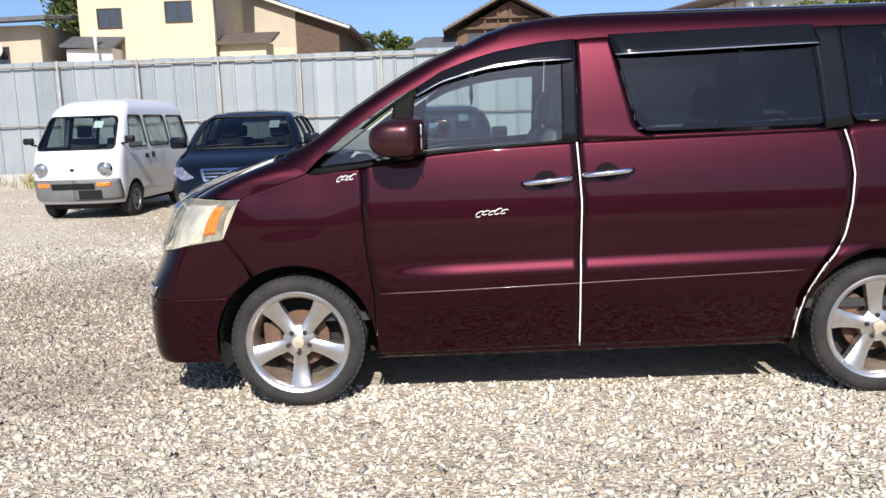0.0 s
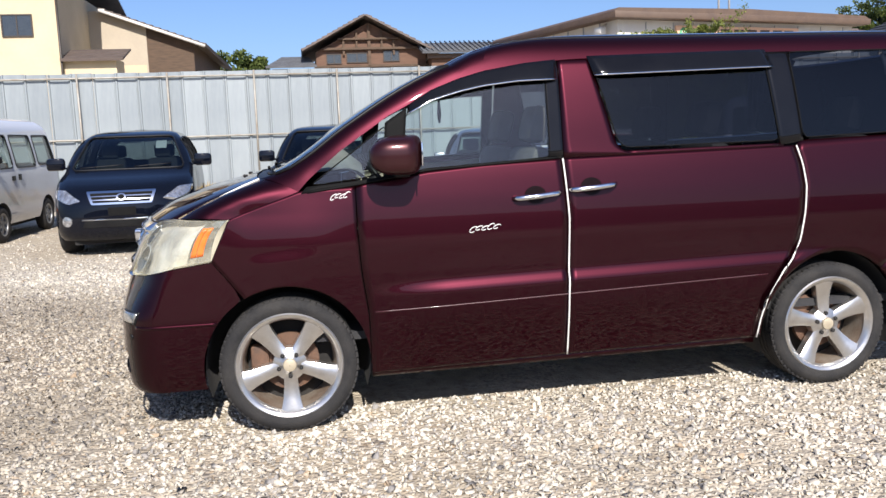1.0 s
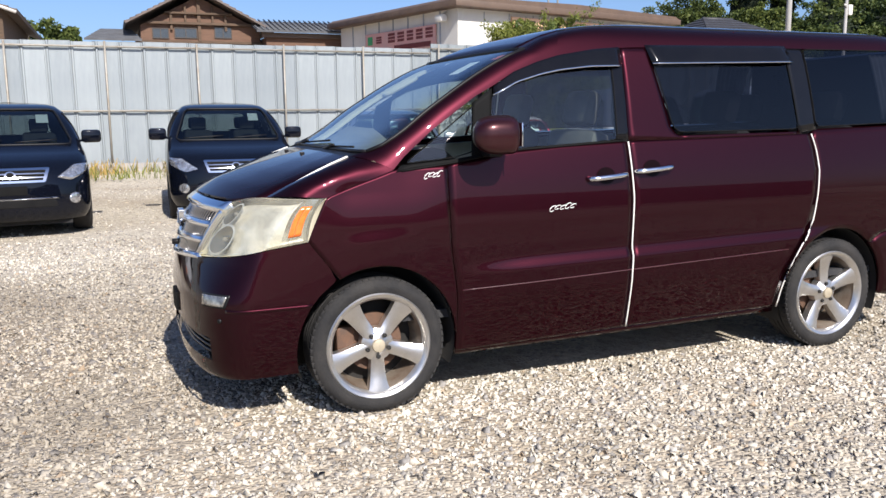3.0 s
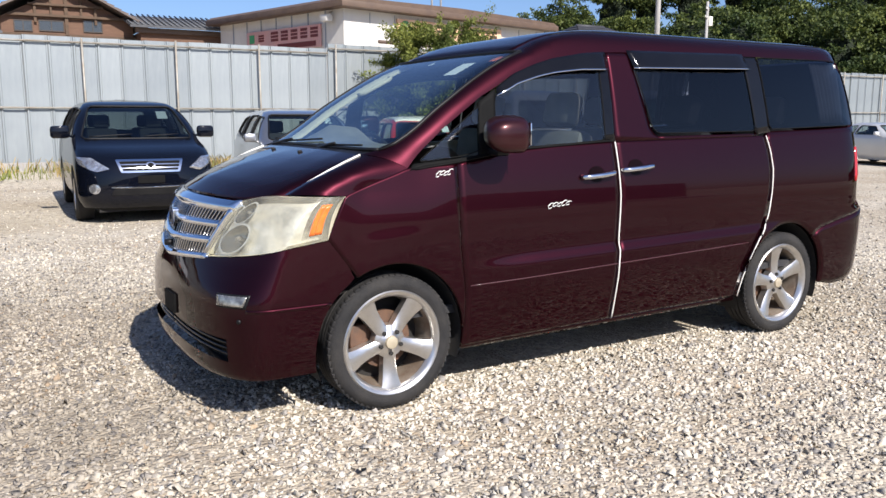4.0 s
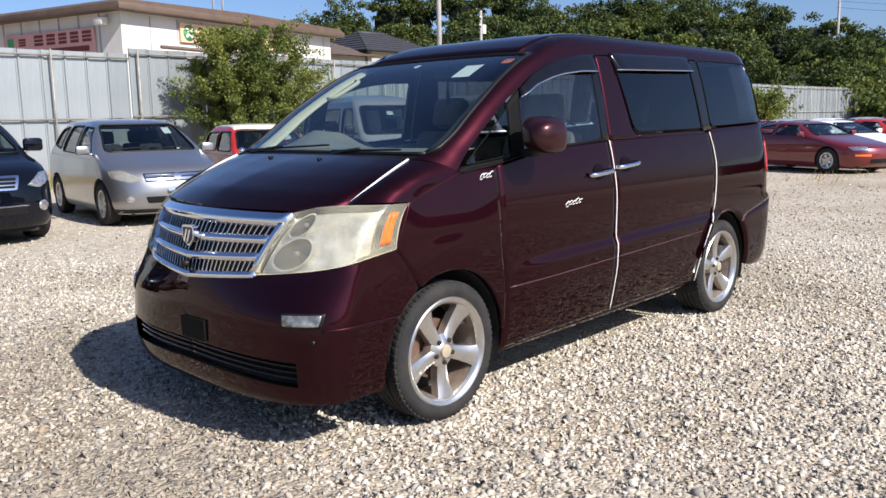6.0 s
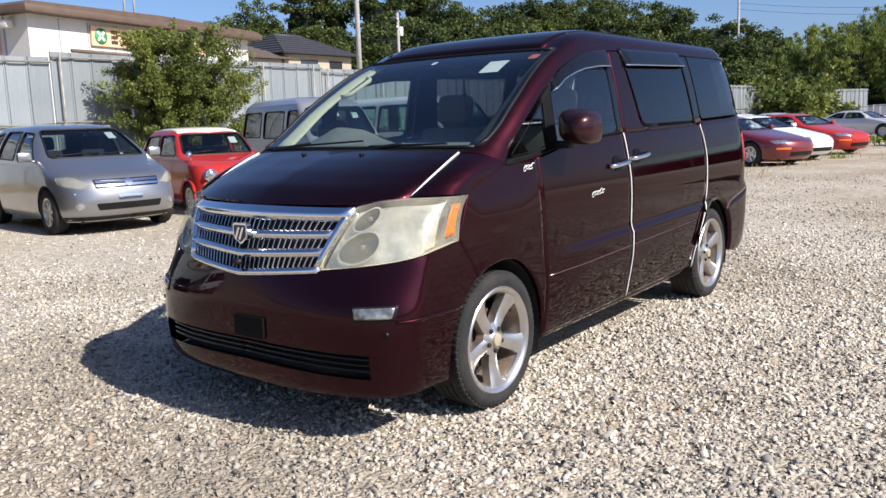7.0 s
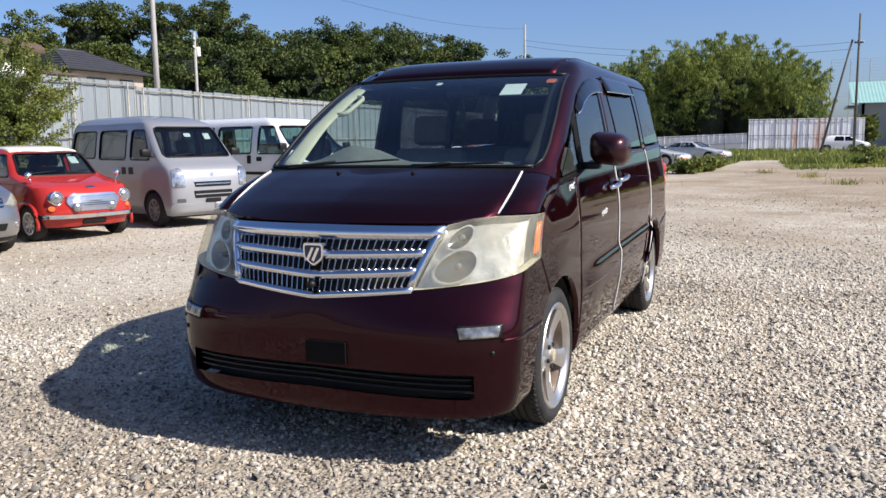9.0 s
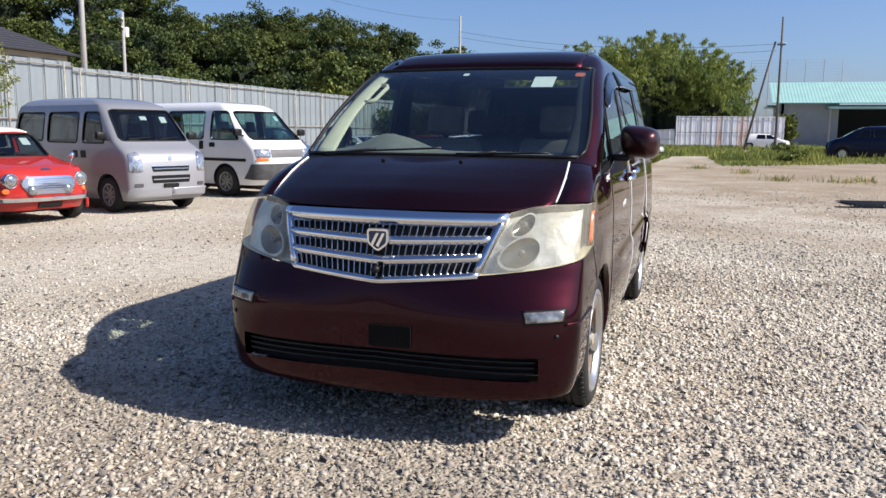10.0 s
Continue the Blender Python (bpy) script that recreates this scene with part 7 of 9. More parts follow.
make_car("minivan", "dark blue minivan standing side-on by the shed", pose(49.8, -8.8, 0, 0, 0, -92), VAN, M_BLUE, 2.9, 0.34,
         [[(0.62, 1.28), (1.4, 1.31), (1.42, 1.74), (1.03, 1.7)], [(1.6, 1.32), (2.6, 1.33), (2.56, 1.77), (1.6, 1.76)], [(2.72, 1.35), (3.6, 1.38), (3.55, 1.8), (2.7, 1.79)]],
         [(-0.7, 1.28), (0.7, 1.28), (0.6, 1.77), (-0.6, 1.77)], None, 3.8, cab=(0.5, 0.4), rim_mat=M_ALLOY, spokes=7, glass=G_DARK, wheel_w=0.2, seats=())
estate = make_car("estate_car", "white estate car parked against the rusty fence", pose(84.2, -8.0, 0, 0, 0, 92) @ Matrix.Diagonal((1.14, 1.05, 1.0, 1)), HATCH, M_WHITE, 2.6, 0.31,
         [[(0.42, 1.0), (1.2, 1.0), (1.22, 1.4), (0.85, 1.38)], [(1.3, 1.0), (2.05, 1.02), (1.95, 1.41), (1.32, 1.41)]],
         [(-0.68, 1.03), (0.68, 1.03), (0.55, 1.42), (-0.55, 1.42)], None, 3.07, cab=(0.5, 0.3), glass=G_DARK, seats=())

# ---- buildings behind the fence ----
M_CREAMW = mat("cream_render", (0.57, 0.47, 0.31), (0.5, 0.41, 0.27), 0.6, 0.85, bump=0.15, bscale=30)
M_TANW = mat("tan_render", (0.42, 0.36, 0.27), (0.36, 0.31, 0.24), 0.8, 0.9)
M_TIMBER = mat("dark_timber", (0.1, 0.06, 0.035), (0.06, 0.04, 0.025), 2, 0.8, stretch=(1, 1, 6))
M_BROWNW = mat("brown_boarding", (0.14, 0.075, 0.045), (0.1, 0.055, 0.035), 1.5, 0.8, stretch=(1, 1, 8))
M_TILE = mat("grey_roof_tile", (0.12, 0.125, 0.135), (0.08, 0.083, 0.09), 2, 0.6, bump=0.4, bscale=20)
M_BROWNTILE = mat("brown_roof_tile", (0.13, 0.1, 0.085), (0.09, 0.07, 0.06), 2, 0.65, bump=0.4, bscale=20)
M_PANEL = mat("white_wall_panel", (0.68, 0.66, 0.6), (0.58, 0.56, 0.52), 0.5, 0.8, stretch=(1, 1, 0.3))
M_FASCIA = mat("brown_fascia", (0.12, 0.08, 0.055), (0.09, 0.06, 0.045), 2, 0.6)
M_GLASSW = mat("window_pane_dark", (0.02, 0.025, 0.03), (0.03, 0.035, 0.04), 3, 0.08, coat=1.0)
M_FRAME = mat("window_frame_bronze", (0.06, 0.05, 0.04), (0.05, 0.04, 0.035), 5, 0.5, metal=0.4)
M_PINKB = mat("faded_red_board", (0.62, 0.32, 0.28), (0.55, 0.34, 0.31), 1.2, 0.6)
M_REDP = mat("dark_letter_paint", (0.12, 0.02, 0.022), (0.16, 0.03, 0.03), 6, 0.6)
M_BLKP = mat("black_letter_paint", (0.05, 0.03, 0.022), (0.08, 0.05, 0.03), 6, 0.6)
M_ORANGEB = mat("faded_orange_board", (0.78, 0.46, 0.27), (0.74, 0.48, 0.32), 1.2, 0.6)
M_WHITEP = mat("white_letter_paint", (0.75, 0.7, 0.6), (0.66, 0.62, 0.55), 6, 0.6)
M_GREENP = mat("green_sign_paint", (0.05, 0.33, 0.13), (0.06, 0.28, 0.12), 6, 0.6)
M_CONC = mat("concrete", (0.36, 0.35, 0.33), (0.28, 0.27, 0.26), 1.5, 0.9, bump=0.1, bscale=40)
M_MINT = mat("mint_metal_roof", (0.33, 0.55, 0.5), (0.28, 0.47, 0.43), 0.5, 0.5, metal=0.1)
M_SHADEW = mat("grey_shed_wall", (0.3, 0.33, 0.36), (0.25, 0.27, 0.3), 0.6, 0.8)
M_WIRE = mat("black_cable", (0.02, 0.02, 0.02), (0.03, 0.03, 0.03), 3, 0.6)


M_DKTILE = mat("dark_roof_tile", (0.045, 0.045, 0.05), (0.03, 0.03, 0.034), 2, 0.6, bump=0.4, bscale=20)


def window_unit(parent, m, w, h, two=True):
    """A framed window standing proud of the wall (local x along the wall, y outwards negative)."""
    bm = bmesh.new()
    for lo, hi in (((-w / 2 - 0.06, -0.07, -0.06), (w / 2 + 0.06, 0.02, 0.0)), ((-w / 2 - 0.06, -0.07, h), (w / 2 + 0.06, 0.02, h + 0.06)),
                   ((-w / 2 - 0.06, -0.07, 0), (-w / 2, 0.02, h)), ((w / 2, -0.07, 0), (w / 2 + 0.06, 0.02, h)), ((-0.025, -0.06, 0), (0.025, 0.02, h))):
        box(bm, lo, hi)
    bm.transform(m)
    o = part("window", bm, M_FRAME, parent)
    for x0, x1 in ((-w / 2, -0.025), (0.025, w / 2)):
        bm = boxes(((x0, -0.035, 0), (x1, -0.028, h)))
        bm.transform(m)
        part("pane", bm, M_GLASSW, o)
    return o


def tiled_slab(bm, a, b, c, d, th=0.12, rows=14):
    """A roof slope between eave a-b and ridge d-c, laid in stepped courses."""
    a, b, c, d = (Vector(p) for p in (a, b, c, d))
    n = (b - a).cross(d - a).normalized()
    if n.z < 0:
        n = -n
    prof = [(0.0, -0.02)]
    for i in range(rows):
        prof += [(i / rows, th), ((i + 1) / rows, th * 0.55)]
    prof.append((1.0, -0.02))
    L = [bm.verts.new(a.lerp(d, t) + n * o) for t, o in prof]
    R = [bm.verts.new(b.lerp(c, t) + n * o) for t, o in prof]
    k = len(prof)
    for i in range(k):
        j = (i + 1) % k
        bm.faces.new((L[i], R[i], R[j], L[j]))
    bm.faces.new(L)
    bm.faces.new(R[::-1])
    bmesh.ops.recalc_face_normals(bm, faces=bm.faces)


def cream_house():
    h = thing("house", pose(-11.5, 38, 0), "cream rendered two-storey house behind the fence", "house", "houses behind the fence")
    part("wall", boxes(((-6.9, 0, 0), (0.1, 12, 9.4))), M_CREAMW, h)
    bm = bmesh.new()
    tiled_slab(bm, (-7.6, -0.8, 9.3), (0.9, -0.8, 9.3), (0.9, 6, 11.6), (-7.6, 6, 11.6))
    tiled_slab(bm, (0.9, 12.8, 9.3), (-7.6, 12.8, 9.3), (-7.6, 6, 11.6), (0.9, 6, 11.6))
    part("roof", bm, M_TILE, h)
    window_unit(h, pose(-5.3, 0, 6.66), 1.15, 0.88)
    window_unit(h, pose(-1.72, 0, 6.84), 1.29, 0.94)
    bm = bmesh.new()
    tube(bm, [(0.14, -0.06, 0), (0.14, -0.06, 9.3)], 0.06, 8)
    part("downpipe", bm, M_FRAME, h)
    bm = bmesh.new()
    tiled_slab(bm, (0.1, -0.2, 5.6), (3.0, -0.2, 5.6), (3.0, 2.0, 6.3), (0.1, 2.0, 6.3), rows=6)
    part("porch_roof", bm, M_BROWNTILE, h)
    part("porch_wall", boxes(((0.12, 0.2, 0), (2.6, 2.0, 5.7))), M_CREAMW, h)
    bm = bmesh.new()
    tiled_slab(bm, (-7.3, -1.6, 5.6), (-4.6, -1.6, 5.45), (-4.6, 0, 6.1), (-7.3, 0, 6.2), rows=6)
    part("lean_to_roof", bm, M_TILE, h)
    part("lean_to_wall", boxes(((-7.1, -1.3, 0), (-4.8, 0, 5.5))), M_PANEL, h)
    bm = bmesh.new()
    tube(bm, [(-5.4, -1.75, 5.2), (-5.4, -1.75, 6.4)], 0.08, 8)
    part("vent_pipe", bm, M_PANEL, h)


def timber_wing():
    h = thing("house", pose(-8.4, 44, 0), "tan and timber farmhouse wing with sloping dark roof", "house", "houses behind the fence")
    bm = bmesh.new()
    prism(bm, [(-3.2, 0), (-0.004, 0), (-0.004, 8.0), (-2.4, 8.86), (-3.2, 8.86)], 0, 15, "y")
    part("wall", bm, M_TANW, h)
    bm = bmesh.new()
    prism(bm, [(0, 0), (2.5, 0), (2.5, 7.08), (0, 8.0)], 0.06, 14.5, "y")
    part("timber_wall", bm, M_TIMBER, h)
    bm = bmesh.new()
    tiled_slab(bm, (3.2, -0.5, 6.85), (3.2, 16, 6.85), (-2.4, 16, 8.9), (-2.4, -0.5, 8.9), 0.16)
    part("roof", bm, M_BROWNTILE, h)
    bm = boxes(((-2.4, -0.53, 8.72), (-2.0, -0.48, 8.9)))
    tube(bm, [(-2.4, -0.5, 8.86), (3.2, -0.5, 6.83)], 0.09, 6)
    part("barge_board", bm, M_PANEL, h)
    part("cream_panel", boxes(((-3.1, -0.03, 0), (-0.1, -0.004, 5.9))), M_CREAMW, h)


def shed_left():
    h = thing("shed", pose(-22.6, 36, 0), "low tan shed with overhanging flat roof", "shed")
    part("wall", boxes(((-7, 0, 0), (3.1, 6, 6.65))), M_TANW, h)
    bm = bmesh.new()
    tiled_slab(bm, (-8, -1.0, 6.55), (3.9, -1.0, 6.8), (3.9, 6.8, 7.8), (-8, 6.8, 7.6), 0.18, 8)
    part("roof", bm, M_TILE, h)
    window_unit(h, pose(0.6, 0, 4.6), 1.7, 1.0)
    bm = bmesh.new()
    for x in (-0.1, 1.0):
        lathe(bm, [(0.01, -0.15), (0.4, -0.1), (0.45, 0.0)], 16, "y", (x, -0.5, 5.5))
    part("satellite_dish", bm, M_PANEL, h)


def brown_house():
    h = thing("house", pose(4.75, 52, 0), "brown boarded house with tiled gable roof and timber braces", "house", "houses behind the fence")
    bm = bmesh.new()
    prism(bm, [(-3.7, 0), (3.8, 0), (3.8, 7.15), (-0.1, 9.15), (-3.7, 7.25)], 0, 11, "y")
    part("wall", bm, M_BROWNW, h)
    for s, (e, ez) in ((-1, (-4.6, 7.25)), (1, (4.55, 6.95))):
        bm = bmesh.new()
        a, b = (e, -1.1, ez), (e, 12, ez)
        tiled_slab(bm, a, b, (-0.35, 12, 9.5), (-0.35, -1.1, 9.5), 0.16, 12)
        part("roof_slope", bm, M_BROWNTILE, h)
    for lo, hi in (((-3.8, -0.16, 6.2), (3.9, -0.01, 6.35)), ((-3.3, -0.3, 7.35), (3.2, -0.02, 7.5)), ((-2.2, -0.3, 8.0), (2.0, -0.02, 8.12)), ((-0.2, -0.2, 6.3), (0.0, -0.01, 9.0)),
                   ((-1.9, -0.2, 7.0), (-1.75, -0.01, 8.1)), ((1.5, -0.2, 7.0), (1.65, -0.01, 8.1)), ((-1.0, -0.2, 7.4), (-0.88, -0.01, 8.6)), ((0.7, -0.2, 7.4), (0.82, -0.01, 8.6))):
        part("timber_brace", boxes((lo, hi)), M_TIMBER, h)
    window_unit(h, pose(1.4, 0, 6.6), 1.0, 0.62)
    window_unit(h, pose(-0.95, 0, 6.55), 1.3, 0.55)
    window_unit(h, pose(-2.5, 0, 6.5), 0.9, 0.55)
    bm = bmesh.new()
    tiled_slab(bm, (-7.0, -1.5, 6.15), (-3.7, -1.5, 6.15), (-4.2, 3, 7.2), (-6.0, 3, 7.2), rows=8)
    part("annex_roof", bm, M_TILE, h)
    part("annex_wall", boxes(((-6.6, -1, 0), (-3.75, 3, 6.1))), M_TANW, h)
    window_unit(h, pose(3.8, 4.0, 6.0, 0, 0, 90), 1.8, 0.9)


def farm_shop():
    """Corner at the fence side; local x runs along the long front, local y back along the short side."""
    h = thing("shop_building", pose(16.5, 36.9, 0, 0, 0, 14), "white-panelled shop building with brown fascia and faded signs", "building")
    part("wall", boxes(((0, 0, 0), (17, 12.8, 7.2))), M_PANEL, h)
    for x in np.arange(1.8, 17, 1.8):
        part("panel_joint", boxes(((x - 0.02, -0.03, 2.0), (x + 0.02, -0.002, 7.0))), M_SHADEW, h)
    for y in np.arange(1.6, 12.6, 1.6):
        part("panel_joint", boxes(((-0.03, y - 0.05, 2.0), (-0.002, y + 0.05, 7.1))), M_SHADEW, h)
    bm = bmesh.new()
    box(bm, (-0.7, -0.8, 7.1), (17.6, 13.4, 7.42), 0.02)
    part("fascia", bm, M_FASCIA, h, "brown roof fascia")
    bm = bmesh.new()
    prism(bm, [(-0.7, 7.42), (17.6, 7.42), (17.2, 7.6), (8.3, 7.75), (-0.4, 7.6)], -0.7, 13.2, "y")
    part("roof", bm, M_FASCIA, h)
    s = part("sign_board", boxes(((-0.16, 1.9, 5.2), (-0.05, 9.4, 6.42))), M_PINKB, h, "faded pink-red sign board with dark red bars")
    for i, (y0, y1, z0, z1) in enumerate(((2.1, 3.0, 5.75, 6.3), (3.1, 3.95, 5.75, 6.3), (4.05, 4.9, 5.75, 6.3), (5.0, 5.9, 5.75, 6.3), (6.0, 6.95, 5.75, 6.3), (7.5, 8.3, 5.8, 6.2), (2.3, 6.2, 5.28, 5.62))):
        if i == 6:
            part("letter_bar", boxes(((-0.175, y0, z0), (-0.161, y1 - 0.12, z1 - 0.06))), M_REDP, s)
            continue
        for c, d in ((0.0, 0.28), (0.38, 0.62), (0.72, 1.0)):
            part("letter_bar", boxes(((-0.175, y0, z0 + c * (z1 - z0)), (-0.161, y1 - 0.2, z0 + d * (z1 - z0)))), M_REDP, s)
    part("letter_bar", boxes(((-0.175, 8.55, 5.75), (-0.161, 9.1, 6.25))), M_GREENP, s)
    s = part("sign_board", boxes(((3.7, -0.16, 5.85), (12.5, -0.05, 6.85))), M_ORANGEB, h, "faded orange sign board with green disc")
    bm = bmesh.new()
    lathe(bm, [(0.42, 0.0), (0.42, -0.02), (0.01, -0.02)], 24, "y", (4.3, -0.162, 6.35))
    part("sign_disc", bm, M_GREENP, s, "green round logo plate")
    bm = bmesh.new()
    for a in range(4):
        box(bm, (-0.07, -0.012, 0.06), (0.07, 0.0, 0.32), 0.0, Matrix.Translation((4.3, -0.184, 6.35)) @ pose(0, 0, 0, 0, 45 + 90 * a, 0))
    part("sign_petal", bm, M_WHITEP, s)
    for i, x in enumerate((5.0, 5.75, 6.75, 7.7, 8.65, 9.6, 10.55, 11.4)):
        w = 0.45 if i == 0 else 0.68
        for c, d in ((0.0, 0.18), (0.26, 0.44), (0.52, 0.7)):
            part("letter_bar", boxes(((x, -0.175, 6.0 + c), (x + w, -0.161, 6.0 + d))), M_BLKP, s)
    bm = bmesh.new()
    tube(bm, [(2.0, -0.5, 5.45), (14, -0.5, 5.45)], 0.1, 8)
    part("awning_roll", bm, M_FASCIA, h)
    bm = bmesh.new()
    box(bm, (-0.6, 0.7, 6.45), (-0.2, 1.3, 6.8), 0.03)
    tube(bm, [(-0.4, 1.0, 6.8), (0.0, 1.0, 7.0)], 0.04, 6)
    part("floodlight", bm, M_PANEL, h)
    for x in (9.4, 10.2):
        bm = bmesh.new()
        tube(bm, [(x, 3, 7.5), (x, 3, 10.5)], 0.06, 8)
        part("roof_pole", bm, M_CONC, h)


def annex():
    h = thing("house", pose(11.3, 50.5, 0), "low tiled-roof building beside the shop", "house", "houses behind the fence")
    part("wall", boxes(((-2.6, 0, 0), (2.8, 6, 6.6))), M_BROWNW, h)
    part("eave_band", boxes(((-2.9, -0.3, 6.55), (2.9, 0.05, 6.85))), M_FASCIA, h)
    bm = bmesh.new()
    tiled_slab(bm, (-3.3, -0.7, 6.85), (3.2, -0.7, 6.85), (3.2, 3.5, 7.9), (-3.3, 3.5, 7.9), rows=9)
    part("roof", bm, M_TILE, h)
    for x in np.arange(-3.2, 3.2, 0.35):
        bm = bmesh.new()
        tube(bm, [(x, -0.72, 7.0), (x, 3.4, 8.05)], 0.05, 6)
        part("tile_roll", bm, M_TILE, h)


def hip_house(m, w, d, hw, hr, wall, tile, label):
    h = thing("house", m, label, "house", "houses behind the fence")
    part("wall", boxes(((-w / 2, 0, 0), (w / 2, d, hw))), wall, h)
    e = 0.7
    A, B, C, D = (-w / 2 - e, -e, hw), (w / 2 + e, -e, hw), (w / 2 + e, d + e, hw), (-w / 2 - e, d + e, hw)
    R0, R1 = (-w * 0.2, d / 2, hr), (w * 0.2, d / 2, hr)
    for a, b, c, dd in ((A, B, R1, R0), (C, D, R0, R1), (B, C, R1, R1), (D, A, R0, R0)):
        bm = bmesh.new()
        tiled_slab(bm, a, b, c, dd, 0.12, 8)
        bmesh.ops.remove_doubles(bm, verts=bm.verts, dist=0.001)
        part("roof_slope", bm, tile, h)
    bm = bmesh.new()
    tube(bm, [R0, R1], 0.16, 8)
    part("ridge", bm, tile, h)
    window_unit(h, pose(-w * 0.15, 0, hw - 1.6), 1.8, 1.1)
    window_unit(h, pose(w * 0.25, 0, hw - 1.6), 1.4, 1.1)


cream_house()
timber_wing()
shed_left()
brown_house()
farm_shop()
annex()
hip_house(pose(48.2, 50, 0), 8.0, 8, 7.4, 9.4, M_TANW, M_DKTILE, "tan house with dark hipped tile roof")
hip_house(pose(41.4, 50, 0), 5.0, 7, 6.9, 8.3, M_TANW, M_BROWNTILE, "low house with brown hipped tile roof")


def warehouse():
    h = thing("warehouse", pose(106, -9.5, 0, 0, 0, 0), "open-fronted shed with mint-green metal roof", "building")
    part("wall", boxes(((0, -6.5, 0), (0.3, 0, 5.4)), ((0, -0.3, 0), (14, 0, 5.4)), ((13.7, -40, 0), (14, 0, 5.4)), ((0, -40, 0), (14, -39.7, 5.4))), M_SHADEW, h)
    bm = bmesh.new()
    a, b, c, d = Vector((-1.2, 1.2, 5.3)), Vector((-1.2, -41, 5.3)), Vector((7, -41, 8.2)), Vector((7, 1.2, 8.2))
    n = 220
    rows = []
    for i in range(n + 1):
        t = i / n
        up = 0.022 * (i % 2)
        rows.append((bm.verts.new(a.lerp(b, t) + Vector((0, 0, up))), bm.verts.new(d.lerp(c, t) + Vector((0, 0, up)))))
    for p, q in zip(rows, rows[1:]):
        bm.faces.new((p[0], q[0], q[1], p[1]))
    g = bmesh.ops.extrude_face_region(bm, geom=bm.faces[:])
    for v in g["geom"]:
        if isinstance(v, bmesh.types.BMVert):
            v.co.z -= 0.08
    bmesh.ops.recalc_face_normals(bm, faces=bm.faces)
    part("roof", bm, M_MINT, h, "mint-green corrugated roof", 0)
    bm = bmesh.new()
    box(bm, (7, -41, 5.0), (15, 1.2, 5.3))
    part("rear_roof", bm, M_MINT, h)
    part("canopy", boxes(((-3.0, -40, 4.55), (0, -5.0, 4.8))), M_MINT, h)
    for y in (-5.2, -12, -20, -30, -39):
        bm = bmesh.new()
        tube(bm, [(-2.8, y, 0), (-2.8, y, 4.6)], 0.1, 8)
        part("post", bm, M_CONC, h)
    # dark sheet added inside the open shed in place of its shade
    part("dark_interior_wall", boxes(((6, -39, 0), (6.2, -6.5, 5.2))), M_DARK, h)


warehouse()

# ---- rusty fence, poles, net ----
M_RUSTSHEET = mat("streaked_white_sheet", (0.72, 0.74, 0.78), (0.5, 0.51, 0.54), 0.9, 0.6, metal=0.0, obj_random=0.3, stretch=(1.4, 1.4, 0.1))
M_RUSTED = mat("rust_run_sheet", (0.72, 0.72, 0.74), (0.42, 0.17, 0.06), 2.4, 0.7, metal=0.0, stretch=(3.0, 3.0, 0.22))
M_DKPIPE = mat("dark_old_pipe", (0.07, 0.07, 0.075), (0.11, 0.1, 0.09), 5, 0.7)
build_fence(0, 11.3, 0, 0.1, 3.3, "rust-streaked white sheet-steel fence across the field", pose(86.8, 2.2, 0, 0, 0, -75), 2.72, M_RUSTSHEET, M_DKPIPE, (8, 12, 13))
build_fence(0, 13.3, 0, 0.0, 1.95, "low pale sheet-steel fence below the bamboo", pose(85.5, 15.5, -0.45, 0, -1.75, -84.4), 2.72, M_RUSTSHEET, M_DKPIPE)
build_fence(0, 30, 0, 0.1, 3.3, "grey sheet-steel fence bending towards the yard", pose(46, 17.6, 0, 0, 0, -2), 2.2)
build_fence(0, 7.9, 0, 0.1, 3.1, "grey sheet-steel fence end run with rust stains", pose(76, 16.5, 0, 0, 0, -28), 2.2)
bm = bmesh.new()
prism(bm, [(-20.98, 0), (46, 0), (46, 0.34), (-20.98, 0.34)], -0.5, -0.2, "y")
kerb = part("concrete_kerb", bm, M_CONC, None)
kerb.location = (0, 17.45, 0)
tagged(kerb, "low concrete footing along the fence foot", "kerb", kind="structure")


def pole(x, y, h, r, label, arms=(), steps=True):
    p = thing("utility_pole", pose(x, y, 0), label, "utility pole", "poles")
    bm = bmesh.new()
    tube(bm, [(0, 0, 0), (0, 0, h)], [r, r * 0.7], 14)
    part("shaft", bm, M_CONC, p)
    for z, w, a in arms:
        bm = bmesh.new()
        box(bm, (-w, -0.05, z - 0.05), (w, 0.05, z + 0.05), 0.0, pose(0, 0, 0, 0, 0, a))
        part("crossarm", bm, M_FRAME, p)
        for k in (-0.9, -0.4, 0.4, 0.9):
            bm = bmesh.new()
            lathe(bm, [(0.01, z + 0.05), (0.05, z + 0.08), (0.035, z + 0.14), (0.05, z + 0.18), (0.01, z + 0.22)], 10, "z")
            bm.transform(pose(0, 0, 0, 0, 0, a) @ Matrix.Translation((k * w, 0, 0)))
            part("insulator", bm, M_PANEL, p)
    return p


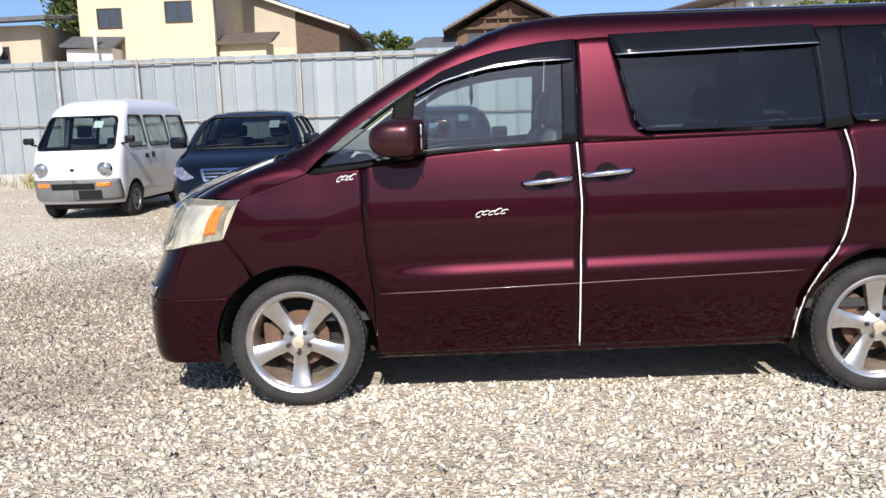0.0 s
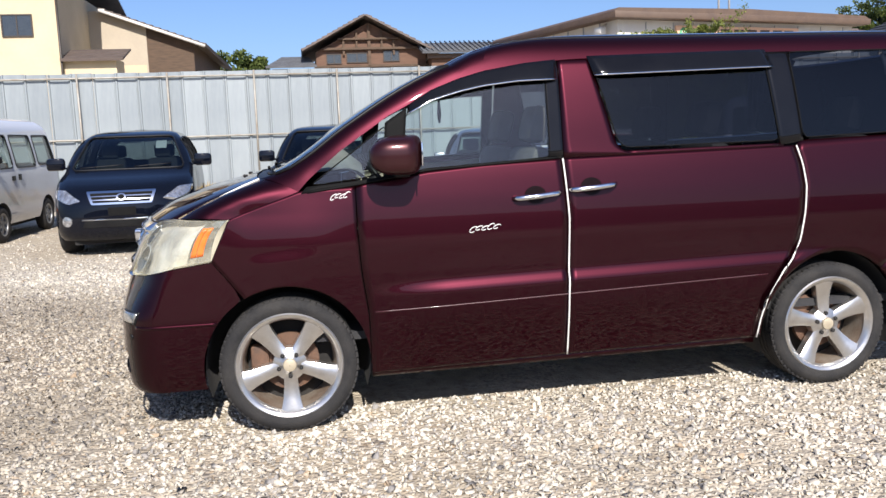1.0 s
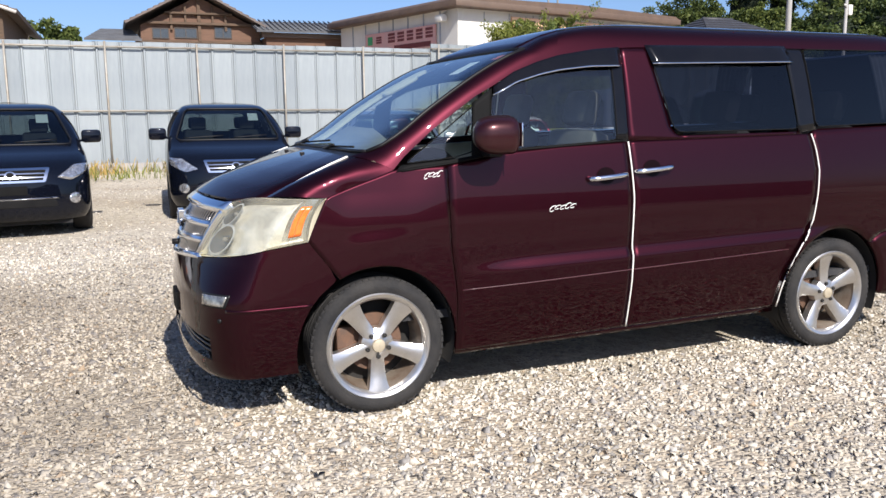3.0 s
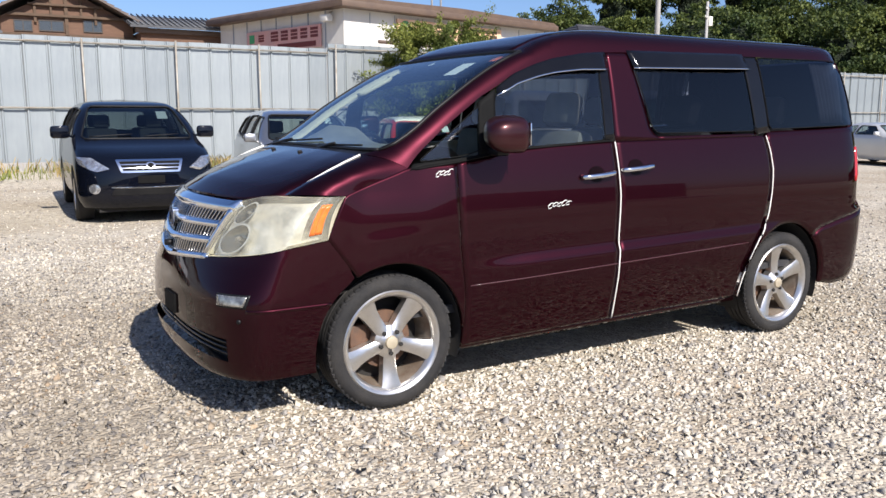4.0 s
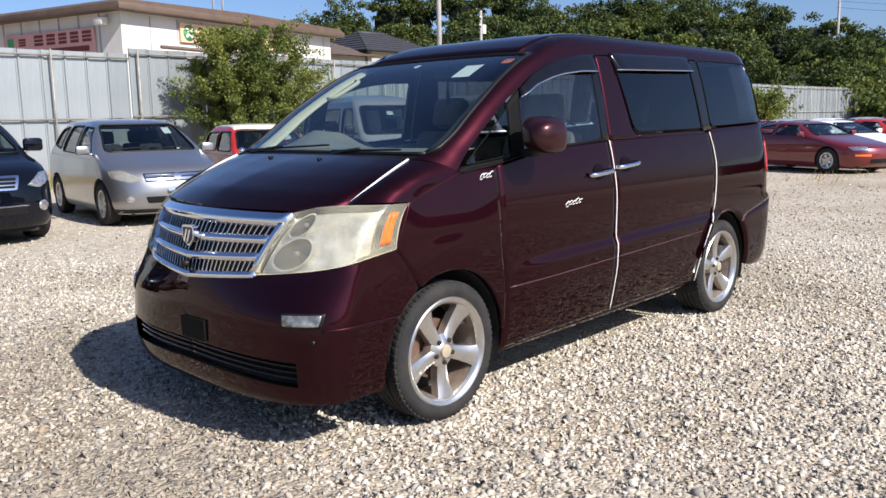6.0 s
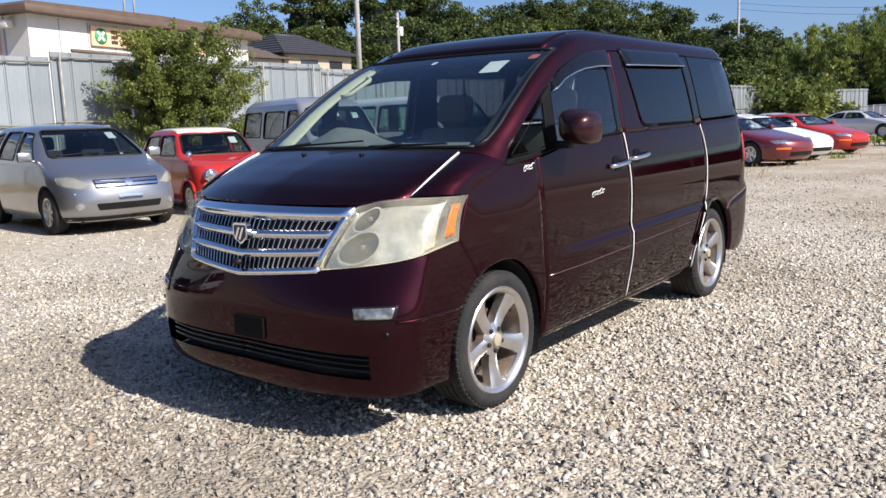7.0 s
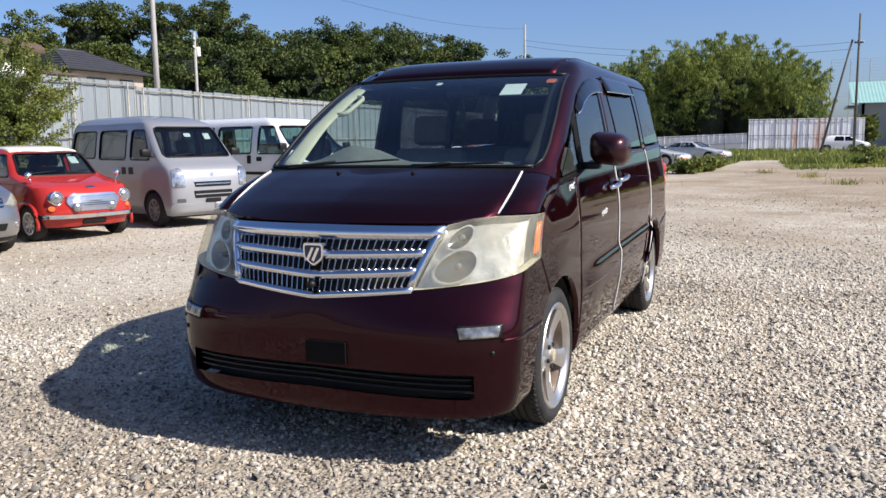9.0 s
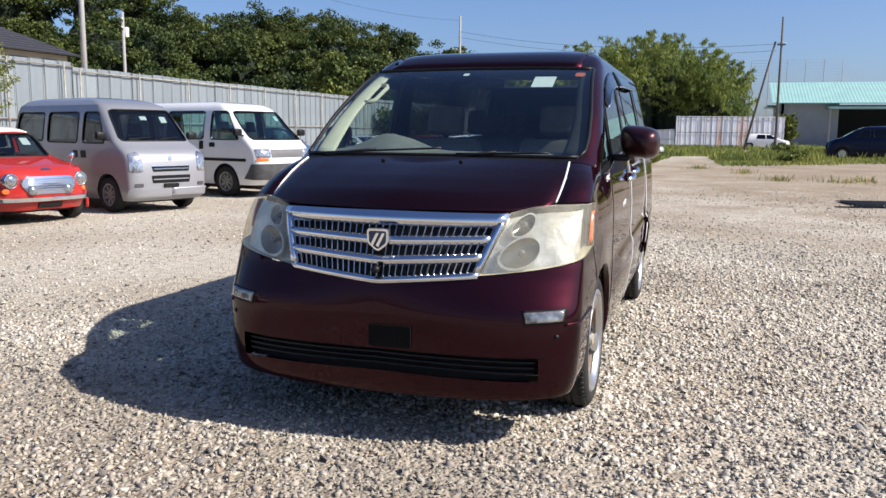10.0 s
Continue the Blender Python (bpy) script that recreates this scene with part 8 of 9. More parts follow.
pole(40.2, 37.7, 17, 0.2, "tall round concrete utility pole behind the fence")
p2 = pole(53.6, 45.4, 11.0, 0.16, "shorter concrete utility pole with small fittings", ((9.6, 0.7, 30), (10.3, 0.5, 30)))
bm = bmesh.new()
box(bm, (0.1, -0.2, 9.0), (0.5, 0.2, 9.8), 0.05)
part("transformer", bm, M_PANEL, p2)
pole(90.7, 27.5, 15.0, 0.17, "distant concrete utility pole above the trees")
M_STAY = mat("dark_weathered_pole", (0.13, 0.12, 0.1), (0.09, 0.08, 0.07), 3, 0.9)
p4 = pole(75.3, -6.9, 11.7, 0.12, "utility pole with leaning stay pole beside the fence", ((9.3, 0.35, 80),))
for _o in p4.children:
    if _o.name.startswith("shaft"):
        _o.data.materials[0] = M_STAY
bm = bmesh.new()
tube(bm, [(0.6, 2.6, 0), (0.1, 0.5, 9.6)], [0.11, 0.08], 10)
part("stay_pole", bm, M_STAY, p4)
for i, (a, b, sag) in enumerate((((75.3, -6.9, 9.4), (90.7, 27.5, 13.2), 1.0), ((75.3, -6.5, 8.8), (90.7, 27.8, 12.6), 1.0), ((40.2, 37.7, 15.5), (16, 62, 15.5), 1.2), ((40.2, 37.7, 14.5), (16, 62, 14.5), 1.2),
                                ((40.2, 37.7, 14.9), (53.6, 45.4, 10.4), 0.5), ((40.2, 37.7, 15.4), (90.7, 27.5, 14.5), 1.6))):
    bm = bmesh.new()
    a, b = Vector(a), Vector(b)
    tube(bm, [a.lerp(b, t) - Vector((0, 0, 4 * sag * t * (1 - t))) for t in np.linspace(0, 1, 17)], 0.014, 5)
    tagged(part("overhead_cable", bm, M_WIRE), "thin black overhead cable between poles", "cable", "cables")
# high practice net far away
net = thing("ball_net", pose(240, -11, 0), "tall green-grey ball net on poles far away", "net")
for i in range(6):
    bm = bmesh.new()
    tube(bm, [(0, -4.6 * i, 0), (0, -4.6 * i, 21.5)], 0.09, 6)
    part("net_post", bm, M_CONC, net)
for z in np.arange(12, 21.6, 0.8):
    bm = bmesh.new()
    tube(bm, [(0, 0, z), (0, -23, z), (10, -29, z - 2.5)], 0.02, 4)
    part("net_line", bm, M_SHADEW, net)

# ---- plants ----
def leaf_mat(name, c1, c2):
    m = bpy.data.materials.new(name)
    m.use_nodes = True
    nt = m.node_tree
    b = nt.nodes["Principled BSDF"]
    g = nt.nodes.new("ShaderNodeNewGeometry")
    mx = nt.nodes.new("ShaderNodeMix")
    mx.data_type = "RGBA"
    mx.inputs[6].default_value, mx.inputs[7].default_value = (*c1, 1), (*c2, 1)
    nt.links.new(g.outputs["Random Per Island"], mx.inputs[0])
    co = nt.nodes.new("ShaderNodeTexCoord")
    no = nt.nodes.new("ShaderNodeTexNoise")
    no.inputs["Scale"].default_value, no.inputs["Detail"].default_value = 0.22, 3
    nt.links.new(co.outputs["Object"], no.inputs[0])
    rp = nt.nodes.new("ShaderNodeValToRGB")
    e = rp.color_ramp.elements
    e[0].position, e[0].color, e[1].position, e[1].color = 0.36, (0.5, 0.58, 0.56, 1), 0.66, (1.35, 1.2, 0.95, 1)
    nt.links.new(no.outputs[0], rp.inputs[0])
    mb = nt.nodes.new("ShaderNodeMix")
    mb.data_type, mb.blend_type = "RGBA", "MULTIPLY"
    mb.inputs[0].default_value = 1.0
    nt.links.new(mx.outputs[2], mb.inputs[6])
    nt.links.new(rp.outputs[0], mb.inputs[7])
    mx = mb
    nt.links.new(mx.outputs[2], b.inputs["Base Color"])
    b.inputs["Roughness"].default_value = 0.6
    b.inputs["Specular IOR Level"].default_value = 0.25
    tl = nt.nodes.new("ShaderNodeBsdfTranslucent")
    nt.links.new(mx.outputs[2], tl.inputs[0])
    ms = nt.nodes.new("ShaderNodeMixShader")
    ms.inputs[0].default_value = 0.3
    nt.links.new(b.outputs[0], ms.inputs[1])
    nt.links.new(tl.outputs[0], ms.inputs[2])
    nt.links.new(ms.outputs[0], nt.nodes["Material Output"].inputs[0])
    return m


M_LEAF = leaf_mat("broad_leaf", (0.09, 0.125, 0.026), (0.25, 0.28, 0.075))
M_WOODLEAF = leaf_mat("wood_leaf", (0.03, 0.054, 0.017), (0.125, 0.16, 0.046))
M_BAMBOO = leaf_mat("bamboo_leaf", (0.08, 0.125, 0.03), (0.27, 0.33, 0.09))
# near-black green: the shade between leaves is put into this colour
M_LEAFSHADE = mat("leaf_shade", (0.006, 0.012, 0.005), (0.022, 0.034, 0.01), 2.2, 0.95, bump=1.0, bscale=5, detail=9)
M_LEAFSHADE.node_tree.nodes["Bump"].inputs["Distance"].default_value = 0.25
M_GRASS = leaf_mat("green_grass", (0.12, 0.165, 0.038), (0.3, 0.33, 0.1))
M_DRY = leaf_mat("dry_grass", (0.34, 0.25, 0.09), (0.5, 0.39, 0.18))
M_BARK = mat("bark", (0.09, 0.07, 0.05), (0.06, 0.045, 0.035), 6, 0.9, bump=0.5, bscale=30)
RNG = np.random.default_rng(7)


def quads_object(name, V, mtl, parent=None):
    """Mesh of separate four-cornered leaves from an array (n, 4, 3)."""
    n = len(V)
    me = bpy.data.meshes.new(name)
    me.vertices.add(4 * n)
    me.vertices.foreach_set("co", V.reshape(-1).astype(np.float32))
    me.loops.add(4 * n)
    me.loops.foreach_set("vertex_index", np.arange(4 * n, dtype=np.int32))
    me.polygons.add(n)
    me.polygons.foreach_set("loop_start", np.arange(0, 4 * n, 4, dtype=np.int32))
    me.update(calc_edges=True)
    me.materials.append(mtl)
    ob = new(name, me)
    ob.parent = parent
    return ob


def leaves(C, size, droop=0.3, aspect=1.6):
    """Leaf quads at centres C with random turns."""
    n = len(C)
    d = RNG.normal(size=(n, 3))
    d[:, 2] -= droop * 2
    d /= np.linalg.norm(d, axis=1, keepdims=True)
    e = np.cross(d, RNG.normal(size=(n, 3)))
    e /= np.linalg.norm(e, axis=1, keepdims=True) + 1e-9
    s = (size * RNG.uniform(0.6, 1.4, n))[:, None]
    return np.stack([C - d * s * aspect / 2, C + e * s / 2, C + d * s * aspect / 2, C - e * s / 2], 1)


def clump_points(centre, rad, n, shell=0.55):
    u = RNG.normal(size=(n, 3))
    u /= np.linalg.norm(u, axis=1, keepdims=True)
    r = RNG.uniform(shell, 1.0, n) ** 0.6
    return np.array(centre) + u * r[:, None] * np.array(rad)


# filler ball added inside a crown in place of its inner shade
def core_ball(bm, c, r, sub=2):
    k = bmesh.ops.create_icosphere(bm, subdivisions=sub, radius=1)
    for v in k["verts"]:
        q = 1 + 0.25 * noise.noise(v.co * 1.7 + Vector(c)) + (0.16 * noise.noise(v.co * 4.5 + Vector(c)) + 0.09 * noise.noise(v.co * 10 + Vector(c)) if sub > 2 else 0)
        v.co = Vector((v.co.x * r[0] * q, v.co.y * r[1] * q, v.co.z * r[2] * q)) + Vector(c)


def woods():
    """The wooded rise behind the yard: overlapping uneven crowns in four ranks."""
    bm = bmesh.new()
    L = []
    for row, (dist, f0, f1) in enumerate(((82.0, 0.36, 0.62), (91.0, 0.55, 0.8), (101.0, 0.74, 0.93), (113.0, 0.93, 1.05))):
        for az in np.arange(12.5 + 0.7 * row, 54.5, 2.5):
            top = np.interp(az, [13.5, 15, 16.3, 18.3, 19.4, 20.8, 23.5, 26.4, 32.6, 34.5, 37.3, 42, 46, 50, 51.7, 53, 55], [0.055, 0.069, 0.098, 0.106, 0.124, 0.13, 0.127, 0.147, 0.148, 0.143, 0.161, 0.165, 0.158, 0.147, 0.134, 0.115, 0.105]) * RNG.uniform(f0, f1)
            a = radians(az + RNG.uniform(-0.7, 0.7))
            d = dist + RNG.uniform(-3, 3)
            x, y, h = -3 + d * math.cos(a), -3 + d * math.sin(a), 1.4 + top * d
            rx, rz = RNG.uniform(2.6, 4.8), RNG.uniform(2.6, 4.6)
            zc = h - rz
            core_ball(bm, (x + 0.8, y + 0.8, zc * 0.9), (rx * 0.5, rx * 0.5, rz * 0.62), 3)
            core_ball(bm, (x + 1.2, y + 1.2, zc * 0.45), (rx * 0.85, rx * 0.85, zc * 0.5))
            for k in range(40):
                u = RNG.normal(size=3)
                u[2] = abs(u[2]) * 1.0 - 0.55
                u /= np.linalg.norm(u)
                q = RNG.uniform(0.45, 1.0)
                c = (x + u[0] * rx * q, y + u[1] * rx * q, zc + u[2] * rz * q * 0.92)
                r = RNG.uniform(0.45, 1.45)
                L.append(leaves(clump_points(c, (r * 1.1, r * 1.1, r * 0.6), int(50 + 85 * r), 0.0), 0.2, 0.15))
            for k in range(9 if row == 0 else 0):
                c = (x + RNG.uniform(-rx, rx), y - RNG.uniform(0.2, 1) * rx * 0.8, RNG.uniform(0.3, 1.0) * zc)
                L.append(leaves(clump_points(c, (1.5, 1.3, 1.2), 110, 0.1), 0.22, 0.25))
    tagged(part("woods_undergrowth", bm, M_LEAFSHADE), "dark filler balls standing in for shade inside the wood", "woods", kind="stuff")
    tagged(quads_object("woods_foliage", np.concatenate(L), M_WOODLEAF), "dense broadleaf wood on a rise behind the yard", "woods", kind="stuff")


def bamboo_grove():
    """Arching plumes of many heights that overlap into one feathery mass."""
    bm = bmesh.new()
    L = []
    for k in range(430):
        az = RNG.uniform(-1.8, 14.0)
        dist = RNG.uniform(96, 112)
        f = RNG.uniform(0.8, 1.06) if k % 2 else RNG.uniform(0.4, 0.85)
        top = np.interp(az, [-2, -1, 0.5, 2.5, 4, 6.5, 9, 11, 13.5], [0.055, 0.075, 0.096, 0.113, 0.12, 0.11, 0.104, 0.094, 0.084]) * f
        a = radians(az)
        x, y, h = -4 + dist * math.cos(a), -1.5 + dist * math.sin(a), 1.4 + top * dist
        bend, b = RNG.uniform(1.0, 3.6), RNG.uniform(0, math.tau)
        t0 = 0.58 if -0.8 < az < 4.2 and dist < 106 else 0.36
        # drooping twigs along the arching stem, short towards its pointed tip
        t = RNG.uniform(0, 1, 24) ** 0.8
        up = t0 + (1 - t0) * t
        q = bend * np.maximum(0, up - 0.4) ** 2 * 2.4
        cz = h * (up - 0.1 * bend / 3.6 * np.maximum(0, up - 0.7) * 2)
        turn = RNG.uniform(0, math.tau, 24)
        ln = RNG.uniform(0.5, 1.1, 24) * (1.9 * (1 - t) ** 0.7 + 0.25)
        sag = RNG.uniform(0.35, 0.75, 24)
        w = np.linspace(0.12, 1.0, 26)[:, None]
        P = np.stack([x + q * math.cos(b) + w * ln * np.cos(turn), y + q * math.sin(b) + w * ln * np.sin(turn), cz + ln * (0.35 * w - sag * w * w)], -1).reshape(-1, 3)
        L.append(leaves(P + RNG.normal(size=P.shape) * (0.13, 0.13, 0.1), 0.075, 1.4, 4.5))
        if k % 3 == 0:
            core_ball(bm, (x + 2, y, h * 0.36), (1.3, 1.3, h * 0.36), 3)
    tagged(part("bamboo_shade", bm, M_LEAFSHADE), "dark filler balls standing in for shade inside the bamboo grove", "bamboo", kind="stuff")
    tagged(quads_object("bamboo_grove", np.concatenate(L), M_BAMBOO), "tall feathery bamboo grove beyond the field", "bamboo", kind="stuff")


def shrub(x, y, w, h, label, n=9000, size=0.075, z0=0.15):
    s = thing("shrub", pose(x, y, z0), label, "shrub", "shrubs by the fence")
    bm = bmesh.new()
    tips = []
    for k in range(16):
        a, r = RNG.uniform(0, math.tau), RNG.uniform(0.2, 0.5) * w
        tip = Vector((r * math.cos(a), r * 0.6 * math.sin(a), h * RNG.uniform(0.5, 0.95)))
        mid = Vector((tip.x * 0.35 + RNG.uniform(-0.1, 0.1), tip.y * 0.35, tip.z * 0.55))
        tube(bm, [(0.08 * math.cos(a), 0.08 * math.sin(a), 0), mid, tip], [0.035, 0.022, 0.008], 6)
        tips += [tip, mid, (tip + mid) / 2]
    part("branches", bm, M_BARK, s)
    P = []
    for t in tips:
        q = RNG.uniform(0.22, 0.42) * w / 3.4
        P.append(clump_points(tuple(t), (q * 1.2, q, q), n // len(tips), 0.1))
    for k in range(80):
        a = RNG.uniform(0, math.tau)
        z = RNG.uniform(0.12, 1.0) * h
        rr = w * 0.5 * math.sqrt(max(0.05, 1 - ((z / h - 0.42) / 0.62) ** 2)) * RNG.uniform(0.55, 1.0)
        q = RNG.uniform(0.09, 0.24) * w / 3.4
        P.append(clump_points((rr * math.cos(a), 0.6 * rr * math.sin(a), z), (q * 1.3, q, q * 0.9), n // 90, 0.1))
    bm = bmesh.new()
    for k in range(46):
        a, up = RNG.uniform(0, math.tau), RNG.uniform(-0.1, 1.0)
        z = RNG.uniform(0.3, 0.9) * h
        rr = w * 0.4 * math.sqrt(max(0.05, 1 - ((z / h - 0.42) / 0.62) ** 2))
        p0 = Vector((rr * math.cos(a), 0.6 * rr * math.sin(a), z))
        d = Vector((math.cos(a), 0.6 * math.sin(a), up)).normalized() * RNG.uniform(0.15, 0.34) * w
        p1, p2 = p0 + d * 0.6 + Vector((0, 0, 0.03 * w)), p0 + d
        tube(bm, [p0, p1, p2], [0.006, 0.004, 0.002], 4)
        t = RNG.uniform(0.2, 1.0, n // 260)[:, None]
        P.append(np.array(p0) * (1 - t) ** 2 + 2 * t * (1 - t) * np.array(p1) + t * t * np.array(p2) + RNG.normal(size=(len(t), 3)) * 0.016 * w)
    part("sprays", bm, M_BARK, s)
    ob = quads_object("foliage", leaves(np.concatenate(P), size, 0.3, 1.9), M_LEAF, s)
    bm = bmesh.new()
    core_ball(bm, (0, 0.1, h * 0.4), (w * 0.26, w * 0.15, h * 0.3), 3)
    part("inner_foliage", bm, M_LEAFSHADE, s)


def blades(pts, hmin, hmax, wid):
    n = len(pts)
    h = RNG.uniform(hmin, hmax, n)
    a = RNG.uniform(0, math.tau, n)
    lean = RNG.normal(size=(n, 2)) * 0.3
    dx = np.stack([np.cos(a), np.sin(a), np.zeros(n)], 1) * wid / 2
    top = pts + np.stack([lean[:, 0] * h, lean[:, 1] * h, h], 1)
    mid = pts + np.stack([lean[:, 0] * h * 0.3, lean[:, 1] * h * 0.3, h * 0.55], 1)
    return np.stack([pts - dx, pts + dx, (mid + top) / 2 + dx * 0.5, top], 1)


def grass_patch(name, pts, hmin, hmax, wid, mtl, label):
    tagged(quads_object(name, blades(np.array(pts), hmin, hmax, wid), mtl), label, "grass", kind="stuff")


def scatter(n, x0, x1, y0, y1, scale, cut, z=0.0):
    out = []
    while len(out) < n:
        x, y = RNG.uniform(x0, x1), RNG.uniform(y0, y1)
        if noise.noise((x * scale, y * scale, 3.3)) > cut + RNG.uniform(-0.15, 0.15):
            out.append((x, y, z))
    return out


woods()
bamboo_grove()
shrub(10.3, 16.3, 3.9, 3.9, "leafy green shrub growing against the fence", 42000, 0.038)
shrub(43.6, 16.6, 5.5, 2.6, "broad green bush before the far fence", 9000, 0.1)
shrub(95.5, -9.2, 3.2, 3.6, "green climber-grown bush beside the pole", 7000, 0.17, 0.0)
shrub(64.5, 14.5, 8.0, 3.2, "straw-coloured thicket at the fence end", 4000, 0.22)
for x, y, w, h in ((44.2, -6.0, 1.3, 0.5), (40.5, -5.2, 1.4, 0.32), (30.6, 1.9, 1.7, 0.5), (32.6, 1.5, 1.6, 0.48), (36.5, 1.4, 1.3, 0.46), (62, -6.5, 2.4, 0.6)):
    shrub(x, y, w, h, "low leafy green weed bush in the field", 1500, 0.09, 0.0)
# small trees between the houses
for (x, y, h, w, lb) in ((-7.6, 74, 10.3, 6.0, "round-crowned tree behind the farmhouse"), (-3.9, 75, 9.6, 4.6, "smaller round-crowned tree behind the farmhouse"), (-27, 58, 14.5, 9.5, "large dark tree behind the shed"), (59.2, 28.7, 7.9, 4.8, "pale-leaved round tree before the wood"), (76, 34, 9.5, 6.0, "light green tree at the wood edge")):
    tr = thing("tree", pose(x, y, 0), lb, "tree", "trees behind the houses")
    bm = bmesh.new()
    tube(bm, [(0, 0, 0), (0.2, 0, h * 0.4), (0, 0.2, h * 0.75)], [0.3, 0.22, 0.08], 8)
    for k in range(5):
        a = k * 1.3
        tube(bm, [(0.1, 0, h * (0.35 + 0.07 * k)), (w * 0.3 * math.cos(a), w * 0.3 * math.sin(a), h * (0.55 + 0.07 * k))], [0.12, 0.03], 6)
    part("trunk", bm, M_BARK, tr)
    P = []
    for k in range(22):
        a, rr, z = RNG.uniform(0, math.tau), RNG.uniform(0, 0.42) * w, RNG.uniform(0.5, 0.92) * h
        q = RNG.uniform(0.14, 0.25) * w
        P.append(clump_points((rr * math.cos(a), rr * math.sin(a), z), (q, q, q * 0.75), 260, 0.3))
    quads_object("crown", leaves(np.concatenate(P), 0.24, 0.2), M_LEAF if "pale" in lb else M_WOODLEAF, tr)
grass_patch("dry_grass", scatter(4600, -12, 13, 15.2, 16.9, 0.5, 0.02, 0.1), 0.1, 0.42, 0.02, M_DRY, "dry yellow grass along the fence foot")
grass_patch("weeds", scatter(800, -12, 14, 14.8, 17.1, 0.6, 0.12, 0.08), 0.1, 0.35, 0.03, M_GRASS, "green weeds along the fence foot")
low, tall = [], []
for x, y, z in scatter(78000, 30, 92, -16, 14, 0.16, -0.12):
    e = 2.5 * noise.noise((x * 0.3, y * 0.3, 8.0)) + RNG.normal() * 0.5
    if y < 5.5 - 0.02 * x + e and y > -13 and x > np.interp(y, [-13, -8, -7, -1.9, -1.2, 0.8, 1.4, 4], [46, 40, 35, 34, 50, 50, 30.5, 30]) + 1.6 * e:
        (tall if x > 40 and noise.noise((x * 0.5, y * 0.5, 1.0)) > 0.12 else low).append((x, y, z))
grass_patch("field_grass", low, 0.05, 0.2, 0.05, M_GRASS, "uneven green grass and weeds at the yard's far edge")
grass_patch("tall_weeds", tall, 0.2, 0.5, 0.07, M_GRASS, "tall clumps of green weeds in the field")
TUFTS = ((22.9, -3.4, 0.42, 0.3), (22.5, -5.1, 0.45, 0.5), (23.6, -5.9, 0.5, 0.3), (21.6, 2.2, 0.35, 0.25), (27.5, -2.6, 0.5, 0.25), (31.0, -1.0, 0.6, 0.3))
for nm, mtl, k, hi, lb in (("grass_tufts", M_GRASS, 70, 0.24, "scattered green tufts of weeds in the gravel"), ("dry_tufts", M_DRY, 60, 0.16, "dry straw among the weed tufts")):
    grass_patch(nm, [(cx + RNG.standard_t(4) * sx * 0.6, cy + RNG.standard_t(4) * sy * 0.6, 0) for cx, cy, sx, sy in TUFTS for _ in range(k)], 0.03, hi, 0.02, mtl, lb)
grass_patch("gravel_weeds", [(15 + RNG.uniform(0, 12), RNG.uniform(2.2, 3.6), 0) for _ in range(220)], 0.04, 0.2, 0.018, M_DRY, "thin dry weeds in front of the coupes")
# thin dark slabs laid flat in place of a shadow on the gravel
bm = bmesh.new()
box(bm, (-0.85, -0.68, 0.003), (0.85, 0.68, 0.016), 0.006, pose(14.4, -4.8, 0, 0, 0, 8))
box(bm, (-0.9, 0.5, 0.002), (-0.72, 1.15, 0.012), 0.005, pose(14.4, -4.8, 0, 0, 0, 8))
mt = part("rubber_mat", bm, M_RUBBER)
tagged(mt, "thin dark slab standing in for a shadow on the gravel", "mat")

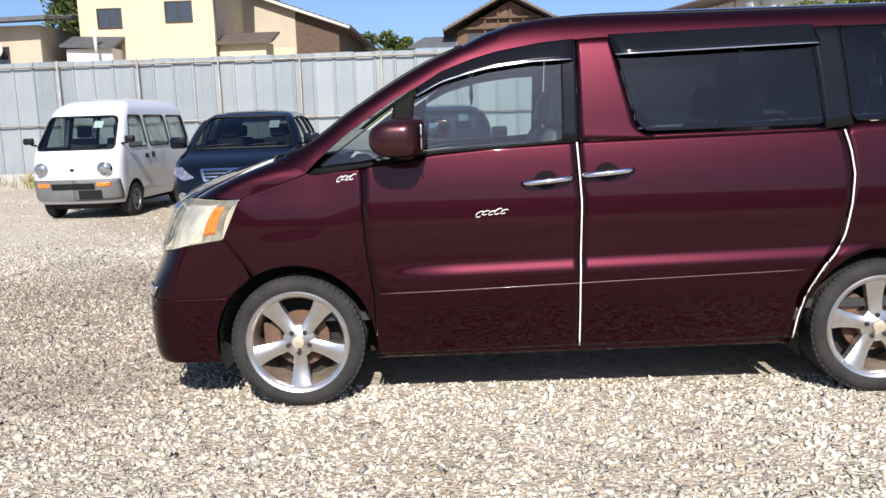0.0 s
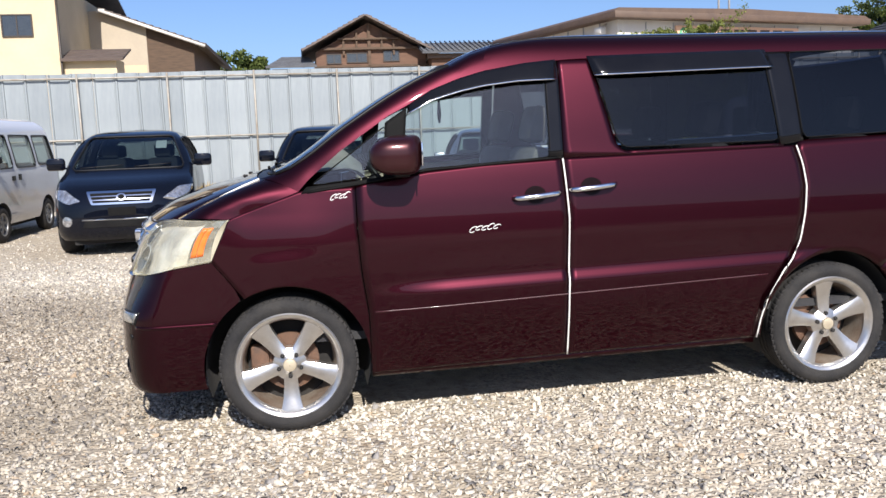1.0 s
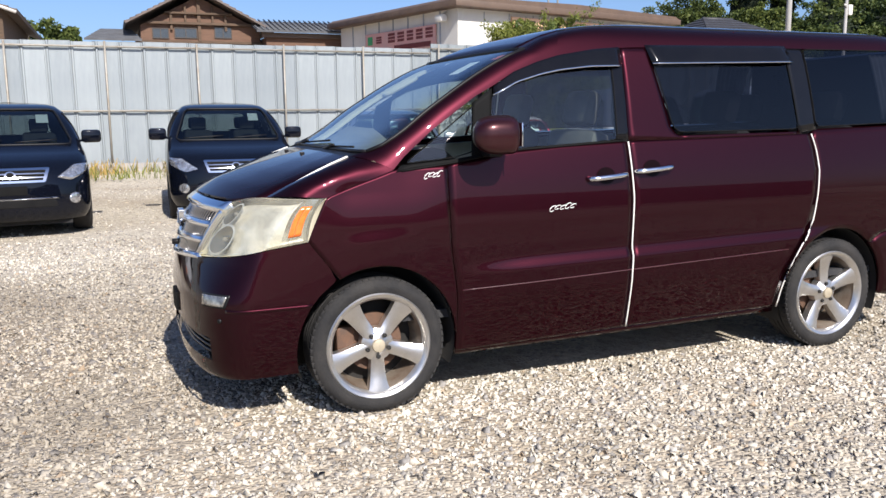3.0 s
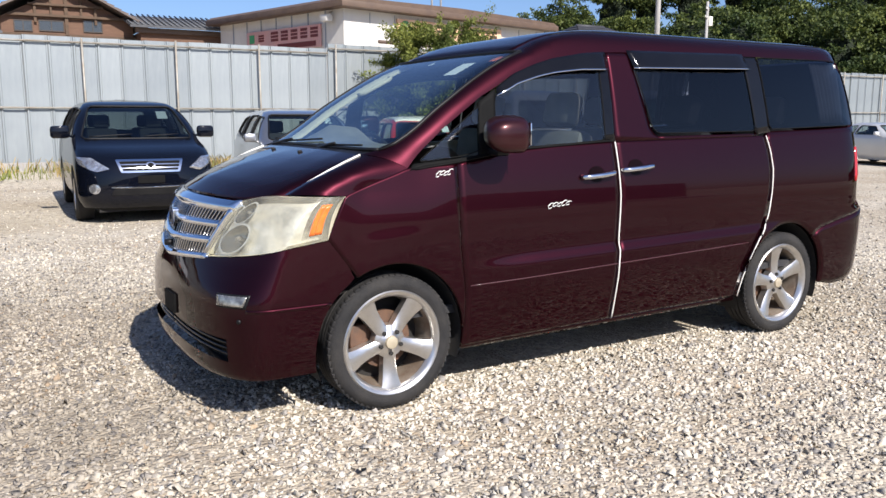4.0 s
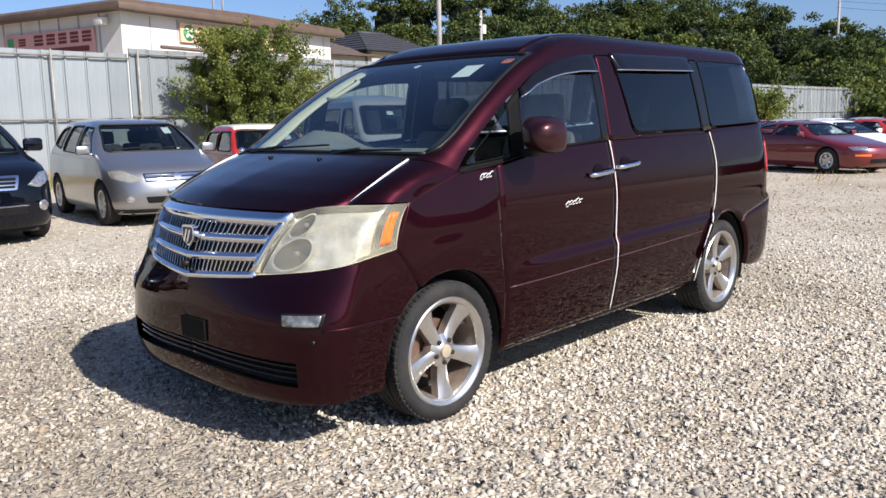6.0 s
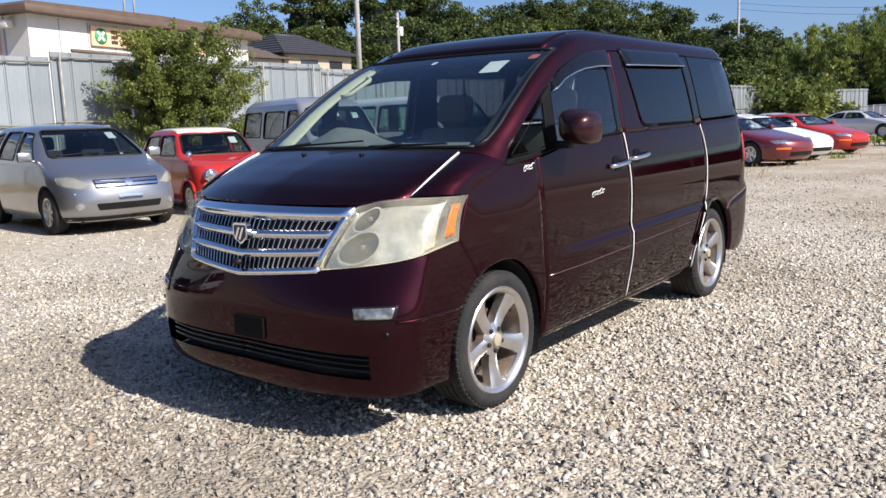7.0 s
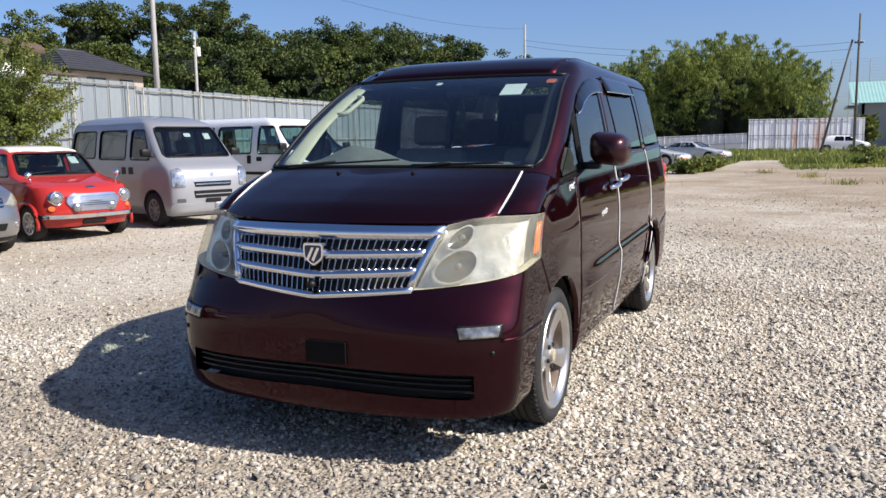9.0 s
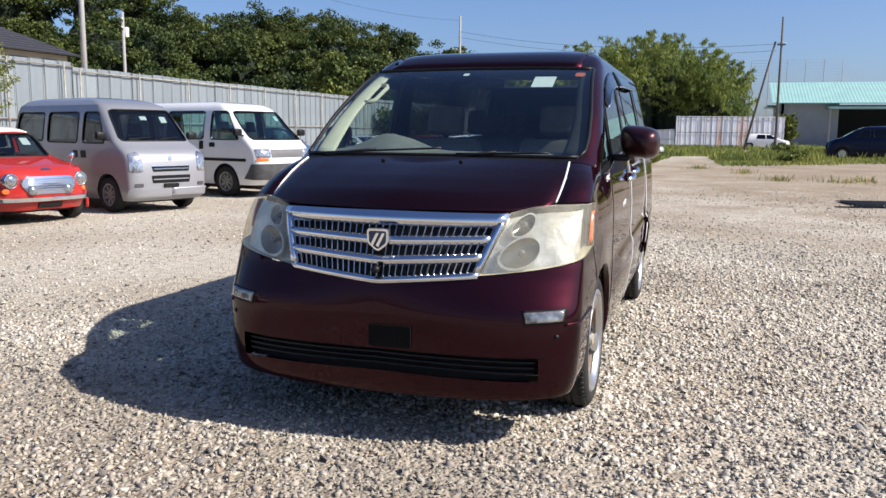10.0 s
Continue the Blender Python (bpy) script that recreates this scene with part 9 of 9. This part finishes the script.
# ---- loose gravel ----
def gravel():
    """Crushed stones, angular, laid over the yard near the van."""
    n = 880000
    x = RNG.uniform(-5.0, 10.0, n)
    y = RNG.uniform(-5.0, 6.2, n)
    keep = ~((x > 0.2) & (x < 3.6) & (np.abs(y) < 0.55))
    u = np.abs(RNG.normal(size=n)) * 0.9
    keep &= ~((x > 0.6 + u) & (y > 0.75 + u))
    keep &= (y > -3.0 - u + 0.55 * np.clip(-x - 0.5, 0, 4)) | (x > 0.5 - u)
    for wx in (0.0, 2.9):
        for wy in (-0.75, 0.75):
            keep &= ~((np.abs(x - wx) < 0.1) & (np.abs(y - wy) < 0.13))
    d = np.hypot(x + 0.5, y + 1.2)
    keep &= RNG.uniform(size=len(x)) < np.clip(1.3 - d / 6.5, 0.05, 1) * 0.32
    x, y = x[keep], y[keep]
    s = 0.0062 + 0.009 * RNG.beta(1.3, 4.5, len(x)) * 2.4
    # larger stones strewn thinly over the rest of the yard
    x2, y2 = RNG.uniform(-9, 19, 60000), RNG.uniform(-9, 14, 60000)
    d2 = np.hypot(x2 + 0.5, y2 + 1.2)
    k2 = (d2 > 3.6) & ~((x2 > 0.6) & (x2 < 6) & (y2 > -0.9) & (y2 < 4)) & (RNG.uniform(size=len(x2)) < np.clip(1.5 - d2 / 13, 0.12, 0.85))
    x, y = np.r_[x, x2[k2]], np.r_[y, y2[k2]]
    s = np.r_[s, 0.009 + 0.016 * RNG.beta(1.2, 3.5, int(k2.sum()))]
    n = len(x)
    cube = np.array([(-1, -1, -1), (1, -1, -1), (1, 1, -1), (-1, 1, -1), (-1, -1, 1), (1, -1, 1), (1, 1, 1), (-1, 1, 1)], float) * 0.72
    V = cube[None] * RNG.uniform(0.45, 1.25, (n, 8, 1)) * (np.array([1.2, 0.95, 0.55]) * RNG.uniform(0.75, 1.25, (n, 1, 3)))
    V = V + RNG.normal(size=(n, 8, 3)) * 0.13
    q = RNG.normal(size=(n, 4))
    q[:, 1:3] *= 0.45
    q /= np.linalg.norm(q, axis=1, keepdims=True)
    w, a, b, c = q.T
    R = np.stack([np.stack([1 - 2 * (b * b + c * c), 2 * (a * b - w * c), 2 * (a * c + w * b)], -1), np.stack([2 * (a * b + w * c), 1 - 2 * (a * a + c * c), 2 * (b * c - w * a)], -1),
                  np.stack([2 * (a * c - w * b), 2 * (b * c + w * a), 1 - 2 * (a * a + b * b)], -1)], 1)
    V = np.einsum("nij,nkj->nki", R, V) * s[:, None, None]
    V += np.stack([x, y, s * 0.12], -1)[:, None]
    F = np.array([(4, 5, 6, 7), (0, 1, 5, 4), (1, 2, 6, 5), (2, 3, 7, 6), (3, 0, 4, 7)])
    idx = (F[None] + 8 * np.arange(n)[:, None, None]).reshape(-1)
    me = bpy.data.meshes.new("gravel")
    me.vertices.add(8 * n)
    me.vertices.foreach_set("co", V.reshape(-1).astype(np.float32))
    me.loops.add(len(idx))
    me.loops.foreach_set("vertex_index", idx.astype(np.int32))
    me.polygons.add(5 * n)
    me.polygons.foreach_set("loop_start", np.arange(0, 20 * n, 4, dtype=np.int32))
    me.update(calc_edges=True)
    me.materials.append(M_STONE)
    tagged(new("gravel", me), "loose angular crushed stones, cream, grey and white", "gravel", kind="stuff")


def stone_mat():
    m = bpy.data.materials.new("crushed_stone")
    m.use_nodes = True
    nt = m.node_tree
    b = nt.nodes["Principled BSDF"]
    g = nt.nodes.new("ShaderNodeNewGeometry")
    r = nt.nodes.new("ShaderNodeValToRGB")
    e = r.color_ramp.elements
    e[0].position, e[0].color = 0.0, (0.23, 0.217, 0.205, 1)
    e[1].position, e[1].color = 1.0, (0.655, 0.612, 0.525, 1)
    for p, c in ((0.14, (0.36, 0.335, 0.3)), (0.3, (0.49, 0.447, 0.375)), (0.55, (0.6, 0.545, 0.445)), (0.82, (0.63, 0.582, 0.485)), (0.87, (0.41, 0.31, 0.21)), (0.9, (0.6, 0.565, 0.5))):
        k = e.new(p)
        k.color = (*c, 1)
    nt.links.new(g.outputs["Random Per Island"], r.inputs[0])
    co = nt.nodes.new("ShaderNodeTexCoord")
    no = nt.nodes.new("ShaderNodeTexNoise")
    no.inputs["Scale"].default_value = 90
    nt.links.new(co.outputs["Object"], no.inputs[0])
    n2 = nt.nodes.new("ShaderNodeTexNoise")
    n2.inputs["Scale"].default_value, n2.inputs["Detail"].default_value = 0.55, 5
    nt.links.new(co.outputs["Object"], n2.inputs[0])
    mr = nt.nodes.new("ShaderNodeMapRange")
    mr.inputs[1].default_value, mr.inputs[2].default_value, mr.inputs[3].default_value, mr.inputs[4].default_value = 0.3, 0.7, 0.8, 1.1
    nt.links.new(no.outputs[0], mr.inputs[0])
    mr2 = nt.nodes.new("ShaderNodeMapRange")
    mr2.inputs[1].default_value, mr2.inputs[2].default_value, mr2.inputs[3].default_value, mr2.inputs[4].default_value = 0.38, 0.62, 0.74, 1.06
    nt.links.new(n2.outputs[0], mr2.inputs[0])
    mu = nt.nodes.new("ShaderNodeMath")
    mu.operation = "MULTIPLY"
    nt.links.new(mr.outputs[0], mu.inputs[0])
    nt.links.new(mr2.outputs[0], mu.inputs[1])
    vm = nt.nodes.new("ShaderNodeVectorMath")
    vm.operation = "SCALE"
    nt.links.new(r.outputs[0], vm.inputs[0])
    nt.links.new(mu.outputs[0], vm.inputs["Scale"])
    wm = nt.nodes.new("ShaderNodeMix")
    wm.data_type, wm.blend_type = "RGBA", "MULTIPLY"
    wm.inputs[7].default_value = (0.725, 0.7, 0.675, 1)
    nt.links.new(worn_mask(nt), wm.inputs[0])
    nt.links.new(vm.outputs[0], wm.inputs[6])
    nt.links.new(wm.outputs[2], b.inputs["Base Color"])
    b.inputs["Roughness"].default_value = 0.9
    b.inputs["Specular IOR Level"].default_value = 0.25
    return m


M_STONE = stone_mat()
gravel()
